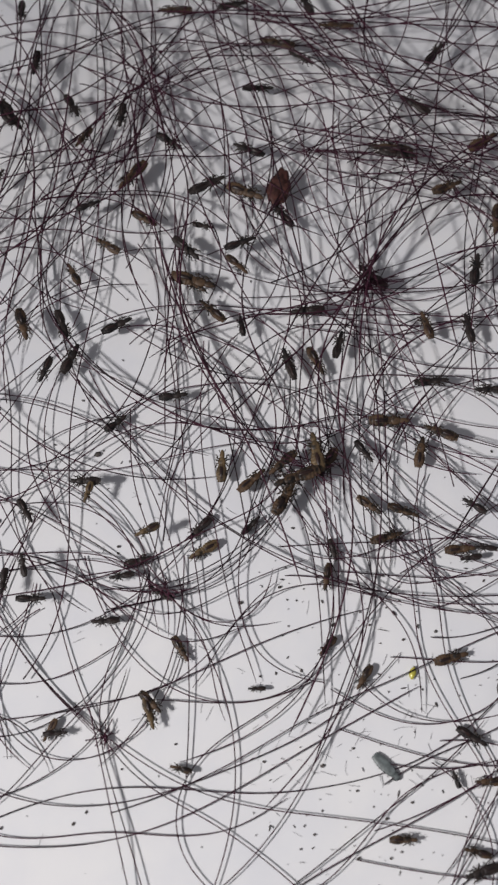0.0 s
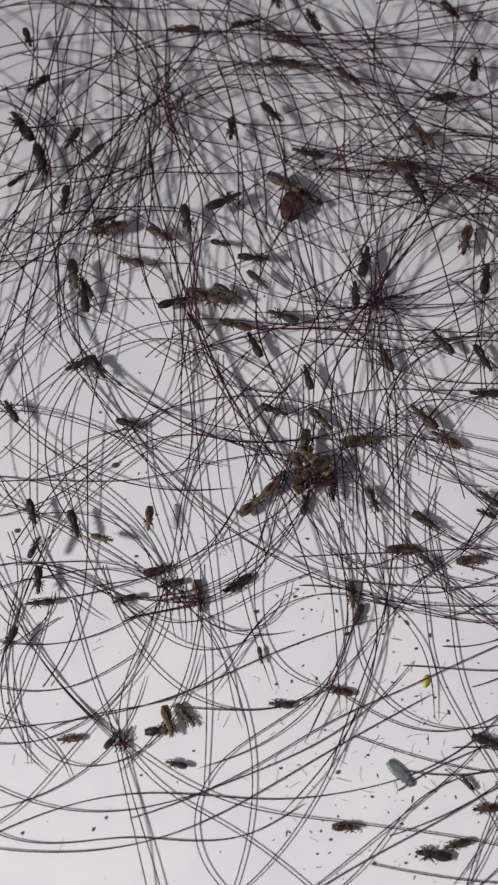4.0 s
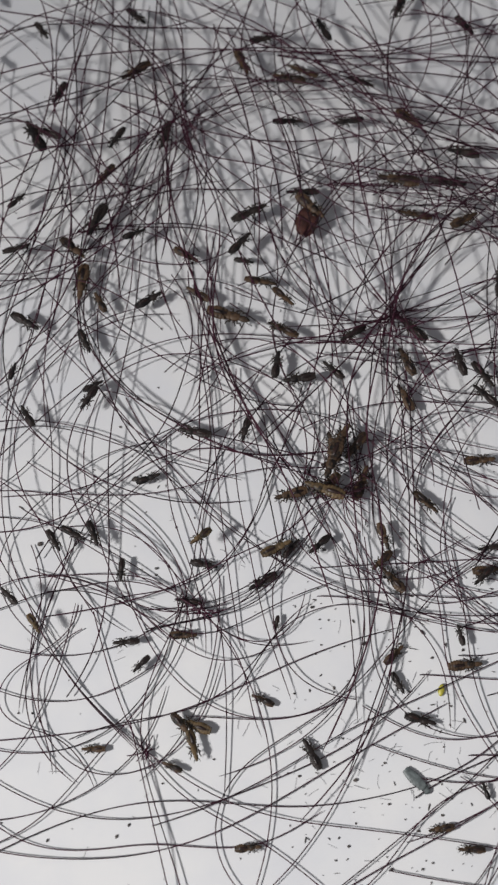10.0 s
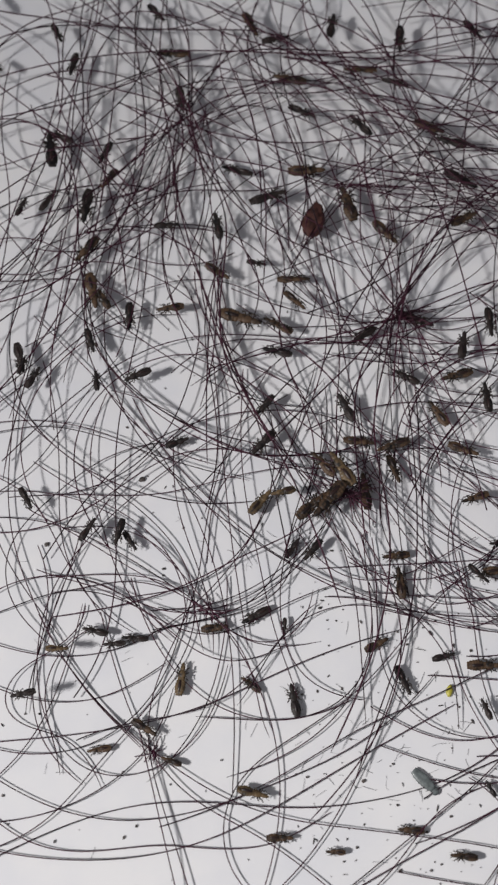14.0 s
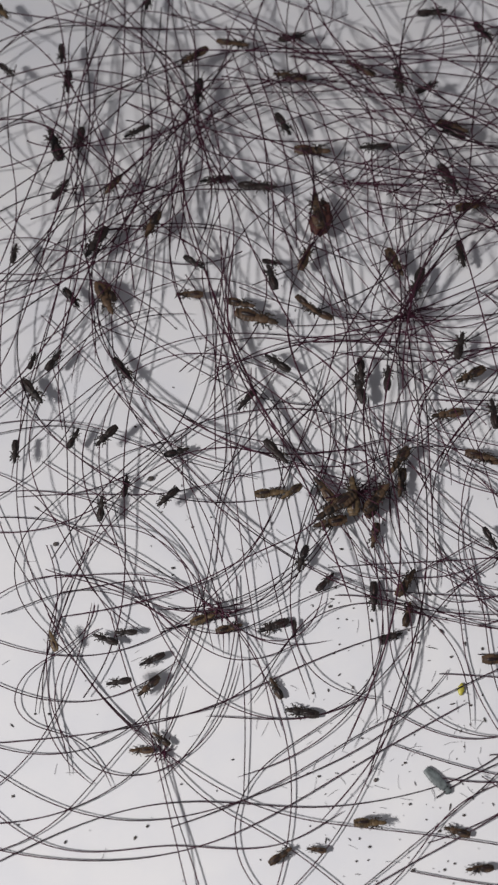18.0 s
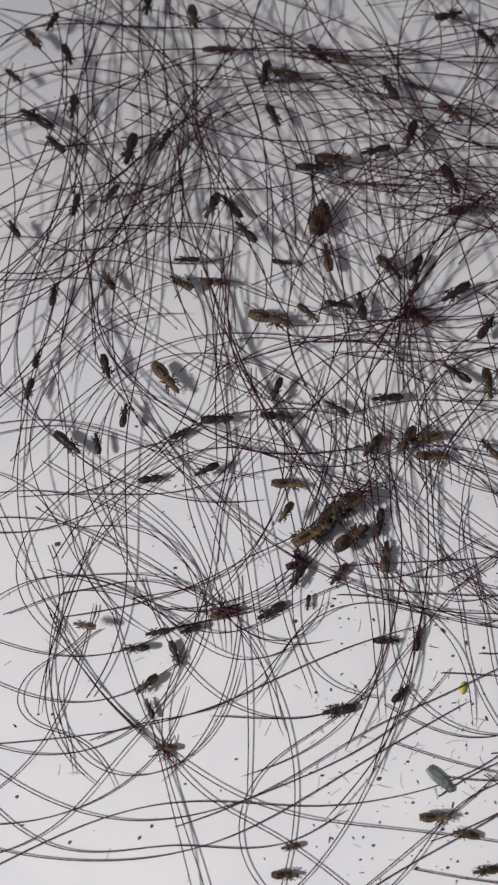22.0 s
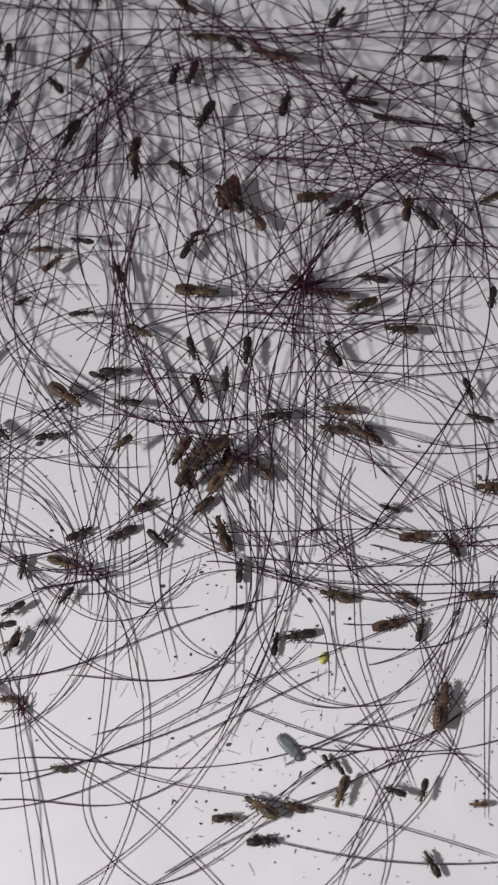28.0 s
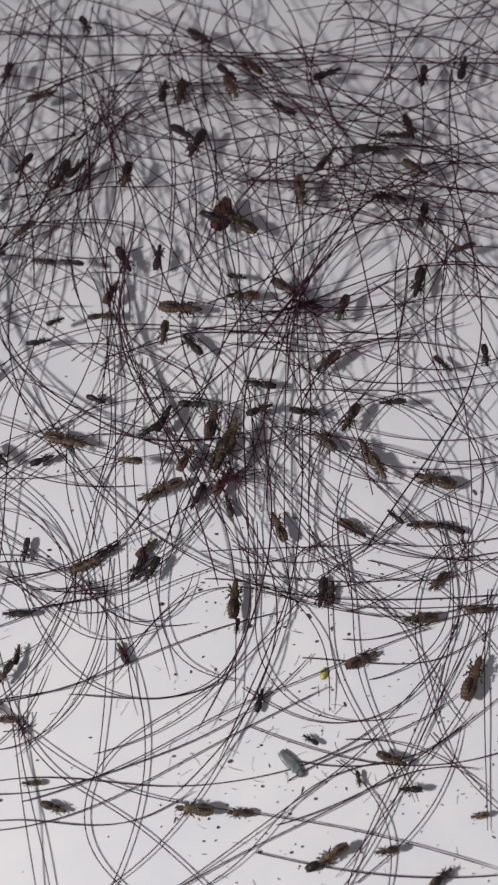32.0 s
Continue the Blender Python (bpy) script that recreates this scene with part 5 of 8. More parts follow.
dust(90, 3, 26, -26, -4, 63, 0.045)
dust(26, -16, 0, -14, 12, 64, 0.040)



# ---- what moves ----
def crawl(i, *rows):
    """Keys louse i along rows of seconds, x, y and heading."""
    ob, z, tilt = LICE[i]
    walk(ob, [(t, pose(x * MM, y * MM, z * MM, tilt, 0, h)) for t, x, y, h in rows])


def step_legs(i, beat):
    """Louse i swings its legs in two alternating threes."""
    legs = [o for o in LICE[i][0].children if o.name.split(".")[0] == "leg"]
    for n, leg in enumerate(legs):
        p = leg.location.copy()
        rows = []
        for k in range(0, 33, 2):
            a = 13 * math.sin(k * beat + (math.pi if (n + n // 3) % 2 else 0) + i)
            rows.append((k, pose(p.x, p.y, p.z, 0, 0, a)))
        walk(leg, rows)


def motions():
    crawl(0, (0, -10.46, -12.49, 0), (1, -10.44, -12.35, 0), (2, -11.02, -12.15, -30), (3, -11.70, -11.83, -100), (6, -10.32, -8.74, -49), (7.5, -10.54, -8.60, -68), (9, -10.52, -8.45, -72), (10, -9.54, -6.86, -68), (11, -10.65, -7.02, -116), (12, -9.28, -6.65, -106), (13, -9.23, -6.92, -97), (16, -6.04, -5.57, -132), (17.5, -6.03, -4.57, -137), (19, -5.18, -4.11, -132), (20, -4.77, -3.39, -99), (21, -4.33, -2.72, -158), (22, -3.48, -2.49, -153), (23, -3.22, -2.03, -143), (24, -2.63, -1.74, -148), (25, -2.22, -0.69, -158), (28, -1.15, 0.02, -185), (29, -1.60, 0.19, -185), (30, -1.10, 0.03, -168), (31, 0.77, -0.56, -146), (32, 0.67, -0.63, -146))
    crawl(1, (0, 11.33, -26.18, 0), (1, 11.45, -26.18, 0), (2, 11.89, -25.71, -20), (3, 9.78, -25.35, -5), (6, 3.60, -25.16, 0), (7.5, 1.52, -25.45, -7), (9, 0.67, -25.63, 5), (10, 0.46, -25.98, 5), (11, 1.41, -26.32, 0), (12, 2.75, -26.63, 5), (13, 1.28, -25.91, -0), (16, 3.45, -25.15, -0), (17.5, 1.76, -26.07, 38), (19, 0.67, -26.69, 19), (20, 0.86, -26.94, 18), (21, 0.64, -27.17, 9), (22, 1.16, -27.46, -1), (23, 1.87, -27.27, -1), (24, 2.46, -27.22, -1), (25, 3.62, -26.90, 0), (28, 7.05, -26.36, 2), (29, 5.02, -26.19, -3), (30, 2.01, -25.97, -3), (31, -0.48, -25.83, -8), (32, -3.29, -25.05, -17))
    crawl(2, (0, 15.64, -27.87, 198), (1, 15.33, -27.67, 161), (2, 14.35, -27.62, 175), (3, 13.58, -27.27, 172), (6, 8.37, -25.08, 172), (7.5, 6.36, -23.43, 130), (9, 5.06, -21.60, 120), (10, 4.27, -20.59, 118), (11, 3.90, -20.03, 111), (12, 3.30, -19.20, 79), (13, 3.05, -18.58, 104), (16, 2.37, -15.19, 91), (17.5, 2.71, -17.74, 160), (19, 2.21, -18.28, 175), (20, 2.41, -18.33, 175), (21, 3.89, -18.17, 185), (22, 4.65, -18.05, 189), (23, 5.78, -17.66, 175), (24, 6.79, -17.53, 184), (25, 7.88, -17.21, 185), (28, 10.89, -15.40, 192), (29, 11.74, -13.71, 232), (30, 11.56, -13.28, 262), (32, 12.26, -11.62, 261))
    crawl(3, (0, -11.19, -6.97, -58), (1, -10.93, -7.73, -95), (2, -10.70, -8.95, -58), (3, -11.61, -7.95, -63), (6, -12.20, -4.62, -81), (7.5, -11.70, -6.01, -68), (9, -12.35, -4.99, -10), (10, -10.78, -6.92, -30), (11, -11.01, -6.70, -10), (12, -10.52, -6.71, 64), (13, -10.52, -6.80, 59), (16, -9.85, -5.74, 69), (17.5, -10.01, -5.34, 88), (19, -10.28, -4.36, 88), (20, -10.05, -2.26, 97), (21, -9.59, -0.04, 64), (22, -8.96, 1.43, 83), (23, -9.29, 2.25, 59), (24, -8.40, 3.50, 54), (25, -7.22, 5.82, 12), (28, -4.98, 6.82, 6), (29, -7.60, 6.81, 18), (30, -7.85, 6.14, 9), (32, -7.61, 6.18, 9))
    crawl(4, (0, -7.10, 12.44, 147), (2, -6.99, 12.61, 163), (3, -6.82, 12.25, 158), (6, -6.01, 12.80, 180), (7.5, -4.83, 11.95, 175), (9, -3.00, 12.34, 108), (10, -3.13, 11.04, 147), (11, -3.58, 10.99, 168), (12, -6.62, 10.79, 192), (16, -4.43, 9.39, 186), (19, -4.83, 11.50, 171), (20, -4.56, 11.27, 163), (21, -3.71, 11.67, 163), (22, -5.34, 11.92, 146), (23, -6.84, 11.55, 186), (24, -8.46, 10.74, 168), (25, -9.12, 11.01, 84), (28, -7.59, 11.20, 48), (29, -7.11, 10.73, 12), (30, -6.32, 9.84, 18), (31, -4.38, 10.14, -12), (32, -3.43, 8.46, 6))
    crawl(5, (0, 5.18, 3.59, 107), (1, 4.02, 6.38, 63), (2, 3.58, 6.40, 117), (3, 2.02, 5.68, 117), (6, 2.15, 6.54, 108), (9, 2.74, 3.66, 117), (10, 2.40, 5.46, 81), (11, 1.97, 6.82, 147), (12, 0.74, 6.99, 169), (13, 3.08, 6.86, 169), (16, -1.27, 5.90, 152), (17.5, 0.30, 5.93, 141), (19, 4.28, 3.54, 157), (20, 6.97, 2.71, 180), (21, 7.24, 2.69, 180), (22, 8.73, 2.77, 185), (23, 7.34, 3.84, 240), (25, 7.90, 4.19, 287), (29, 5.04, 4.08, 264), (30, 2.94, 5.44, 300), (31, 5.40, 5.47, 216), (32, 3.13, 6.14, 132))
    crawl(6, (0, -6.16, 6.26, 29), (2, -5.95, 6.37, 29), (3, -3.95, 8.03, 29), (6, -3.34, 9.63, -11), (7.5, -4.56, 9.37, 12), (9, -6.11, 9.61, 12), (10, -6.51, 10.62, 34), (11, -7.53, 9.97, -33), (12, -7.80, 10.22, -96), (17.5, -9.40, 5.49, -57), (19, -7.60, 3.57, -47), (20, -5.40, 1.36, -38), (21, -3.62, 0.59, -6), (22, -2.74, 1.25, 5), (23, -1.15, 1.73, 5), (24, -1.48, 2.97, 22), (25, -1.19, 1.97, 6), (28, -2.18, 2.40, 1), (29, -0.65, 2.29, -5), (30, -0.35, 2.28, 77), (31, 0.10, 0.36, 51), (32, 1.55, 0.36, 66))
    crawl(7, (0, -2.73, -11.91, 150), (1, -4.24, -11.23, 212), (2, -3.38, -10.47, 180), (6, -3.19, -11.06, 211), (7.5, -3.11, -10.93, 180), (9, -3.29, -11.38, 201), (11, -3.89, -10.91, 140), (13, -7.12, -12.75, 175), (16, -7.11, -14.10, 180), (19, -5.73, -15.05, 221), (20, -4.83, -14.22, 236), (21, -5.43, -14.75, 261), (22, -5.37, -14.52, 290), (23, -5.30, -14.45, 251), (24, -5.66, -13.74, 300), (25, -6.04, -13.77, 243), (28, -6.92, -11.54, 268), (29, -7.18, -10.40, 186), (30, -7.02, -10.89, 197), (31, -6.69, -10.05, 258), (32, -6.93, -9.03, 267))
    crawl(8, (0, -1.45, -15.36, -59), (1, -2.17, -17.11, -98), (3, -2.89, -19.42, -68), (6, 0.07, -16.55, -30), (7.5, -1.09, -15.57, -69), (9, -1.82, -13.90, -60), (10, -3.62, -13.31, -0), (11, -3.30, -13.62, 10), (12, -3.91, -12.18, 31), (13, -2.33, -13.24, 5), (16, -2.02, -11.56, 15), (17.5, -2.31, -13.16, 10), (19, 0.07, -11.45, 30), (21, 0.95, -9.39, 15), (22, 2.51, -8.75, 10), (23, 2.39, -9.17, -21), (24, 1.51, -8.25, 15), (25, 0.48, -7.63, 32), (30, 1.28, -6.99, 28), (31, 1.97, -7.94, 55), (32, 0.97, -8.72, 44))
    crawl(9, (0, 0.91, -3.70, 89), (1, 1.06, -1.74, 138), (2, 0.07, -4.76, 77), (3, 2.55, -5.98, 37), (6, -0.06, -4.34, 62), (9, 1.73, -7.74, 5), (10, 2.28, -7.69, 26), (12, 0.81, -5.70, 71), (17.5, 0.79, -4.01, -0), (19, 1.27, -3.76, 21), (20, 1.51, -3.43, -0), (21, 1.96, -3.36, -0), (22, 1.89, -3.38, -6), (23, 2.53, -3.41, 8), (24, 1.80, -3.53, 10), (25, 1.52, -3.32, 22), (28, 3.47, -3.78, 56), (29, 3.01, -3.66, 34), (30, 3.31, -0.57, 45), (31, 2.71, -1.82, 50), (32, 3.21, -2.44, 65))
    crawl(10, (0, 11.71, -0.48, 0), (1, 12.06, -0.26, -5), (2, 9.27, -0.73, 3), (3, 9.27, -0.76, 0), (6, 8.12, -1.46, 32), (7.5, 7.53, -1.48, 6), (9, 6.62, -2.39, 26), (10, 7.92, -3.14, 69), (11, 7.87, -3.09, 127), (16, 7.61, -4.24, 69), (19, 7.72, -4.53, 59), (21, 7.27, -5.18, 40), (22, 6.01, -6.97, 30), (23, 5.87, -7.78, 59), (24, 4.62, -7.04, 45), (25, 5.18, -7.73, 36), (28, 5.83, -9.02, 112), (29, 6.84, -9.67, 83), (30, 6.77, -10.33, 102), (31, 6.87, -11.45, 88), (32, 6.80, -12.19, 88))
    crawl(11, (0, -14.47, 23.10, -57), (1, -14.16, 22.23, -57), (2, -13.65, 21.19, -53), (3, -13.45, 20.74, -70), (6, -12.79, 19.69, -74), (7.5, -12.12, 17.94, -91), (9, -11.61, 16.58, -95), (10, -10.56, 16.95, -113), (11, -10.31, 18.94, -95), (12, -12.23, 18.72, -95), (16, -11.41, 17.10, -100), (19, -11.49, 14.63, -123), (20, -11.03, 17.69, -75), (21, -9.97, 20.56, -100), (22, -9.24, 23.17, -101), (23, -8.90, 24.26, -96), (29, -7.58, 21.06, -110), (30, -7.92, 18.87, -109), (31, -7.38, 21.10, -109), (32, -7.60, 20.81, -105))
    crawl(12, (0, -5.63, 18.23, 232), (1, -5.71, 18.14, 232), (2, -7.34, 16.12, 210), (3, -8.71, 14.78, 181), (6, -7.53, 15.61, 265), (9, -10.97, 11.62, 299), (10, -11.35, 11.97, 265), (11, -11.40, 11.99, 278), (12, -11.50, 12.48, 282), (13, -11.03, 11.90, 299), (16, -11.04, 10.89, 236), (17.5, -10.63, 11.11, 285), (19, -10.67, 8.60, 299), (20, -9.76, 7.16, 294), (21, -8.64, 4.70, 294), (22, -6.20, 4.28, 307), (23, -7.05, 3.20, 308), (24, -4.90, 2.31, 338), (25, -5.13, 1.80, 344), (31, -5.44, -0.92, 303), (32, -5.00, -1.41, 344))
    crawl(13, (0, -3.05, 20.87, -35), (2, 0.41, 21.74, -64), (3, 0.40, 22.62, -86), (6, 0.27, 25.12, -98), (9, -7.49, 25.93, -113), (12, -10.74, 19.45, -123), (13, -11.05, 20.84, -95), (16, -9.12, 25.28, -161), (17.5, -8.71, 25.27, -155), (19, -9.58, 23.35, -133), (20, -9.68, 22.47, -123), (21, -7.81, 24.92, -192), (22, -6.74, 23.92, -114), (23, -7.52, 24.77, -167), (24, -7.83, 24.89, -180), (25, -8.91, 24.96, -170), (28, -9.38, 27.30, -232), (29, -7.92, 25.95, -241), (30, -7.11, 23.15, -285), (31, -6.53, 21.33, -305), (32, -6.46, 21.43, -305))
    crawl(14, (0, -1.65, 11.98, -44), (1, -1.17, 11.84, -23), (2, -2.07, 13.31, -44), (3, -2.73, 14.60, -63), (6, -2.72, 17.97, -97), (7.5, -6.58, 19.99, -100), (9, -6.31, 22.35, -92), (10, -5.80, 24.55, -101), (11, -5.32, 24.84, -97), (12, -5.21, 25.96, -101), (13, -5.22, 28.79, -87), (16, -4.87, 25.87, -77), (17.5, -4.63, 28.04, -93), (22, 0.95, 30.45, -99), (23, 2.51, 27.81, -99), (24, 4.53, 26.94, -67), (25, 3.65, 28.36, -25), (28, 1.20, 28.32, -102), (30, 2.95, 25.57, -94), (31, 1.41, 24.85, -36), (32, 1.51, 24.78, -36))
    crawl(15, (0, -0.20, -9.18, 211), (1, -1.87, -9.21, 212), (2, -0.95, -8.79, 212), (3, -1.36, -10.17, 281), (6, -1.55, -13.39, 256), (7.5, -1.78, -15.93, 231), (10, -2.81, -18.91, 160), (11, -2.68, -18.69, 170), (12, -3.58, -18.44, 106), (13, -4.01, -17.22, 93), (16, -4.30, -14.10, 46), (19, -2.96, -11.81, 20), (21, -3.71, -12.78, 61), (22, -2.21, -11.89, 20), (23, -2.50, -11.93, 20), (24, -2.85, -11.76, 20), (25, -3.72, -11.03, -45), (30, -4.41, -11.20, 23), (31, -4.40, -10.76, 39), (32, -2.97, -9.94, 22))
    crawl(16, (0, 2.38, 16.53, -23), (1, 2.49, 16.64, -23), (2, 4.27, 18.50, -65), (3, 4.07, 18.90, -23), (6, 4.60, 18.28, -65), (7.5, 4.80, 18.26, -56), (9, 5.11, 18.01, -46), (10, 4.98, 18.10, -46), (11, 4.92, 18.39, -65), (13, 4.10, 20.31, 12), (16, 4.87, 22.82, -25), (17.5, 4.23, 23.12, -12), (19, 4.49, 22.80, 6), (20, 4.76, 22.75, -24), (21, 4.39, 22.86, -57), (22, 5.84, 22.34, -0), (24, 7.07, 22.09, -0), (28, 11.07, 16.56, 6), (29, 10.93, 17.67, -78), (30, 10.47, 19.16, -81), (32, 10.51, 18.92, -81))
    crawl(17, (0, 2.58, 20.19, 156), (1, 2.09, 20.32, 168), (2, 3.88, 20.54, 168), (6, 7.14, 22.11, 156), (7.5, 8.96, 20.08, 168), (9, 8.78, 23.10, 186), (10, 7.91, 25.81, 192), (16, 8.58, 25.25, 108), (17.5, 8.47, 23.45, 180), (19, 9.99, 23.38, 186), (20, 9.61, 22.83, 224), (21, 8.58, 22.68, 186), (23, 9.38, 23.53, 234), (24, 9.03, 23.19, 312), (25, 9.07, 23.60, 366), (28, 8.50, 25.24, 440), (29, 8.17, 26.25, 467), (30, 8.11, 26.86, 498), (31, 7.79, 28.67, 493), (32, 8.97, 27.16, 503))
    crawl(18, (0, 7.84, -9.17, -77), (1, 8.28, -10.28, -62), (3, 8.67, -12.31, -111), (6, 7.75, -13.54, -102), (7.5, 9.33, -15.11, -62), (9, 9.40, -15.48, -98), (10, 9.70, -16.34, -62), (11, 10.15, -16.69, -5), (12, 11.00, -16.69, 5), (13, 12.51, -15.83, 15), (17, 9.03, -12.71, 15), (21, 7.37, -17.57, 19), (22, 8.51, -17.06, 43), (23, 9.38, -15.61, 76), (24, 9.73, -15.13, 76), (25, 9.47, -15.48, 59), (28, 9.46, -15.98, 83), (29, 9.56, -16.10, 62), (30, 9.20, -16.23, 77), (31, 8.85, -17.45, 107), (32, 8.57, -18.48, 77))
    crawl(19, (0, -12.21, -11.48, 265), (1, -11.93, -12.57, 265), (2, -11.54, -13.94, 265), (3, -12.10, -15.26, 265), (6, -13.27, -11.36, 201), (7.5, -12.06, -10.06, 228), (9, -11.73, -8.87, 264), (10, -12.02, -7.40, 302), (11, -12.89, -5.91, 302), (12, -13.35, -5.46, 302), (13, -13.74, -4.96, 288), (16, -15.87, -3.32, 339), (17.5, -16.02, -1.81, 270), (19, -15.79, 0.11, 279), (20, -15.54, 1.46, 260), (21, -15.47, 2.48, 269), (22, -15.41, 3.38, 260), (23, -15.19, 4.21, 269), (24, -15.25, 5.07, 246), (32, -15.64, 4.19, 246))
    crawl(20, (0, -10.69, 2.90, 251), (1, -11.44, 2.10, 246), (2, -9.36, 3.12, 309), (3, -8.73, 3.85, 300), (6, -7.95, 4.07, 318), (7.5, -9.63, 5.11, 300), (9, -10.47, 6.43, 300), (10, -10.88, 7.20, 295), (11, -9.84, 8.79, 236), (12, -11.28, 6.66, 246), (13, -10.95, 6.90, 278), (16, -11.52, 8.60, 299), (17.5, -13.17, 10.19, 327), (19, -12.43, 12.29, 246), (20, -13.48, 14.80, 281), (21, -13.46, 15.66, 265), (22, -13.11, 18.41, 260), (23, -12.76, 20.44, 269), (25, -13.09, 19.59, 266), (32, -13.14, 18.76, 266))
    crawl(21, (0, -9.09, 3.74, 66), (1, -8.67, 3.77, 34), (2, -8.90, 4.83, 66), (3, -7.84, 7.32, 101), (6, -14.74, 11.14, 82), (7.5, -14.76, 9.29, 81), (9, -14.98, 9.22, 6), (10, -15.12, 8.79, -32), (12, -15.96, 6.57, -94), (13, -15.86, 5.81, -72), (16, -15.50, 6.38, -77), (17.5, -15.31, 4.16, -60), (19, -14.36, 1.87, -37), (20, -12.88, 0.31, -51), (21, -12.98, 0.08, -46), (22, -12.65, -0.50, -41), (23, -11.79, -1.27, -42), (24, -11.53, -1.85, -17), (25, -10.31, -2.01, -36), (32, -9.63, -2.50, -36))
    crawl(22, (0, -8.95, -20.15, 243), (1, -9.00, -20.26, 243), (2, -9.04, -20.46, 180), (3, -9.04, -20.25, 185), (6, -8.82, -20.29, 185), (7.5, -8.82, -20.38, 185), (9, -8.81, -20.30, 185), (10, -8.92, -20.32, 180), (11, -8.95, -20.27, 180), (12, -8.90, -20.13, 180), (13, -9.03, -20.31, 190), (16, -8.61, -20.29, 185), (17.5, -7.35, -20.34, 180), (19, -6.98, -20.39, 180), (20, -7.20, -20.37, 180), (21, -6.18, -20.31, 180), (22, -5.89, -20.23, 180), (23, -5.72, -20.37, 179), (24, -5.74, -20.16, 189), (25, -6.04, -19.98, 180), (32, -6.88, -19.98, 180))
    crawl(23, (0, -7.63, -5.00, 180), (1, -8.06, -5.88, 244), (2, -9.35, -8.23, 301), (6, -9.30, -4.62, 264), (7.5, -12.16, -1.90, 250), (9, -10.89, 1.17, 245), (10, -10.33, 2.73, 240), (11, -9.34, 3.39, 202), (12, -8.65, 3.61, 197), (13, -7.53, 4.57, 214), (16, -8.72, 2.93, 180), (17.5, -10.47, 0.32, 202), (19, -8.58, -0.36, 267), (20, -8.42, 2.26, 249), (21, -9.73, 3.71, 259), (22, -10.30, 5.03, 285), (23, -10.98, 6.55, 290), (24, -11.07, 7.64, 281), (25, -12.30, 9.47, 300), (32, -11.88, 8.75, 300))
    crawl(24, (0, 2.00, 12.35, 23), (9, 2.01, 12.95, -23), (10, -0.14, 14.93, 50), (11, -0.61, 16.42, 73), (12, -2.69, 15.26, 87), (13, -2.68, 16.57, 82), (16, -0.44, 15.51, 156), (17.5, 0.55, 12.90, 116), (19, 1.73, 11.35, 97), (20, 1.41, 12.12, 106), (21, 0.29, 13.68, 111), (22, -0.72, 15.84, 130), (24, -0.92, 18.77, 50), (25, 0.80, 20.22, 0), (28, 1.06, 19.02, -39), (29, 1.55, 19.03, -13), (30, 1.27, 18.70, -44), (31, 2.55, 17.46, -62), (32, 4.25, 16.63, -24))
    crawl(25, (0, 6.55, 7.40, 186), (1, 6.48, 6.81, 116), (3, 4.74, 8.09, 169), (6, 3.52, 8.09, 126), (7.5, 5.02, 6.31, 147), (9, 4.69, 5.60, 141), (10, 3.94, 4.36, 191), (11, 5.81, 4.41, 126), (12, 4.97, 3.59, 116), (13, 6.05, 1.96, 116), (16, 6.79, 3.23, 115), (19, 6.98, 3.96, 96), (20, 6.57, 6.31, 115), (21, 7.10, 7.83, 79), (22, 7.37, 10.06, 96), (29, 1.31, 12.67, 68), (30, 0.92, 11.31, 82), (31, 0.66, 10.87, 77), (32, 0.24, 13.56, 86))
    crawl(26, (0, 6.50, 28.39, -36), (2, 6.69, 28.24, -36), (3, 9.06, 28.68, -47), (6, 9.00, 28.34, -36), (7.5, 9.02, 28.02, -47), (9, 9.37, 27.76, -58), (10, 9.11, 29.50, -25), (11, 10.28, 28.19, -13), (12, 10.68, 28.59, 0), (13, 10.56, 29.78, -37), (16, 13.31, 28.96, 35), (22, 12.60, 28.98, -19), (23, 12.96, 29.11, -38), (24, 12.86, 29.30, -19), (25, 12.35, 28.25, -25), (28, 13.34, 26.89, 59), (29, 13.09, 25.80, 66), (30, 12.88, 26.70, -1), (31, 13.07, 24.26, -26), (32, 12.25, 21.77, 57))
    crawl(27, (0, 7.41, -10.92, 259), (1, 7.38, -11.04, 259), (2, 8.17, -11.93, 258), (3, 7.97, -11.98, 283), (6, 8.40, -9.92, 239), (7.5, 8.16, -10.33, 273), (9, 8.59, -9.51, 190), (11, 9.59, -7.91, 258), (12, 10.01, -8.46, 174), (13, 9.74, -8.57, 169), (16, 9.16, -6.73, 253), (17.5, 8.27, -6.84, 262), (19, 6.15, -6.99, 230), (21, 5.67, -8.57, 210), (22, 5.01, -9.48, 230), (24, 3.86, -8.30, 230), (29, 4.44, -6.12, 224), (30, 1.49, -4.81, 225), (31, 0.48, -5.40, 203), (32, 0.90, -5.10, 203))
    crawl(28, (0, 7.61, -3.49, 241), (1, 7.37, -3.87, 287), (2, 7.30, -4.74, 287), (3, 5.31, -3.43, 297), (6, 4.74, -2.72, 241), (9, 5.34, -1.01, 260), (10, 5.67, -3.38, 226), (11, 6.44, -0.90, 142), (13, 5.95, -1.82, 127), (16, 3.22, -1.63, 147), (19, 4.76, -4.56, 97), (20, 4.80, -4.62, 69), (21, 4.13, -5.21, 79), (23, 4.68, -5.48, 41), (25, 4.46, -3.89, 42), (28, 4.53, -2.93, 34), (29, 5.18, -2.39, 65), (30, 5.88, -2.22, 75), (31, 5.68, -4.27, 60), (32, 5.74, -4.17, 60))
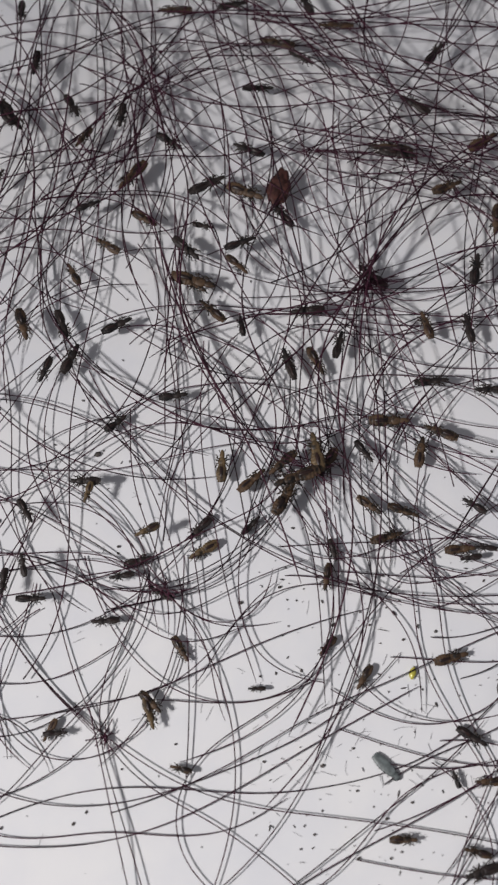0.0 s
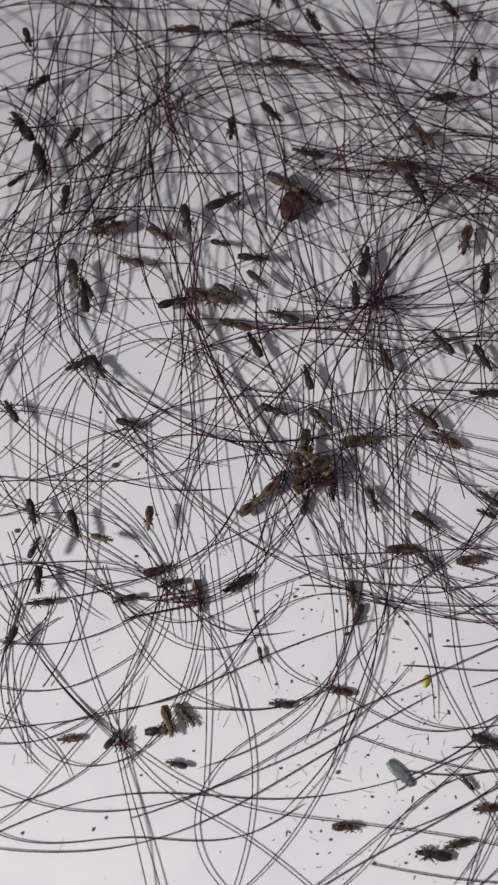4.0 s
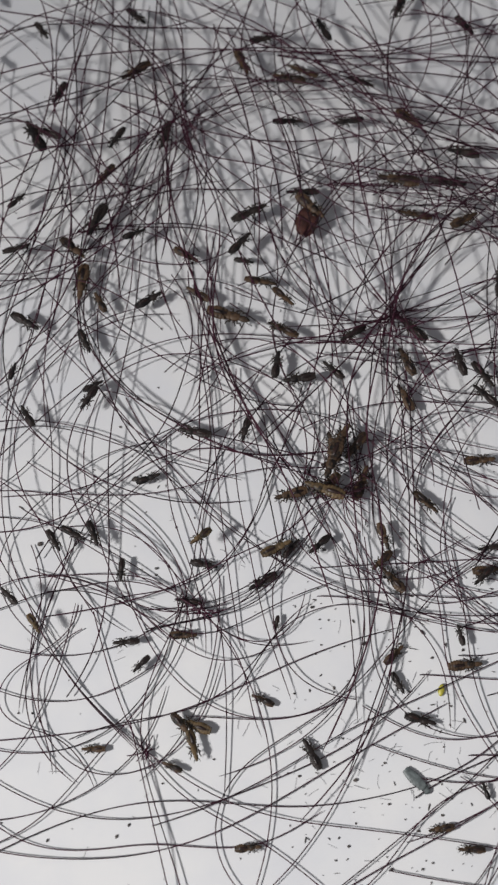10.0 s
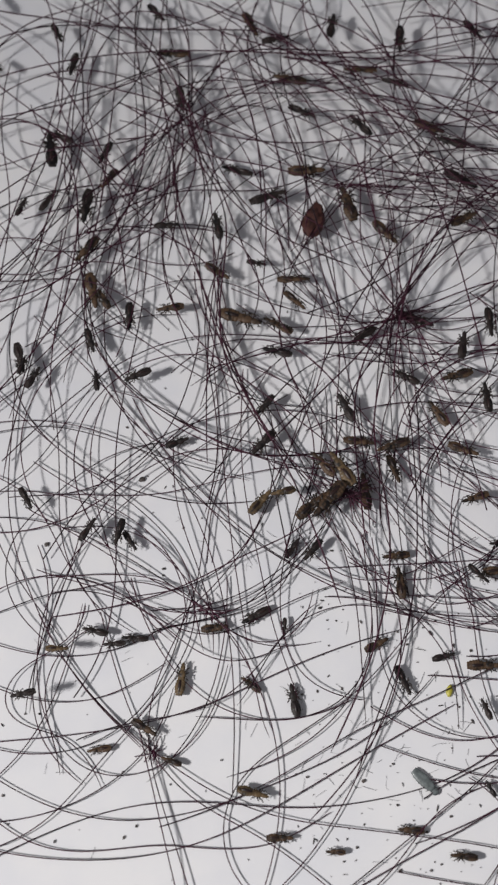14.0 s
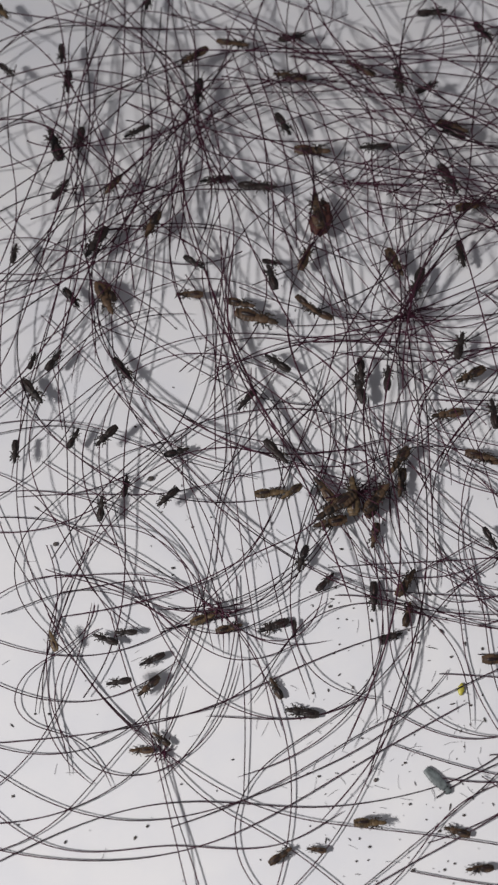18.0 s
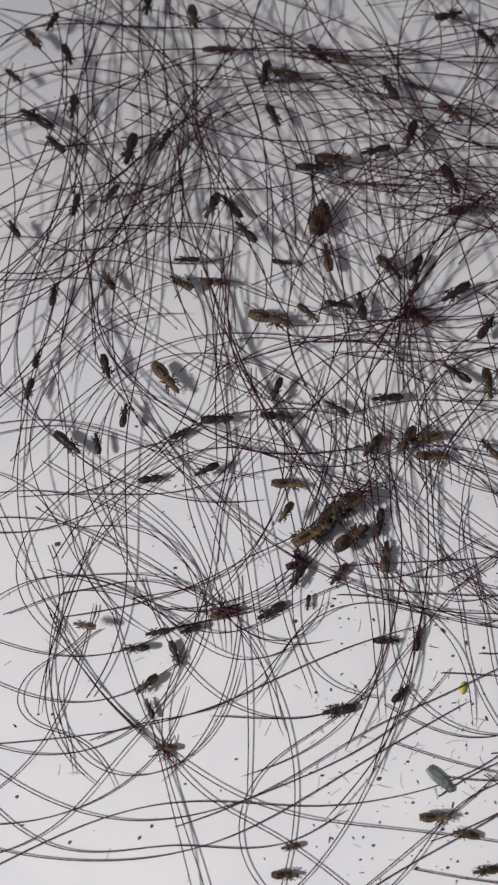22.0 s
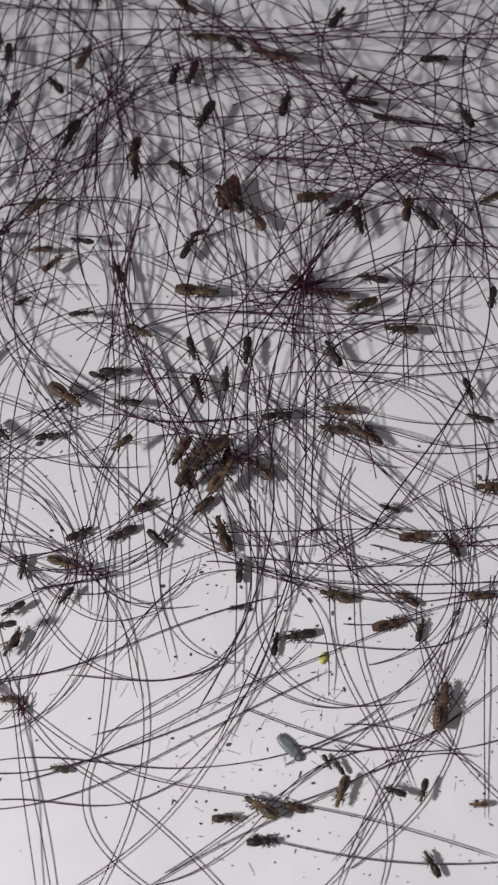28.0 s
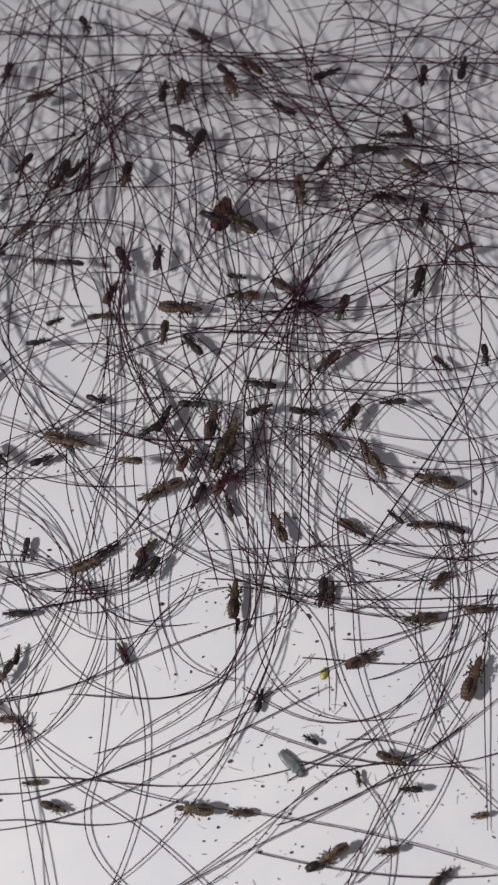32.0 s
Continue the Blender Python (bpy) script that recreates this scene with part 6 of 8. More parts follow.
    crawl(29, (0, 8.55, 4.83, 75), (1, 8.57, 7.23, 71), (6, 9.24, 10.14, 125), (9, 9.24, 7.80, 202), (10, 7.72, 7.86, 213), (11, 8.08, 8.45, 174), (12, 8.23, 8.41, 197), (13, 8.41, 8.49, 202), (16, 6.66, 4.74, 263), (17.5, 6.84, 4.15, 277), (19, 7.57, 7.91, 258), (20, 6.33, 9.68, 294), (21, 6.34, 8.49, 276), (22, 5.78, 10.05, 348), (23, 5.56, 7.34, 348), (25, 8.65, 4.17, 296), (28, 8.93, -0.76, 372), (29, 8.50, -0.66, 372), (32, 11.05, 0.80, 349))
    crawl(30, (0, 9.46, -17.04, 238), (1, 8.91, -17.26, 154), (2, 7.83, -17.31, 180), (3, 6.58, -17.89, 190), (6, 9.24, -15.83, 106), (7.5, 10.01, -16.99, 155), (9, 10.10, -15.48, 82), (12, 7.98, -13.97, 10), (16, 8.25, -13.36, 58), (19, 9.69, -11.67, 77), (20, 9.53, -11.91, 77), (21, 9.75, -12.99, 72), (22, 9.80, -13.60, 76), (24, 10.14, -11.14, 148), (28, 17.42, -12.88, 150), (29, 17.48, -12.69, 197), (30, 17.87, -12.05, 217), (31, 18.78, -11.13, 226), (32, 19.49, -10.78, 226))
    crawl(31, (0, 9.97, -2.72, -54), (1, 10.29, -2.71, -64), (2, 10.26, -3.19, -74), (3, 7.30, -4.02, -87), (6, 6.89, -5.29, -120), (7.5, 5.34, -6.87, -154), (9, 4.64, -7.55, -159), (10, 5.01, -7.50, -139), (11, 4.06, -6.87, -120), (13, 4.32, -7.55, -129), (16, 3.24, -7.98, -130), (17.5, 2.91, -8.11, -115), (19, 2.59, -9.56, -106), (21, 2.35, -9.99, -120), (25, 2.13, -8.73, -123), (28, 1.72, -9.55, -39), (29, 1.60, -9.43, -20), (30, 0.95, -9.73, -87), (31, 1.55, -10.26, -115), (32, 1.50, -10.37, -115))
    crawl(32, (0, 11.22, -8.33, 16), (1, 11.33, -8.29, 16), (2, 11.48, -8.63, 10), (3, 12.05, -8.10, -10), (6, 9.84, -9.55, 50), (9, 9.66, -9.70, 134), (16, 9.67, -10.17, 72), (17.5, 9.68, -10.65, 58), (19, 8.27, -8.15, 54), (20, 8.13, -8.20, 116), (21, 8.22, -8.39, 77), (22, 8.08, -8.26, 82), (23, 8.18, -9.05, 96), (24, 9.70, -10.43, 148), (25, 10.65, -11.20, 164), (28, 13.08, -12.86, 166), (29, 14.52, -13.34, 176), (30, 15.06, -13.07, 160), (31, 16.81, -13.41, 181), (32, 18.35, -13.24, 186))
    crawl(33, (0, 14.54, 2.12, 6), (1, 15.81, 2.16, -17), (6, 17.61, 6.36, -81), (7.5, 17.59, 5.91, -86), (9, 16.43, 4.70, -23), (11, 16.60, 4.59, -103), (12, 16.48, 5.74, -116), (13, 17.18, 7.79, -97), (16, 15.24, 10.07, -82), (17.5, 14.70, 13.31, -73), (19, 14.22, 14.87, -120), (21, 11.35, 12.85, -98), (22, 11.34, 13.04, -115), (23, 12.12, 13.79, -137), (24, 12.31, 13.95, -115), (25, 12.48, 14.51, -118), (28, 12.70, 15.81, -145), (29, 13.99, 17.49, -156), (31, 19.47, 17.15, -100), (32, 19.45, 17.03, -100))
    crawl(34, (0, 17.22, 6.08, 99), (1, 17.30, 6.36, 104), (2, 14.82, 5.94, 91), (3, 14.86, 6.15, 104), (6, 14.69, 6.11, 157), (7.5, 14.89, 6.11, 104), (9, 14.96, 5.78, 90), (10, 15.00, 5.61, 104), (11, 14.85, 4.37, 114), (12, 15.02, 7.05, 95), (20, 13.80, 6.71, 59), (21, 15.81, 8.69, 41), (23, 16.21, 7.74, 80), (25, 18.50, 9.20, 104), (28, 15.16, 9.90, 168), (29, 13.64, 9.84, 180), (30, 12.88, 8.62, 174), (31, 12.00, 8.40, 180), (32, 11.14, 9.30, 162))
    crawl(35, (0, 19.24, 20.91, 34), (2, 19.76, 22.58, 44), (3, 17.32, 22.29, -40), (7.5, 10.72, 27.78, -58), (9, 11.29, 27.51, -25), (11, 13.51, 24.75, -48), (16, 13.72, 25.70, -13), (17.5, 14.49, 24.97, -19), (19, 15.24, 25.70, -25), (21, 13.60, 25.26, -25), (22, 15.00, 26.56, -49), (23, 13.15, 25.86, -12), (24, 10.71, 26.31, -54), (25, 8.32, 28.27, -57), (28, 8.11, 29.79, -8), (29, 7.39, 29.86, -1), (30, 5.66, 28.26, -56), (31, 5.79, 29.23, -64), (32, 4.97, 29.19, -65))
    crawl(36, (0, -15.09, 23.57, 123), (1, -15.16, 23.67, 123), (2, -14.87, 23.91, 119), (3, -14.63, 23.17, 119), (6, -15.85, 24.69, 132), (7.5, -15.66, 24.39, 123), (9, -15.91, 24.83, 110), (10, -15.52, 24.46, 118), (11, -14.53, 23.44, 110), (12, -14.82, 23.47, 82), (13, -14.73, 23.10, 102), (16, -14.76, 23.67, 90), (17.5, -14.85, 23.63, 106), (19, -15.07, 24.09, 113), (20, -14.99, 24.24, 118), (21, -15.26, 24.32, 114), (22, -16.31, 25.98, 145), (23, -16.90, 26.66, 212), (24, -16.24, 26.28, 130), (32, -16.86, 27.01, 130))
    crawl(37, (0, -10.15, 24.01, -62), (1, -10.38, 23.29, -70), (2, -10.22, 21.75, -91), (9, -15.36, 25.73, -175), (10, -14.59, 24.82, -204), (11, -13.98, 24.32, -214), (12, -14.29, 24.62, -214), (13, -14.07, 24.35, -209), (16, -14.45, 25.10, -168), (17.5, -13.13, 24.27, -95), (21, -13.34, 25.75, -112), (22, -13.63, 27.16, -95), (23, -13.41, 28.57, -95), (24, -12.87, 27.19, -80), (25, -13.09, 27.29, -102), (28, -12.57, 25.73, -108), (29, -10.36, 24.12, -99), (30, -10.51, 22.16, -119), (32, -10.63, 21.95, -119))
    crawl(38, (0, -6.56, 23.16, 264), (1, -7.30, 23.04, 256), (3, -10.05, 18.10, 256), (6, -13.02, 17.02, 317), (7.5, -13.46, 16.60, 360), (9, -16.27, 13.74, 428), (10, -16.10, 14.58, 378), (11, -15.97, 14.83, 428), (12, -15.16, 16.53, 428), (13, -14.75, 18.38, 418), (16, -14.49, 19.13, 428), (17.5, -14.33, 19.86, 428), (19, -14.18, 19.32, 396), (20, -13.84, 20.57, 432), (21, -13.58, 22.36, 445), (22, -14.80, 23.72, 495), (23, -14.05, 22.98, 486), (24, -13.36, 21.67, 457), (32, -13.48, 22.62, 457))
    crawl(39, (0, -5.96, -0.73, 39), (1, -4.66, 0.21, 6), (2, -3.13, 0.05, -5), (3, -5.65, 1.18, -16), (6, -6.91, -2.94, 27), (7.5, -8.91, -2.11, 88), (9, -7.01, -3.02, 22), (16, -4.70, 0.51, 22), (17.5, -5.04, 0.11, 16), (19, -6.32, -3.38, 21), (20, -7.20, -2.77, -11), (21, -7.12, -2.99, 11), (22, -7.09, -2.90, 11), (24, -6.98, -2.95, 16), (28, -6.38, -2.34, 12), (29, -5.46, -2.47, 68), (30, -5.22, -2.10, 92), (31, -6.61, -2.69, 23), (32, -6.50, -2.65, 23))
    crawl(40, (0, -3.61, -8.34, 207), (1, -3.72, -8.40, 207), (2, -5.05, -9.62, 222), (6, -4.21, -4.27, 290), (7.5, -4.61, -6.19, 267), (9, -3.83, -8.07, 252), (10, -2.60, -7.25, 217), (11, -1.75, -6.83, 196), (12, 0.00, -5.48, 196), (13, 1.78, -4.62, 191), (16, 2.39, -3.67, 201), (17.5, 2.24, -3.42, 201), (19, 1.89, -6.87, 259), (25, 1.01, -3.91, 212), (28, -1.10, -3.29, 220), (29, -0.61, -3.34, 192), (30, -0.16, -2.98, 192), (31, -0.43, -3.36, 192), (32, -0.37, -3.14, 175))
    crawl(41, (0, -2.26, 1.05, 9), (2, -2.02, 1.09, 9), (3, 0.71, 1.32, 0), (6, 4.76, -0.03, -53), (7.5, 4.00, 2.02, -43), (9, 0.25, 1.11, -76), (10, 0.27, 0.56, -104), (11, 2.32, 2.70, -137), (12, 2.08, 2.30, -127), (19, -0.90, 2.61, -127), (21, 0.93, 2.60, -100), (22, 1.28, 3.43, -109), (23, 1.59, 4.93, -44), (24, 0.86, 5.11, -54), (25, -1.25, 4.39, -71), (29, 3.68, 4.06, -73), (30, 1.99, 2.29, -5), (31, 4.25, 1.67, 34), (32, 3.40, 1.44, 0))
    crawl(42, (0, -1.28, -22.33, 166), (1, -1.53, -22.25, 170), (2, -2.20, -22.09, 175), (3, -2.32, -21.88, 170), (6, -3.56, -21.54, 166), (7.5, -3.77, -21.43, 170), (9, -3.91, -21.14, 161), (10, -4.11, -21.37, 156), (11, -3.98, -21.21, 156), (12, -4.36, -21.14, 166), (13, -4.42, -21.12, 161), (16, -5.45, -20.42, 160), (19, -5.98, -19.51, 141), (20, -5.94, -19.40, 141), (21, -6.73, -18.45, 81), (22, -6.86, -17.88, 111), (23, -6.62, -17.59, 61), (24, -6.64, -16.89, 86), (32, -6.58, -15.94, 86))
    crawl(43, (0, -0.40, -7.70, 227), (1, -1.02, -7.90, 206), (2, 0.48, -10.44, 211), (3, 1.12, -10.70, 211), (6, 0.01, -10.84, 216), (7.5, -0.44, -11.07, 216), (9, 0.29, -10.23, 206), (10, 1.36, -9.81, 211), (13, 0.68, -11.26, 211), (16, 0.29, -12.85, 200), (19, 1.12, -12.55, 200), (20, 0.99, -11.88, 210), (23, 0.18, -11.76, 210), (25, -0.94, -8.77, 212), (28, -0.78, -9.05, 208), (29, -0.40, -8.31, 225), (31, 0.48, -10.02, 213), (32, 0.52, -10.08, 245))
    crawl(44, (0, 2.83, -4.67, 42), (3, 3.10, -4.43, 42), (6, 3.62, -3.53, 118), (7.5, 3.19, -3.68, 180), (9, 1.93, -4.64, 217), (10, 3.24, -3.99, 196), (11, 4.87, -3.54, 185), (12, 5.38, -3.72, 250), (13, 5.51, -3.84, 226), (16, 5.00, -4.48, 259), (17.5, 5.00, -5.21, 175), (19, 3.38, -7.29, 249), (22, 3.08, -6.92, 185), (23, 2.97, -7.23, 235), (24, 3.00, -6.30, 245), (25, 3.37, -5.48, 242), (28, 2.69, -3.39, 246), (30, 3.11, -3.10, 214), (31, 2.15, -4.52, 203), (32, 2.04, -4.57, 203))
    crawl(45, (0, 3.27, 25.58, 0), (2, 3.51, 25.58, 0), (3, 4.97, 24.69, -66), (6, -1.22, 26.50, 7), (7.5, 0.27, 26.89, 13), (9, 2.29, 26.43, -12), (10, 3.44, 25.75, -0), (11, 4.24, 26.70, 6), (12, 4.20, 27.76, -25), (13, 4.24, 27.34, -25), (19, 1.81, 25.43, -66), (22, 1.51, 26.27, -66), (23, 0.78, 27.70, -66), (24, 0.03, 27.38, 0), (25, -1.86, 27.72, 13), (28, -0.10, 28.23, 78), (30, 0.07, 29.22, 86), (31, -0.21, 29.35, 154), (32, -0.33, 29.01, 86))
    crawl(46, (0, 4.73, -3.64, 222), (1, 4.66, -3.82, 222), (2, 5.71, -1.94, 260), (3, 5.14, -1.59, 251), (6, 6.23, -1.26, 297), (7.5, 6.98, 0.16, 297), (9, 7.41, 0.07, 317), (10, 7.60, -0.70, 233), (11, 8.28, -1.05, 212), (12, 9.86, 1.38, 186), (13, 9.75, 0.08, 191), (21, 9.25, -1.98, 248), (22, 9.85, -0.40, 239), (23, 9.84, 0.83, 201), (25, 13.66, 5.48, 191), (28, 14.41, 7.78, 204), (29, 15.02, 7.90, 186), (31, 13.57, 9.14, 253), (32, 13.54, 9.03, 253))
    crawl(47, (0, 5.32, 3.15, 107), (2, 5.25, 3.38, 107), (6, 6.15, 3.73, 98), (9, 6.47, 6.90, 174), (10, 6.27, 4.99, 136), (11, 7.52, 3.96, 136), (12, 9.62, 4.44, 158), (13, 10.94, 4.51, 157), (19, 8.72, 4.15, 78), (20, 8.90, 3.03, 82), (21, 6.80, 1.52, 158), (22, 5.25, 2.04, 146), (23, 4.60, 2.75, 79), (24, 4.65, 3.34, 61), (25, 4.66, 4.59, 72), (28, 5.39, 1.94, 89), (29, 6.43, -0.48, 84), (30, 7.11, 0.36, 84), (32, 8.01, 1.00, 23))
    crawl(48, (0, 7.06, 3.75, -64), (2, 7.10, 1.48, -64), (6, 5.72, 0.33, -22), (9, 6.30, -0.18, 32), (10, 6.13, -0.54, 107), (11, 6.47, 0.34, 107), (13, 7.53, 0.24, 23), (16, 6.96, -2.06, -22), (19, 6.05, -4.56, 50), (20, 6.28, -4.42, 60), (21, 5.44, -4.62, 50), (22, 5.36, -4.86, 60), (24, 5.49, -3.95, 78), (25, 7.03, -3.49, 137), (28, 7.97, -4.50, 139), (29, 8.48, -5.40, 111), (30, 8.84, -5.86, 106), (31, 9.49, -7.42, 115), (32, 9.44, -7.32, 115))
    crawl(49, (0, 12.29, -6.71, -21), (1, 12.24, -7.09, 59), (2, 12.61, -6.85, -22), (6, 13.75, -6.60, -38), (7.5, 14.82, -6.82, -38), (9, 12.09, -4.61, -54), (10, 12.11, -4.58, -44), (11, 11.38, -3.33, -64), (12, 10.12, -1.89, -64), (19, 9.08, -3.38, -103), (20, 7.55, -1.40, -84), (21, 7.28, -1.00, -102), (22, 7.62, -0.63, -130), (23, 7.92, -0.24, -149), (25, 11.37, -0.46, -191), (28, 12.67, -1.56, -190), (30, 12.50, -5.80, -190), (32, 12.38, -1.13, -223))
    crawl(50, (0, 14.87, -1.47, 158), (1, 14.54, -0.65, 158), (2, 14.74, -1.12, 158), (3, 13.53, -0.12, 153), (6, 12.87, 1.04, 101), (7.5, 11.05, 2.69, 115), (9, 12.21, 4.95, 115), (10, 11.33, 5.66, 115), (11, 12.24, 5.71, 152), (16, 14.35, 4.06, 201), (19, 14.74, 4.59, 221), (22, 15.73, 3.81, 274), (23, 15.26, 6.67, 260), (24, 15.38, 6.80, 273), (25, 16.71, 8.35, 258), (28, 17.10, 5.88, 175), (29, 16.74, 5.52, 180), (32, 14.06, 0.39, 243))
    crawl(51, (0, 15.59, -20.50, -31), (1, 15.70, -20.56, -31), (2, 15.66, -20.99, -41), (6, 16.02, -19.75, 5), (7.5, 14.61, -20.05, 5), (9, 12.46, -19.35, -15), (10, 10.95, -18.59, -15), (11, 10.23, -18.26, -15), (12, 9.90, -17.44, -52), (13, 9.64, -17.07, -62), (16, 9.02, -13.29, -84), (17.5, 7.60, -11.56, -98), (19, 7.05, -9.46, -73), (21, 7.95, -6.66, -64), (23, 7.46, -5.76, -135), (25, 6.47, -5.72, -109), (28, 5.69, -3.99, -96), (31, 3.10, -5.37, -152), (32, 4.08, -5.15, -115))
    crawl(52, (0, 16.35, -23.01, 180), (1, 15.87, -22.93, 199), (2, 16.16, -23.21, 217), (3, 15.83, -23.61, 199), (7.5, 14.37, -25.85, 171), (9, 13.32, -24.27, 185), (10, 11.82, -24.91, 189), (11, 11.69, -25.06, 160), (12, 10.84, -25.23, 175), (13, 8.73, -24.89, 177), (16, 11.72, -25.08, 170), (21, 10.94, -24.99, 160), (22, 11.79, -25.32, 170), (23, 12.50, -25.61, 150), (24, 12.67, -26.49, 150), (25, 12.57, -26.49, 119), (28, 10.91, -25.55, 168), (32, 7.62, -25.07, 181))
    crawl(53, (0, 18.38, 1.57, 180), (2, 17.56, 1.77, 180), (3, 17.28, 2.40, 180), (6, 18.05, 2.13, 175), (7.5, 16.93, 2.11, 180), (9, 15.14, 2.62, 157), (10, 16.57, 3.09, 135), (12, 15.56, 3.63, 90), (13, 16.20, 3.69, 99), (16, 16.02, 1.08, 80), (23, 12.31, 5.59, 145), (24, 10.24, 6.19, 95), (25, 11.88, 3.79, 106), (28, 12.55, 4.02, 118), (29, 12.37, 3.25, 186), (30, 11.23, 2.81, 180), (31, 8.81, 2.90, 174), (32, 7.95, 3.01, 169))
    crawl(54, (0, -13.07, 27.88, 266), (2, -13.08, 27.64, 266), (6, -15.66, 27.39, 182), (7.5, -16.08, 27.86, 206), (9, -14.90, 28.35, 217), (10, -13.97, 28.50, 248), (11, -13.56, 29.89, 270), (12, -13.41, 31.05, 270), (13, -13.27, 31.50, 257), (16, -14.41, 30.24, 270), (17.5, -14.27, 29.08, 266), (19, -14.48, 32.05, 289), (20, -14.41, 32.50, 289), (21, -14.42, 31.68, 265), (22, -14.31, 32.16, 289), (23, -14.11, 32.41, 265), (24, -13.99, 30.15, 281), (32, -13.10, 31.13, 262))
    crawl(55, (0, -12.31, 5.96, -73), (1, -11.72, 6.01, -123), (3, -9.96, 9.86, -78), (6, -11.63, 11.74, -82), (7.5, -11.23, 13.57, -11), (9, -11.99, 13.17, -33), (10, -12.03, 14.47, -43), (11, -10.59, 16.66, -100), (12, -10.57, 15.00, -134), (13, -12.27, 13.69, -134), (16, -8.60, 16.51, -105), (17.5, -7.57, 16.26, -114), (20, -6.47, 18.61, -101), (22, -3.15, 18.03, -115), (23, -3.48, 19.66, -180), (24, -5.26, 22.06, -115), (25, -2.51, 21.46, -96), (32, -2.61, 20.63, -96))
    crawl(56, (0, -9.81, 6.30, -69), (1, -10.26, 4.01, -104), (2, -10.57, 4.22, -124), (3, -10.07, 4.10, -157), (6, -8.05, 5.84, -146), (7.5, -5.08, 6.93, -174), (10, -3.13, 0.36, -191), (11, -2.80, 0.41, -202), (12, 0.17, 0.01, -158), (13, 0.90, 0.09, -148), (16, 1.15, -1.76, -82), (24, 1.37, 2.02, -0), (28, 3.53, 1.09, -68), (29, 4.15, -0.47, -60), (30, 4.71, -1.13, -60), (31, 5.37, -1.31, -125), (32, 5.30, -2.16, -115))
    crawl(57, (0, -1.24, 9.48, -33), (1, -1.14, 9.41, -33), (2, -0.48, 10.38, -44), (3, 0.28, 9.84, -39), (6, 0.19, 10.10, -22), (7.5, -2.41, 10.06, -76), (9, 0.21, 10.98, -34), (12, 1.96, 13.40, 0), (16, 4.14, 11.23, 11), (17.5, 3.41, 14.23, 63), (21, 5.86, 11.25, 83), (22, 5.14, 14.05, 96), (23, 5.18, 12.65, 105), (25, 8.05, 12.67, 135), (28, 6.83, 15.13, 118), (29, 6.29, 14.85, 117), (31, 6.78, 10.13, 192), (32, 6.53, 10.19, 180))
    crawl(58, (0, 0.13, 7.38, 137), (1, 0.03, 7.65, 180), (3, 0.30, 7.39, 175), (6, 1.76, 7.63, 147), (9, 2.98, 8.47, 163), (11, 2.76, 7.92, 141), (12, 3.10, 7.96, 146), (13, 2.32, 8.27, 146), (16, 1.90, 9.02, 162), (21, 10.36, 9.86, 134), (23, 11.55, 8.69, 145), (25, 11.90, 9.46, 168), (28, 12.45, 8.69, 169), (29, 11.70, 8.36, 157), (30, 11.95, 5.45, 186), (31, 13.59, 5.15, 180), (32, 12.54, 4.75, 224))
    crawl(59, (0, 3.10, -17.72, 180), (1, 2.86, -17.45, 240), (2, 2.57, -16.81, 290), (3, 2.34, -16.04, 280), (6, 2.38, -13.92, 280), (7.5, 2.23, -13.37, 260), (9, 2.07, -12.82, 260), (10, 2.24, -12.60, 260), (11, 2.20, -12.07, 265), (12, 2.16, -12.19, 250), (13, 2.27, -12.45, 260), (17.5, 2.21, -13.18, 274), (19, 2.38, -11.66, 267), (20, 2.43, -10.98, 270), (30, 7.89, -14.12, 186), (31, 8.10, -14.10, 191), (32, 7.03, -13.93, 263))
    crawl(60, (0, 4.94, 15.10, 125), (9, 6.63, 19.95, 174), (10, 4.42, 19.80, 180), (11, 3.12, 20.85, 180), (12, 0.34, 21.43, 168), (13, -0.46, 22.32, 162), (16, -2.30, 20.49, 174), (17.5, -2.94, 21.02, 190), (22, -1.72, 18.51, 125), (23, -1.21, 18.56, 124), (24, -1.74, 19.51, 73), (25, -2.53, 20.47, 0), (28, -2.47, 19.69, -84), (29, -1.99, 18.82, -98), (30, -1.49, 17.68, -69), (31, -1.25, 16.46, -61), (32, -2.25, 13.41, -61))
    crawl(61, (0, 10.18, -6.36, -37), (1, 10.31, -6.74, -37), (2, 10.83, -6.67, -32), (3, 10.36, -4.98, -53), (6, 8.69, -5.87, -78), (7.5, 8.84, -5.89, -63), (9, 8.51, -6.20, -88), (10, 9.22, -6.93, -73), (11, 10.42, -7.26, -145), (12, 12.47, -6.27, -169), (13, 14.47, -5.22, -159), (16, 14.98, -2.52, -175), (25, 15.63, -0.88, -245), (28, 15.25, -1.95, -232), (30, 19.78, -4.40, -185), (31, 19.38, -7.51, -168), (32, 18.52, -7.17, -179))
    crawl(62, (0, 11.00, 10.00, 135), (2, 9.67, 10.83, 79), (3, 9.55, 12.62, 75), (6, 11.27, 11.50, 96), (9, 13.11, 7.11, 135), (11, 10.67, 9.24, 135), (12, 12.17, 8.40, 61), (13, 12.15, 8.69, -12), (16, 10.65, 9.87, -35), (17.5, 11.34, 11.33, -98), (19, 11.41, 12.49, -119), (20, 12.71, 12.93, -133), (21, 12.42, 10.99, -133), (23, 15.74, 11.19, -158), (24, 15.12, 13.46, -78), (28, 14.13, 14.82, -77), (31, 18.92, 11.23, -104), (32, 18.89, 11.11, -104))
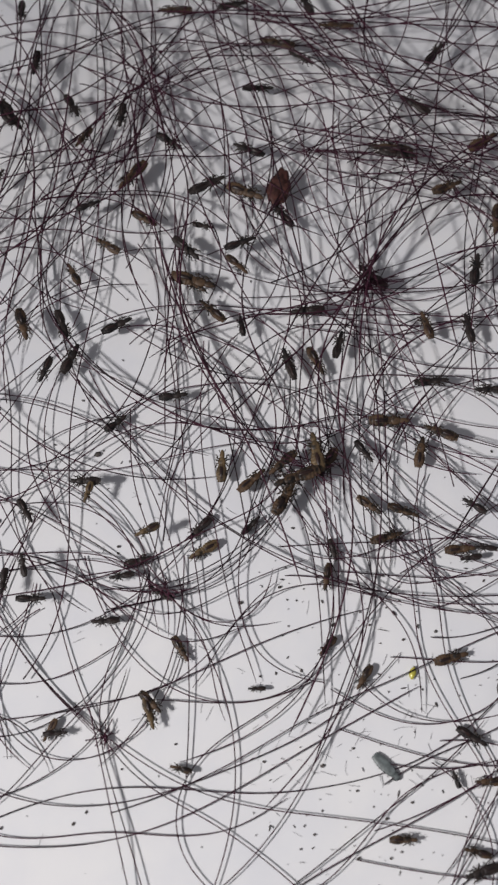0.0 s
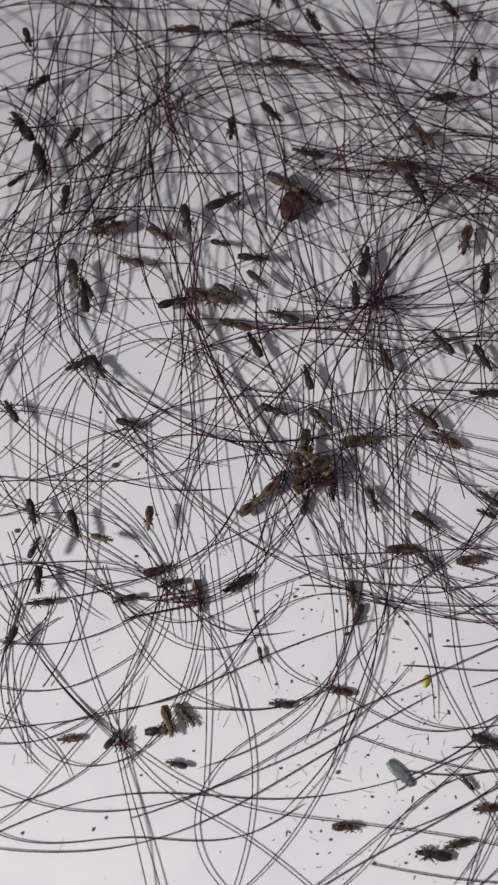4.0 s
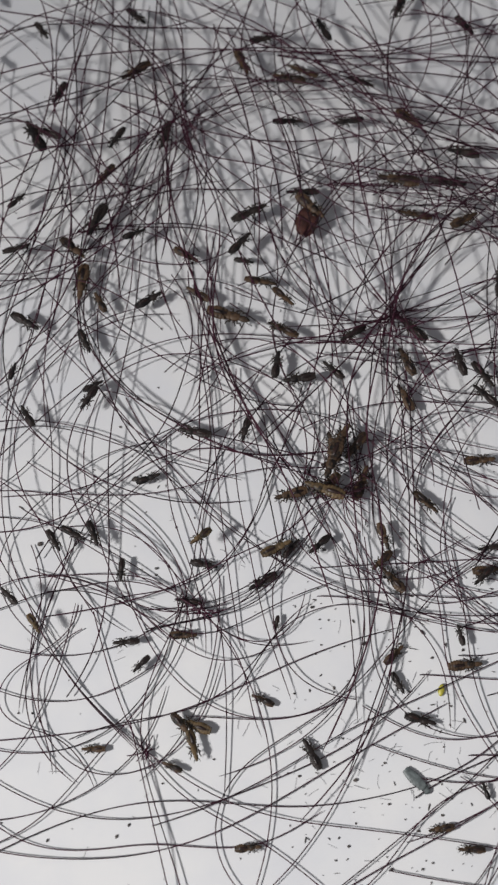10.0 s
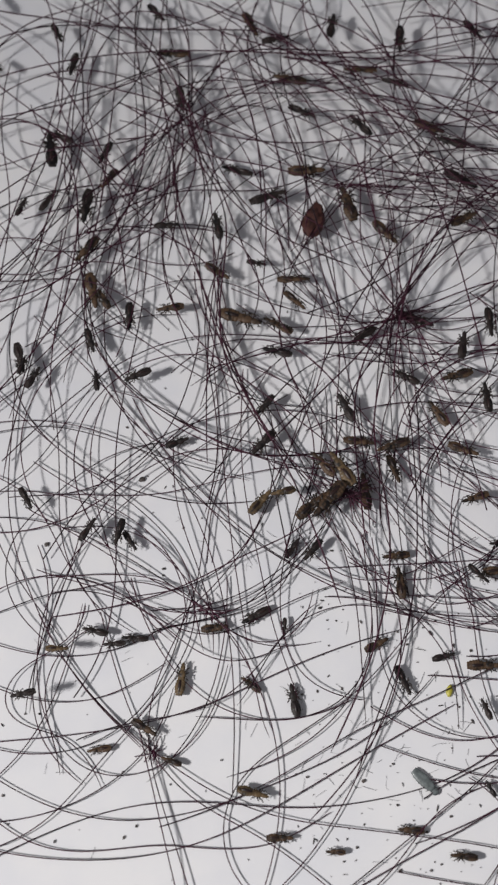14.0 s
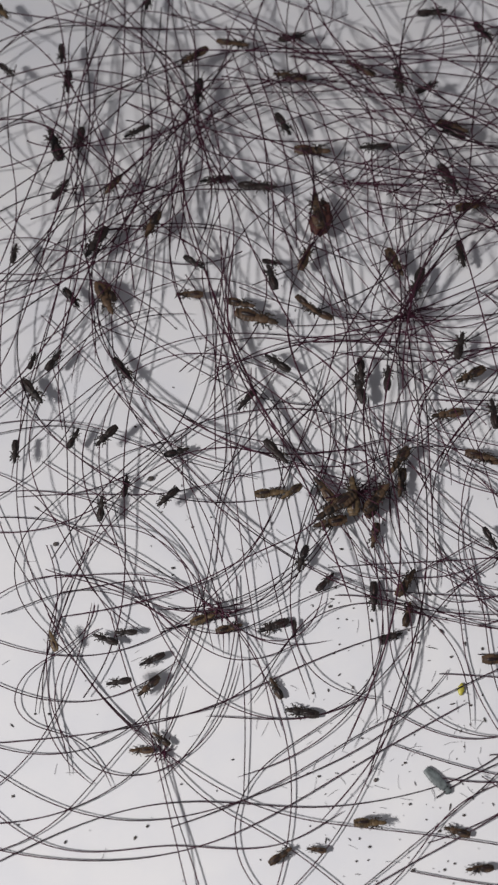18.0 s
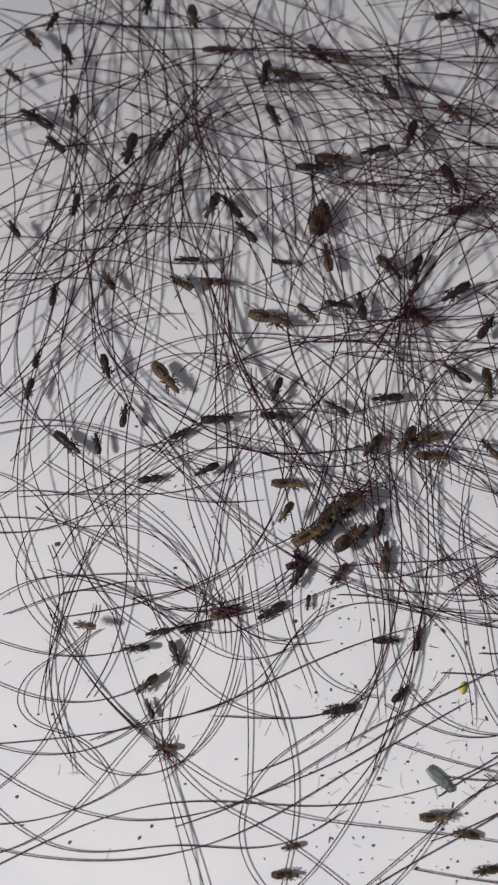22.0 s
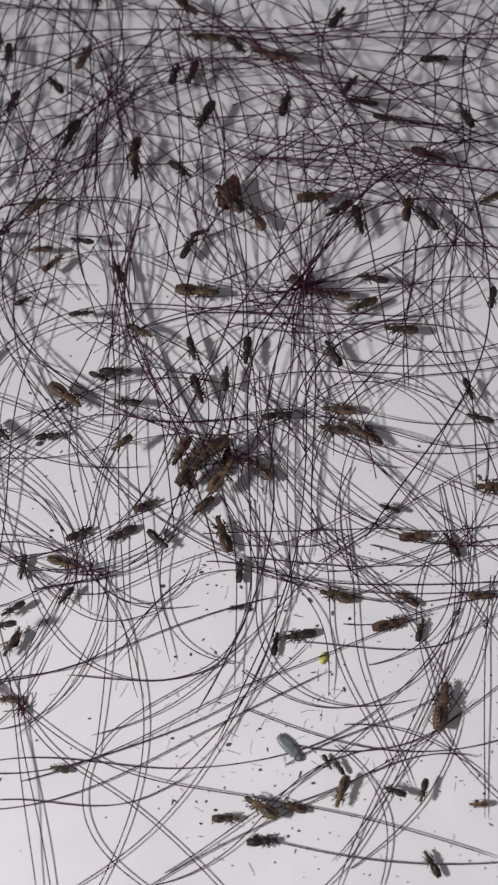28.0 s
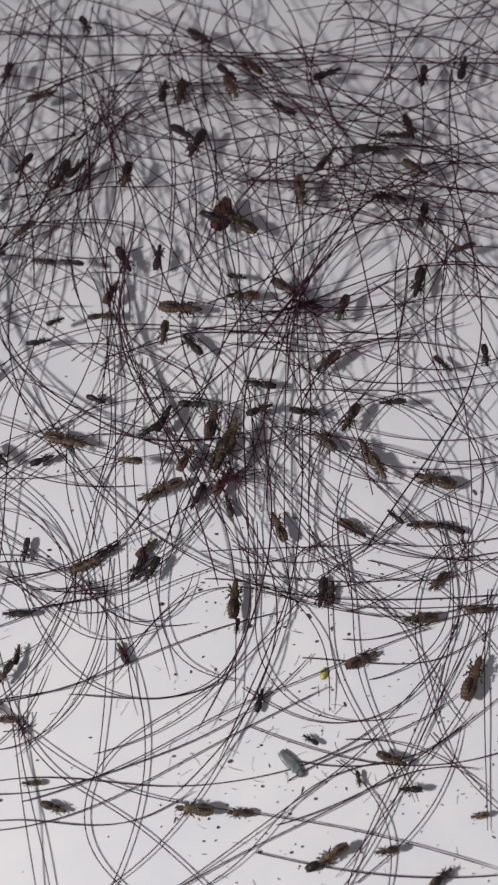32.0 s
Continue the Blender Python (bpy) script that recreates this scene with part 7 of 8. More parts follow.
    crawl(63, (0, 13.58, -2.69, 78), (1, 15.79, -1.88, 136), (3, 14.45, -1.18, 147), (6, 15.08, -0.44, 158), (7.5, 12.29, 0.14, 164), (9, 11.01, 3.19, 115), (16, 13.26, 1.66, 135), (17.5, 12.89, 1.76, 191), (21, 12.09, 0.24, 174), (22, 11.26, -0.03, 191), (23, 10.42, 2.92, 185), (24, 11.19, 2.63, 168), (25, 13.61, 3.52, 197), (28, 13.01, -0.10, 175), (30, 14.30, -1.50, 192), (31, 14.74, -1.50, 137), (32, 15.17, -1.95, 117))
    crawl(64, (0, 14.44, 6.36, 105), (1, 14.42, 6.42, 105), (2, 11.76, 5.57, 125), (3, 11.95, 5.12, 125), (6, 7.86, 3.56, 61), (7.5, 9.60, -0.21, 60), (10, 15.80, -1.70, 5), (16, 13.78, -0.58, -23), (17.5, 14.85, -1.52, -17), (23, 11.19, -1.55, -6), (24, 11.38, -1.70, -66), (25, 12.31, -3.80, -88), (28, 14.51, -1.89, -37), (29, 15.02, -1.82, -38), (30, 16.89, -1.83, 23), (31, 17.30, -3.08, -11), (32, 15.88, -3.13, -63))
    crawl(65, (0, 2.14, 6.26, 99), (1, 2.13, 6.38, 99), (3, -2.41, 8.05, 127), (6, -1.30, 5.01, 109), (9, -7.90, 1.12, 64), (11, -10.98, 6.53, 11), (12, -10.30, 3.57, 89), (13, -10.36, 4.33, 118), (16, -10.67, 3.12, 34), (17.5, -12.02, 0.37, 55), (19, -12.33, -0.81, 84), (20, -12.39, -1.91, 89), (21, -11.05, -1.32, 83), (22, -10.71, -0.48, 101), (23, -11.78, 0.73, 74), (24, -11.38, 1.56, 65), (25, -11.84, 3.02, 56), (32, -11.37, 3.72, 56))
    crawl(66, (0, 2.77, -7.53, 47), (2, 4.42, -4.41, 61), (3, 5.47, -5.24, 75), (6, 3.98, -5.35, 61), (7.5, 2.74, -6.94, 21), (9, 2.84, -7.22, 61), (11, 3.51, -7.89, 41), (12, 2.20, -6.92, 61), (17.5, 4.34, -9.68, 45), (19, 4.02, -10.56, 50), (22, 7.83, -13.78, -0), (24, 7.94, -13.87, 9), (28, 7.03, -11.35, 88), (29, 7.90, -9.66, 121), (31, 5.62, -7.32, 107), (32, 6.15, -5.73, 106))
    crawl(67, (0, 14.50, -22.87, 107), (1, 14.40, -22.78, 107), (2, 14.54, -22.84, 101), (3, 14.39, -22.76, 107), (6, 14.62, -22.69, 160), (7.5, 14.69, -22.77, 101), (9, 14.59, -22.74, 117), (10, 14.57, -22.74, 106), (11, 14.68, -22.83, 117), (12, 14.58, -22.74, 128), (13, 14.37, -22.57, 117), (25, 14.57, -22.76, 118), (28, 13.45, -23.15, 122), (29, 12.75, -22.43, 132), (31, 11.90, -21.61, 152), (32, 11.65, -20.79, 151))
    crawl(68, (0, 14.60, 24.13, 143), (2, 14.83, 26.43, 204), (3, 16.09, 25.60, 187), (6, 14.85, 29.63, 205), (7.5, 13.67, 26.99, 187), (9, 14.83, 22.77, 132), (10, 16.40, 22.85, 167), (11, 16.33, 22.92, 161), (12, 16.35, 23.56, 168), (13, 14.72, 24.15, 167), (16, 16.10, 23.55, 155), (22, 10.43, 28.98, 112), (25, 16.86, 29.32, 35), (28, 16.30, 23.60, -13), (30, 18.83, 24.66, -14), (31, 18.59, 24.99, -76), (32, 18.62, 24.87, -76))
    crawl(69, (0, -5.15, -10.92, 191), (1, -7.03, -10.24, 180), (3, -6.07, -11.01, 191), (6, -6.09, -12.96, 201), (7.5, -7.87, -11.57, 196), (9, -7.58, -10.72, 263), (10, -7.67, -9.16, 268), (11, -9.20, -8.18, 282), (12, -8.13, -7.43, 291), (16, -7.57, -6.93, 349), (17.5, -8.33, -3.16, 433), (19, -9.07, -4.09, 447), (20, -7.05, -1.55, 408), (22, -5.20, 0.36, 387), (24, -4.15, 2.33, 338), (32, -3.26, 1.96, 338))
    crawl(70, (0, -3.11, -18.59, -44), (1, -3.18, -19.47, -68), (2, -3.04, -19.51, -58), (3, -3.81, -19.93, 20), (6, -3.06, -19.31, -49), (7.5, -3.04, -19.04, -64), (9, -3.23, -18.81, -69), (10, -3.60, -18.94, -49), (11, -3.28, -19.88, 0), (12, -4.61, -19.77, -5), (13, -5.59, -19.29, -15), (16, -7.05, -18.49, -78), (17.5, -6.54, -16.84, -119), (19, -7.36, -16.49, -160), (25, -6.78, -16.47, -117), (32, -7.16, -17.22, -117))
    crawl(71, (0, 5.60, -33.00, 180), (6, 5.60, -32.00, 180), (13, 5.20, -26.58, 180), (16, 4.75, -25.83, 170), (17.5, 3.99, -26.07, 170), (19, 2.16, -25.89, 180), (20, 2.19, -25.86, 180), (21, 1.82, -25.72, 180), (22, 1.52, -25.92, 189), (23, 0.76, -26.02, 179), (24, -0.26, -25.47, 170), (25, -1.14, -25.20, 180), (28, -3.01, -23.96, 168), (29, -3.76, -23.49, 172), (30, -4.02, -23.25, 182), (31, -4.47, -23.45, 172), (32, -4.81, -23.68, 181))
    crawl(72, (0, 16.26, -9.73, 190), (1, 16.14, -9.75, 190), (2, 14.82, -9.19, 175), (6, 12.54, -9.71, 106), (7.5, 13.15, -10.83, 116), (9, 13.55, -12.41, 91), (10, 13.72, -13.39, 101), (11, 14.01, -14.28, 96), (12, 14.18, -15.50, 91), (13, 14.29, -16.79, 100), (25, 16.77, -23.64, 184), (28, 16.66, -24.47, 163), (29, 17.10, -24.03, 172), (30, 16.96, -23.69, 120), (31, 17.25, -24.02, 182), (32, 17.41, -23.57, 181))
    crawl(73, (0, -8.55, -20.36, 5), (1, -8.19, -20.36, 73), (6, -5.71, -20.06, -11), (7.5, -6.84, -18.62, -92), (9, -6.89, -16.60, -139), (10, -6.19, -15.23, -134), (12, -6.77, -14.08, -175), (13, -8.37, -14.01, -175), (20, -8.11, -13.05, -180), (21, -6.12, -13.05, -175), (24, -3.71, -13.13, -140), (25, -4.16, -14.48, -170), (30, -3.63, -12.86, -103), (32, -6.71, -13.37, -179))
    crawl(74, (0, -7.37, -5.83, 254), (1, -7.40, -5.95, 254), (2, -7.29, -6.80, 329), (3, -7.18, -7.82, 340), (6, -8.65, -9.05, 360), (7.5, -9.05, -13.80, 355), (9, -12.60, -13.34, 350), (10, -12.83, -12.91, 303), (11, -12.43, -13.05, 360), (12, -12.88, -13.44, 444), (13, -12.32, -14.14, 360), (16, -11.31, -14.56, 360), (17.5, -12.67, -14.03, 439), (19, -11.91, -13.74, 520), (20, -10.85, -13.10, 530), (32, -12.27, -12.84, 530))
    crawl(75, (0, 9.11, 31.49, 180), (2, 6.36, 32.65, 180), (3, 6.16, 31.94, 144), (6, 1.08, 32.70, 161), (7.5, 2.41, 32.09, 180), (9, 3.63, 31.62, 155), (10, 4.60, 30.63, 155), (11, 5.80, 29.31, 155), (12, 8.61, 30.81, 186), (21, 7.03, 30.94, 132), (22, 6.23, 32.06, 155), (24, 6.67, 31.56, 167), (30, 6.68, 29.99, 143), (32, 6.43, 31.51, 132))
    crawl(76, (0, 12.65, 20.29, 170), (10, 11.47, 20.50, 170), (11, 8.70, 20.56, 180), (12, 7.86, 21.66, 180), (13, 8.24, 20.13, 123), (16, 4.30, 17.54, 97), (17.5, 4.50, 17.59, 97), (19, 4.34, 18.05, 96), (21, 4.43, 17.39, 76), (23, 4.71, 17.18, 75), (25, 4.88, 16.64, 77), (28, 4.74, 16.56, 131), (29, 4.59, 16.79, 131), (30, 4.54, 16.45, 109), (31, 6.14, 16.24, 145), (32, 6.04, 16.31, 145))
    crawl(77, (0, 15.39, -26.84, 166), (1, 14.00, -26.12, 166), (6, 13.53, -26.32, 208), (7.5, 13.89, -27.49, 208), (9, 13.99, -26.08, 170), (10, 13.47, -26.08, 180), (11, 12.43, -26.01, 170), (16, 12.54, -26.81, 180), (24, 13.05, -27.36, 188), (25, 15.45, -26.79, 161), (28, 18.74, -28.28, 121), (29, 18.82, -28.29, 110), (30, 18.85, -28.23, 78), (31, 18.95, -28.34, 39), (32, 19.04, -28.27, 39))
    crawl(78, (0, 16.71, -6.36, 147), (1, 16.70, -6.36, 147), (2, 17.81, -4.57, 130), (3, 17.19, -3.79, 136), (6, 16.98, -9.09, 148), (9, 15.56, -9.44, 190), (11, 15.31, -9.73, 261), (13, 14.66, -9.64, 317), (25, 17.83, -1.10, 257), (28, 21.54, 1.44, 286), (29, 20.84, 2.32, 260), (30, 21.87, 2.99, 300), (31, 20.09, 3.62, 326), (32, 20.41, 4.67, 314))
    crawl(79, (0, 19.80, 14.61, 261), (2, 19.77, 14.37, 261), (6, 13.82, 14.35, 246), (7.5, 13.56, 12.92, 228), (10, 12.61, 17.71, 168), (12, 10.97, 15.90, 252), (16, 9.64, 16.58, 336), (17.5, 10.14, 14.70, 289), (19, 8.98, 12.06, 309), (20, 8.69, 12.95, 303), (21, 9.17, 13.35, 314), (23, 9.80, 12.40, 308), (25, 10.36, 10.36, 315), (28, 10.47, 9.38, 326), (31, 9.56, 10.83, 326), (32, 9.66, 10.76, 326))
    crawl(80, (0, 7.34, -15.17, 229), (1, 6.75, -16.51, 195), (2, 4.95, -17.30, 195), (3, 3.35, -17.89, 185), (6, 4.18, -18.34, 170), (7.5, 2.90, -18.48, 175), (9, 2.04, -17.84, 160), (10, 1.33, -17.36, 155), (11, 0.24, -16.79, 135), (12, 0.03, -16.63, 120), (13, -0.21, -16.17, 140), (16, 1.11, -17.10, 145), (17.5, 0.82, -17.22, 119), (20, 2.64, -10.21, 119), (24, 2.43, -7.86, 119), (28, 3.14, -5.19, 119), (32, -0.03, -15.71, 119))
    crawl(81, (0, 12.72, 37.90, 248), (12, 12.18, 36.57, 248), (13, 11.95, 35.23, 268), (16, 11.57, 32.43, 263), (17.5, 11.07, 30.51, 263), (19, 11.12, 27.93, 323), (20, 9.80, 26.01, 265), (21, 10.37, 24.52, 263), (25, 15.60, 25.42, 192), (28, 14.21, 25.32, 166), (29, 13.95, 24.24, 173), (30, 15.03, 24.80, 186), (31, 17.33, 25.65, 216), (32, 17.54, 24.20, 179))
    crawl(82, (0, -2.96, 32.85, 181), (3, -3.32, 32.85, 181), (6, -4.35, 32.59, 193), (9, -8.10, 30.72, 193), (10, -8.23, 30.59, 217), (11, -8.31, 31.18, 264), (12, -6.23, 31.54, 193), (13, -6.18, 32.53, 180), (16, -5.18, 32.09, 186), (19, -4.41, 32.25, 246), (20, -4.13, 34.47, 274), (21, -4.77, 35.92, 278), (31, 2.15, 34.64, 322), (32, 2.25, 34.56, 322))
    crawl(83, (0, -3.15, -19.23, -74), (11, -2.78, -20.50, -74), (12, -1.90, -21.24, -5), (13, -0.86, -22.20, -15), (16, 2.79, -23.88, -8), (17.5, 5.13, -24.66, -0), (19, 8.05, -24.39, -0), (20, 7.73, -24.43, -0), (25, 14.35, -24.39, -30), (28, 13.65, -24.63, -109), (30, 13.93, -25.99, -63), (31, 13.59, -27.20, -120), (32, 13.00, -27.21, -150))
    crawl(84, (0, 14.72, -15.86, 15), (1, 16.14, -14.87, 0), (3, 20.00, -14.00, 0), (6, 19.50, -15.00, 15), (9, 12.49, -16.36, 15), (10, 13.96, -15.22, 5), (11, 14.96, -15.23, 0), (16, 14.45, -15.09, 0), (25, 17.67, -14.40, 10), (28, 16.38, -14.53, 17), (29, 15.73, -15.07, 27), (30, 15.06, -15.56, 14), (31, 14.90, -15.57, 1), (32, 14.69, -15.87, 26))
    crawl(85, (0, 17.22, -9.09, 175), (1, 17.01, -9.47, 190), (2, 16.97, -6.25, 147), (3, 16.85, -6.07, 159), (6, 16.88, -6.19, 147), (9, 15.91, -7.70, 190), (25, 17.14, -6.19, 147), (28, 16.36, -7.06, 160), (29, 17.18, -7.02, 138), (30, 16.86, -6.70, 133), (31, 17.08, -6.52, 137), (32, 16.93, -6.56, 137))
    crawl(86, (0, -14.50, 32.77, 270), (2, -14.50, 32.53, 270), (6, -15.78, 31.47, 306), (7.5, -15.55, 33.91, 290), (11, -15.77, 34.66, 306), (12, -15.62, 34.43, 250), (13, -15.97, 34.50, 306), (16, -12.26, 34.51, 265), (17.5, -14.98, 32.17, 266), (19, -15.01, 33.76, 293), (21, -14.76, 34.50, 289), (23, -16.88, 36.13, 207), (32, -17.84, 35.65, 207))
    crawl(87, (0, -10.94, -10.66, 104), (1, -11.78, -10.52, 65), (2, -11.57, -9.57, 65), (6, -11.58, -8.87, 85), (7.5, -12.90, -9.83, 141), (9, -14.65, -10.60, 141), (10, -14.45, -11.26, 136), (11, -13.70, -12.12, 113), (13, -13.89, -17.02, 175), (16, -11.08, -17.44, 200), (17.5, -8.84, -17.20, 190), (20, -7.70, -13.33, 190), (24, -5.47, -14.26, 190), (32, -10.55, -17.50, 190))
    crawl(88, (0, -5.99, -13.73, 185), (3, -11.44, -11.97, 185), (10, -7.18, -13.83, 185), (11, -7.92, -13.72, 190), (12, -9.34, -14.16, 180), (13, -9.60, -13.06, 172), (19, -9.49, -13.67, 160), (21, -8.69, -13.19, 185), (24, -6.56, -17.17, 185), (28, -7.09, -14.38, 214), (29, -6.58, -13.83, 225), (30, -5.38, -14.11, 143), (31, -6.44, -13.71, 202), (32, -6.98, -13.40, 181))
    crawl(89, (0, 13.19, 19.85, -12), (2, 13.42, 19.80, -12), (3, 13.78, 18.29, -81), (6, 13.41, 19.10, -12), (9, 14.66, 20.01, -10), (13, 15.72, 20.58, -25), (21, 13.45, 20.36, -77), (25, 20.04, 20.52, -25), (28, 19.15, 20.21, -25), (29, 18.91, 21.19, -13), (30, 16.28, 21.75, -47), (31, 15.61, 22.89, -1), (32, 15.73, 22.89, -1))
    crawl(90, (0, 3.53, 36.55, -75), (6, 3.72, 35.85, -75), (9, 0.36, 30.79, -74), (11, -0.05, 32.64, -66), (16, 0.35, 35.91, -67), (19, -2.66, 32.61, 7), (21, -2.98, 32.68, 7), (23, -2.21, 32.84, 0), (28, -7.39, 30.11, 71), (31, -10.38, 27.84, 39), (32, -9.93, 28.67, 25))
    crawl(91, (0, 6.88, 33.73, 113), (12, 6.32, 35.05, 113), (16, 8.19, 35.89, 29), (19, 15.71, 36.70, 7), (23, 15.49, 36.01, 25), (24, 15.09, 35.04, 35), (25, 14.69, 32.95, 46), (29, 11.24, 33.88, 80), (30, 10.62, 31.38, 103), (31, 10.81, 31.19, 99), (32, 12.43, 30.50, 25))
    crawl(92, (0, 16.47, 17.02, 23), (2, 16.69, 17.11, 23), (3, 18.69, 18.82, -24), (7.5, 17.34, 19.10, -36), (9, 16.52, 17.29, 23), (12, 15.65, 16.79, 33), (17.5, 15.62, 18.02, 12), (24, 15.05, 17.29, 17), (28, 17.58, 15.56, 82), (29, 17.24, 18.63, 24), (30, 18.77, 21.18, -37), (32, 18.96, 21.04, -37))
    crawl(93, (0, -15.06, 17.76, 59), (3, -14.87, 18.06, 59), (6, -15.55, 20.71, 0), (9, -17.03, 17.84, 48), (10, -16.44, 18.71, 48), (11, -16.19, 20.23, 53), (19, -17.28, 13.96, 90), (20, -17.25, 14.80, 98), (22, -17.32, 16.21, 119), (24, -14.14, 13.09, 118), (32, -14.60, 13.93, 118))
    crawl(94, (0, -13.92, 0.66, 121), (11, -14.60, 1.79, 121), (12, -15.13, 2.84, 66), (17.5, -13.64, 5.42, 61), (19, -14.66, 6.78, 51), (20, -14.37, 8.46, 102), (21, -14.41, 9.53, 89), (22, -14.22, 10.86, 85), (23, -13.60, 11.88, 89), (24, -12.80, 13.50, 12), (32, -11.86, 13.70, 12))
    crawl(95, (0, -4.60, 14.64, -32), (13, -3.27, 13.82, -32), (16, 0.33, 10.41, -45), (17.5, -1.05, 10.21, -12), (21, -1.12, 11.00, -44), (22, -2.95, 11.93, -6), (25, -2.92, 8.54, 78), (28, -2.80, 10.51, 121), (30, -3.84, 9.61, 104), (31, -2.98, 10.40, 68), (32, -2.93, 10.51, 68))
    crawl(96, (0, 16.31, 28.77, 54), (2, 16.74, 29.90, 78), (6, 20.16, 28.94, 81), (25, 20.59, 30.93, 94), (28, 21.87, 23.77, 113), (29, 21.49, 25.07, 112), (30, 21.01, 27.36, 51), (31, 21.05, 29.13, 73), (32, 22.89, 30.75, 76))
    crawl(97, (0, -4.19, -9.87, 16), (7.5, -3.33, -9.62, 16), (9, -1.36, -8.18, 16), (11, -3.39, -9.22, -41), (13, 6.66, -3.76, -41), (20, 4.81, -5.07, 29), (24, 5.63, -6.37, 29), (28, -3.53, -9.13, 29), (29, -3.35, -8.38, 39), (30, -1.55, -6.66, 40), (31, -0.76, -8.39, 23), (32, -1.58, -8.96, 33))
    crawl(98, (0, -0.30, 17.16, 29), (12, 0.96, 17.87, 29), (16, 1.66, 20.00, 6), (19, -0.37, 19.73, -6), (20, 2.38, 19.67, 6), (21, 4.32, 20.81, 6), (23, 4.48, 22.67, -24), (24, 2.32, 24.44, -66), (30, 2.63, 23.81, -111), (32, 2.54, 23.58, -111))
    crawl(99, (0, -8.50, 15.41, 24), (12, -7.18, 15.99, 24), (13, -5.53, 16.59, -0), (16, -6.93, 15.08, 18), (17.5, -4.66, 13.16, -23), (21, -3.92, 15.12, -98), (22, -4.94, 13.48, -180), (31, -5.80, 12.74, -192), (32, -5.92, 12.77, -192))
    crawl(100, (0, -21.17, 38.45, -54), (19, -19.84, 36.60, -54), (21, -18.21, 34.99, -54), (22, -17.01, 33.67, -55), (23, -15.98, 32.51, -55), (24, -15.38, 32.04, -55), (25, -14.74, 32.07, -74), (32, -14.51, 31.27, -74))
    crawl(101, (0, -10.04, 36.63, -46), (6, -9.54, 36.11, -46), (16, -7.08, 37.21, -57), (17.5, -8.50, 38.09, -96), (21, -8.36, 37.23, -92), (23, -8.03, 37.43, -96), (24, -7.65, 37.11, -65), (32, -7.25, 36.23, -65))
    crawl(102, (0, -1.11, 9.65, -17), (23, 1.28, 8.91, -17), (28, 2.99, 8.85, -6), (29, 2.98, 9.03, -0), (30, 3.87, 9.81, -0), (31, 1.99, 9.38, -0), (32, 2.17, 9.12, -6))
    crawl(103, (0, 4.68, 29.81, 167), (22, 2.25, 30.36, 167), (28, 1.84, 31.93, 172), (29, 1.99, 32.02, 133), (30, 2.11, 32.13, 166), (31, 1.13, 29.32, 192), (32, 1.02, 28.69, 266))
    crawl(104, (0, 17.96, 10.39, 78), (25, 18.49, 12.83, 78), (28, 18.89, 14.75, 124), (29, 19.63, 16.87, 123), (30, 17.07, 17.85, 161), (31, 16.40, 18.14, 179), (32, 17.01, 18.33, 167))
    crawl(105, (0, 17.39, 35.32, -55), (25, 18.84, 33.28, -55), (28, 19.71, 29.38, -1), (29, 19.93, 29.38, -68), (30, 19.58, 29.51, -59), (31, 19.77, 29.30, -68), (32, 19.84, 30.09, -96))
    crawl(106, (0, -15.67, 3.26, 76), (22, -15.04, 5.68, 76), (24, -13.23, 6.96, 34), (25, -11.07, 8.78, 46), (30, -7.98, 7.26, 24), (31, -6.71, 7.79, 24), (32, -6.60, 7.84, 24))
    crawl(107, (0, 1.84, 10.60, -45), (23, 3.61, 8.83, -45), (24, 2.63, 6.99, -55), (25, 0.26, 6.02, -33), (30, -0.71, 5.16, -27), (32, 1.19, 6.70, -95))
    crawl(108, (0, 24.00, -25.60, 153), (24, 24.00, -25.60, 153), (28, 9.06, -25.67, 153), (29, 8.19, -25.55, 177), (30, 6.69, -24.98, 182), (31, 5.39, -25.07, 177), (32, 4.97, -24.99, 177))
    crawl(109, (0, 18.99, -21.93, 79), (28, 19.46, -19.47, 79), (29, 19.64, -18.83, 79), (30, 20.00, -18.95, 113), (31, 20.86, -17.61, 73), (32, 21.33, -16.96, 68))
    crawl(110, (0, 25.50, -22.60, 60), (29, 25.50, -22.40, 20), (30, 18.94, -21.92, 2), (31, 18.27, -22.11, -14), (32, 16.40, -21.86, -19))
    crawl(111, (0, 21.40, -11.54, 118), (28, 20.24, -9.32, 118), (29, 20.20, -8.00, 117), (30, 19.89, -8.08, 132), (31, 20.48, -7.51, 153), (32, 20.52, -7.17, 159))
    crawl(112, (0, 23.92, -24.87, 182), (28, 21.42, -24.97, 182), (29, 21.28, -25.02, 152), (30, 21.01, -24.87, 162), (31, 21.38, -24.93, 187), (32, 21.34, -24.90, 191))
    crawl(113, (0, 19.56, -12.90, 7), (28, 22.04, -12.60, 7), (29, 22.46, -12.62, 12), (30, 22.00, -12.66, 1), (31, 22.02, -12.58, 6), (32, 22.00, -12.63, 6))
    crawl(114, (0, -9.29, 10.22, 118), (23, -10.46, 12.43, 118), (24, -10.39, 12.64, 136), (29, -8.26, 12.33, 186), (30, -7.98, 13.21, 174), (32, -8.22, 13.24, 174))
    crawl(115, (0, -0.55, 14.11, -12), (22, 1.89, 13.60, -12), (28, 2.82, 13.84, 18), (29, 2.70, 13.17, -23), (32, 6.06, 11.81, -12))
    crawl(116, (0, 6.70, -33.50, 7), (25, 6.70, -33.50, 7), (28, 9.21, -27.49, 7), (29, 11.08, -28.05, 21), (30, 11.07, -27.66, 2), (31, 12.16, -27.74, 26), (32, 12.27, -27.69, 26))
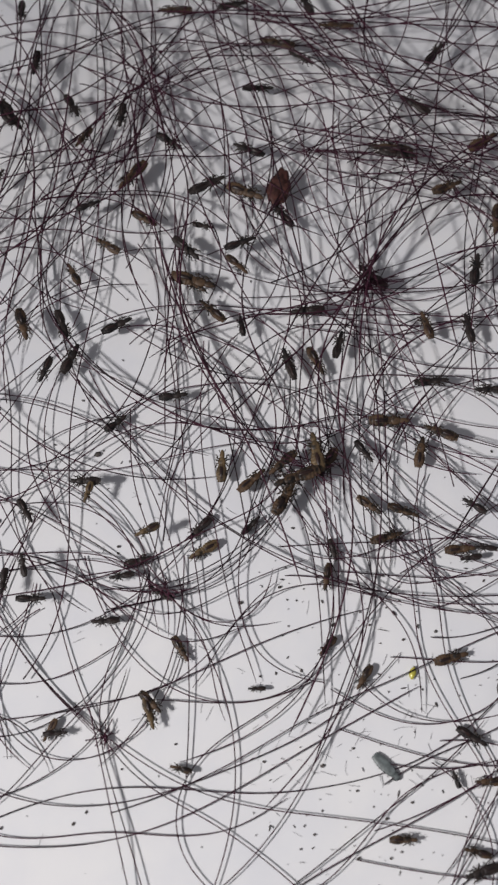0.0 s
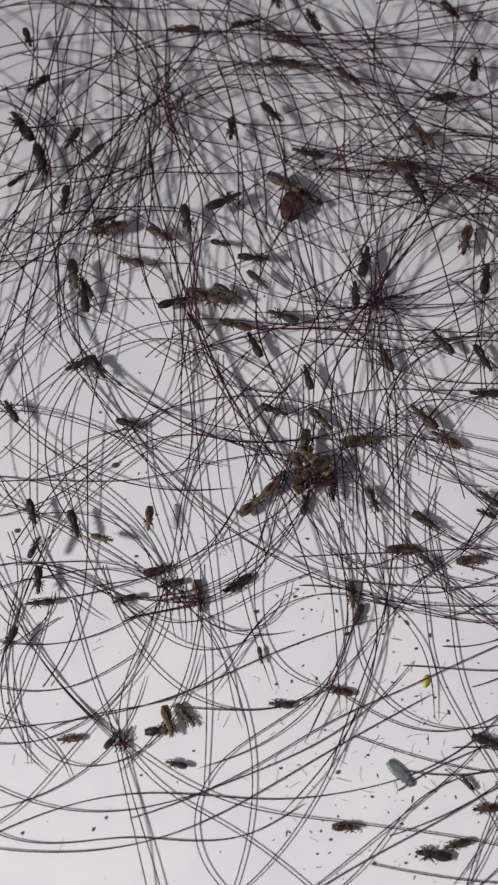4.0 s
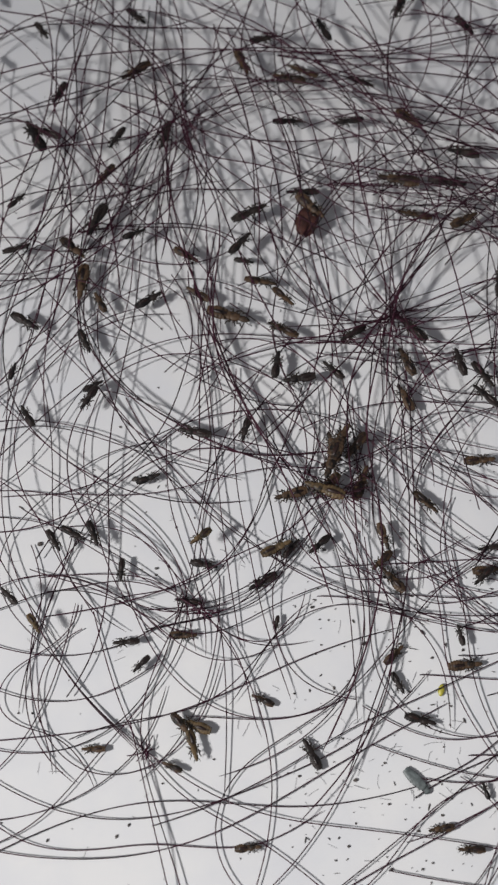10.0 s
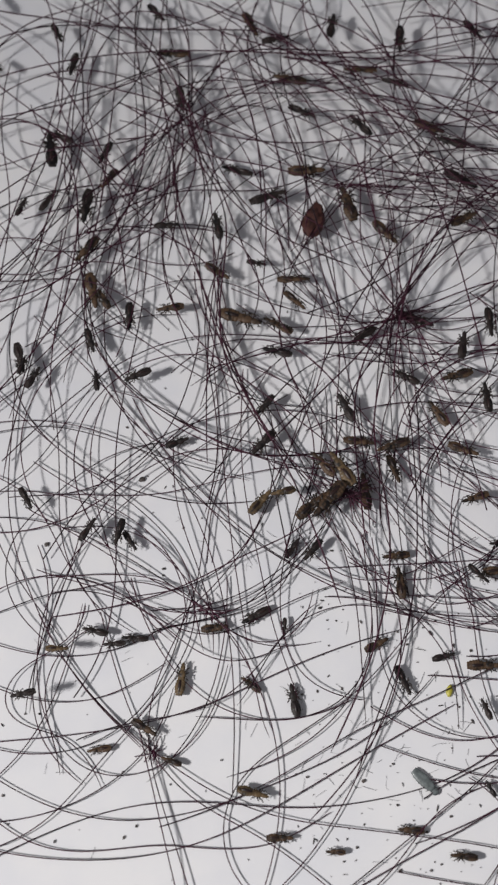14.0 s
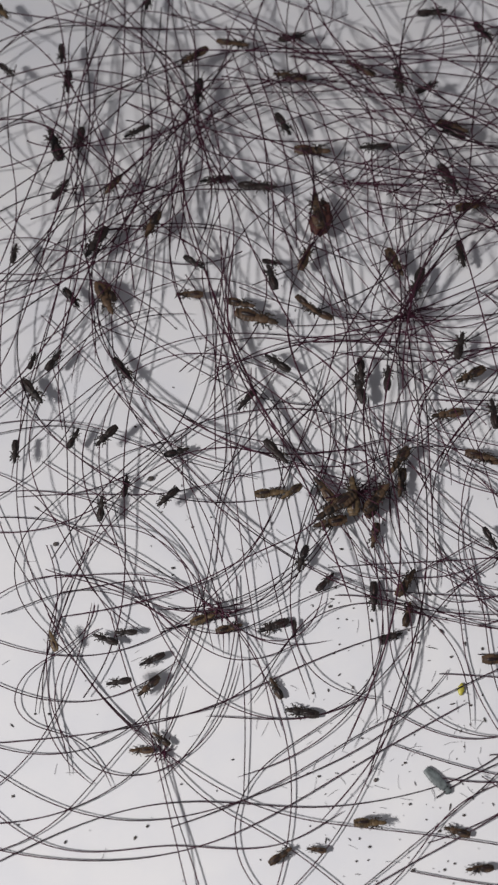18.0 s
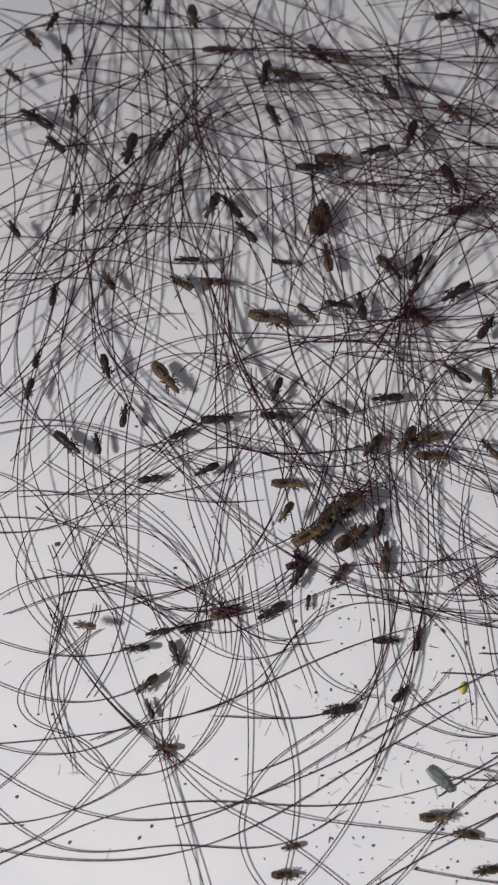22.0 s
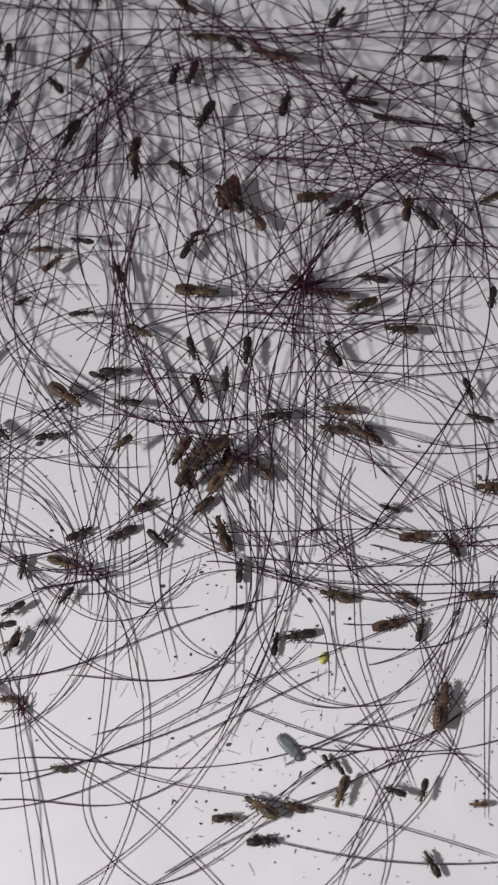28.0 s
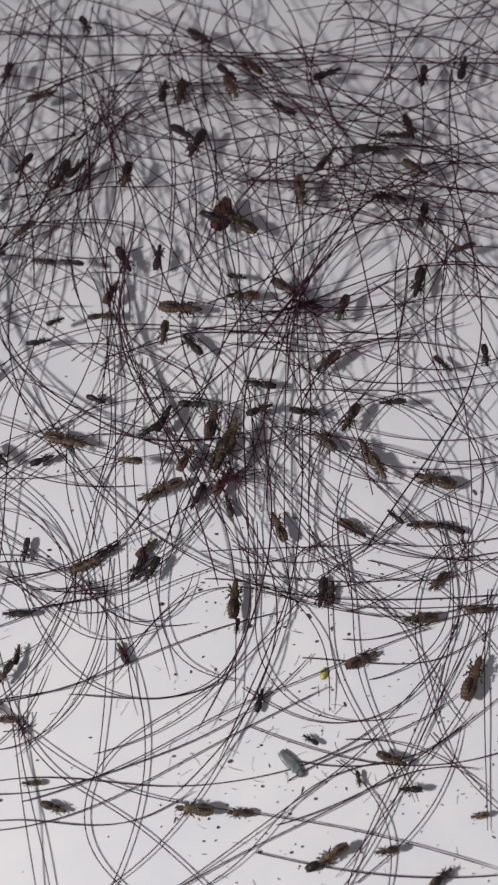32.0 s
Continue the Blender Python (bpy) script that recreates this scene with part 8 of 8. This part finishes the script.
    crawl(117, (0, 21.00, -21.00, -58), (24, 21.00, -21.00, -58), (28, 12.79, -22.94, -58), (30, 14.41, -23.10, -74), (31, 14.55, -23.05, -149), (32, 14.47, -23.00, -80))
    crawl(118, (0, 15.75, -9.10, 6), (29, 18.23, -8.82, 6), (30, 18.65, -7.35, 6), (31, 15.63, -8.38, 12), (32, 14.22, -7.26, -32))
    crawl(119, (0, 17.61, -17.23, 75), (28, 18.26, -14.82, 75), (30, 12.26, -13.09, 86), (31, 12.27, -12.35, 120), (32, 12.90, -11.61, 85))
    crawl(120, (0, 18.92, -22.22, 254), (29, 18.22, -24.62, 254), (30, 17.43, -25.57, 244), (31, 16.90, -26.64, 196), (32, 15.99, -26.98, 191))
    crawl(121, (0, 24.52, -1.73, 164), (28, 22.12, -1.03, 164), (29, 19.97, 0.00, 147), (30, 18.56, 0.61, 163), (32, 16.86, 1.30, 186))
    crawl(122, (0, 23.55, 10.45, 263), (29, 23.26, 7.97, 263), (30, 22.74, 7.14, 272), (31, 22.78, 5.90, 259), (32, 23.22, 5.03, 275))
    crawl(123, (0, -20.06, 31.82, -45), (22, -18.29, 30.05, -45), (23, -17.74, 29.56, -35), (24, -17.12, 28.73, -12), (32, -16.18, 28.52, -12))
    crawl(124, (0, -9.18, 21.19, 237), (22, -10.55, 19.10, 237), (24, -9.49, 17.36, 246), (25, -9.20, 16.36, 227), (32, -9.78, 15.75, 227))
    crawl(125, (0, 1.41, 33.45, 13), (21, 3.85, 34.02, 13), (22, 5.14, 32.33, -48), (30, 4.42, 30.91, -47), (32, 4.58, 30.73, -47))
    crawl(126, (0, 25.13, -5.42, 181), (30, 22.63, -5.46, 181), (31, 20.74, -4.52, 169), (32, 19.53, -3.97, 164))
    crawl(127, (0, 25.64, 17.66, 209), (28, 23.46, 16.43, 209), (29, 21.92, 13.65, 144), (31, 22.14, 13.81, 203), (32, 22.03, 13.76, 203))
    crawl(128, (0, 5.57, -4.9, 200), (3, 5.08, -4.42, 215), (6, 7.26, -1.99, 230), (7.5, 6.87, -1.6, 240), (10, 6.01, -1.92, 250), (13, 5.28, -4.35, 235), (16, 5.01, -5.04, 225), (18, 4.91, -5.4, 215), (20, 6.17, -5.07, 190), (22, 5.31, -5.37, 210), (24, 5.61, -4.64, 232), (25, 4.45, -5.13, 232), (28, 4.79, -3.86, 225), (30, 5.86, -2.15, 255), (32, 5.76, -2.56, 250))
    crawl(129, (0, 6.86, -3.06, 100), (3, 6.19, -2.38, 120), (6, 5.23, -4.04, 165), (10, 5.42, -3.95, 160), (13, 6.03, -2.09, 130), (16, 6.14, -3.94, 110), (18, 6.12, -4.51, 90), (20, 4.71, -5.07, 60), (22, 3.28, -7.1, 30), (24, 4.02, -6.8, 50), (28, 5.59, -5.39, 60), (30, 6.37, -0.87, 80), (32, 6.23, -1.16, 80))
    crawl(130, (0, 4.88, -5.98, 60), (3, 4.42, -4.89, 50), (6, 8.8, -1.72, 40), (10, 6.55, -0.28, 60), (13, 4.58, -4.51, 45), (16, 3.77, -5.07, 40), (18, 7.71, -4.56, 50), (20, 8.34, -2.29, 70), (22, 5.79, -7.27, 40), (24, 3.42, -8.7, 48), (28, 3.54, -4.9, 52), (30, 4.92, 0.25, 80), (32, 4.87, 0.05, 80))
    for i in range(0, 60, 2):
        step_legs(i, 1.1 + 0.05 * (i % 7))


motions()
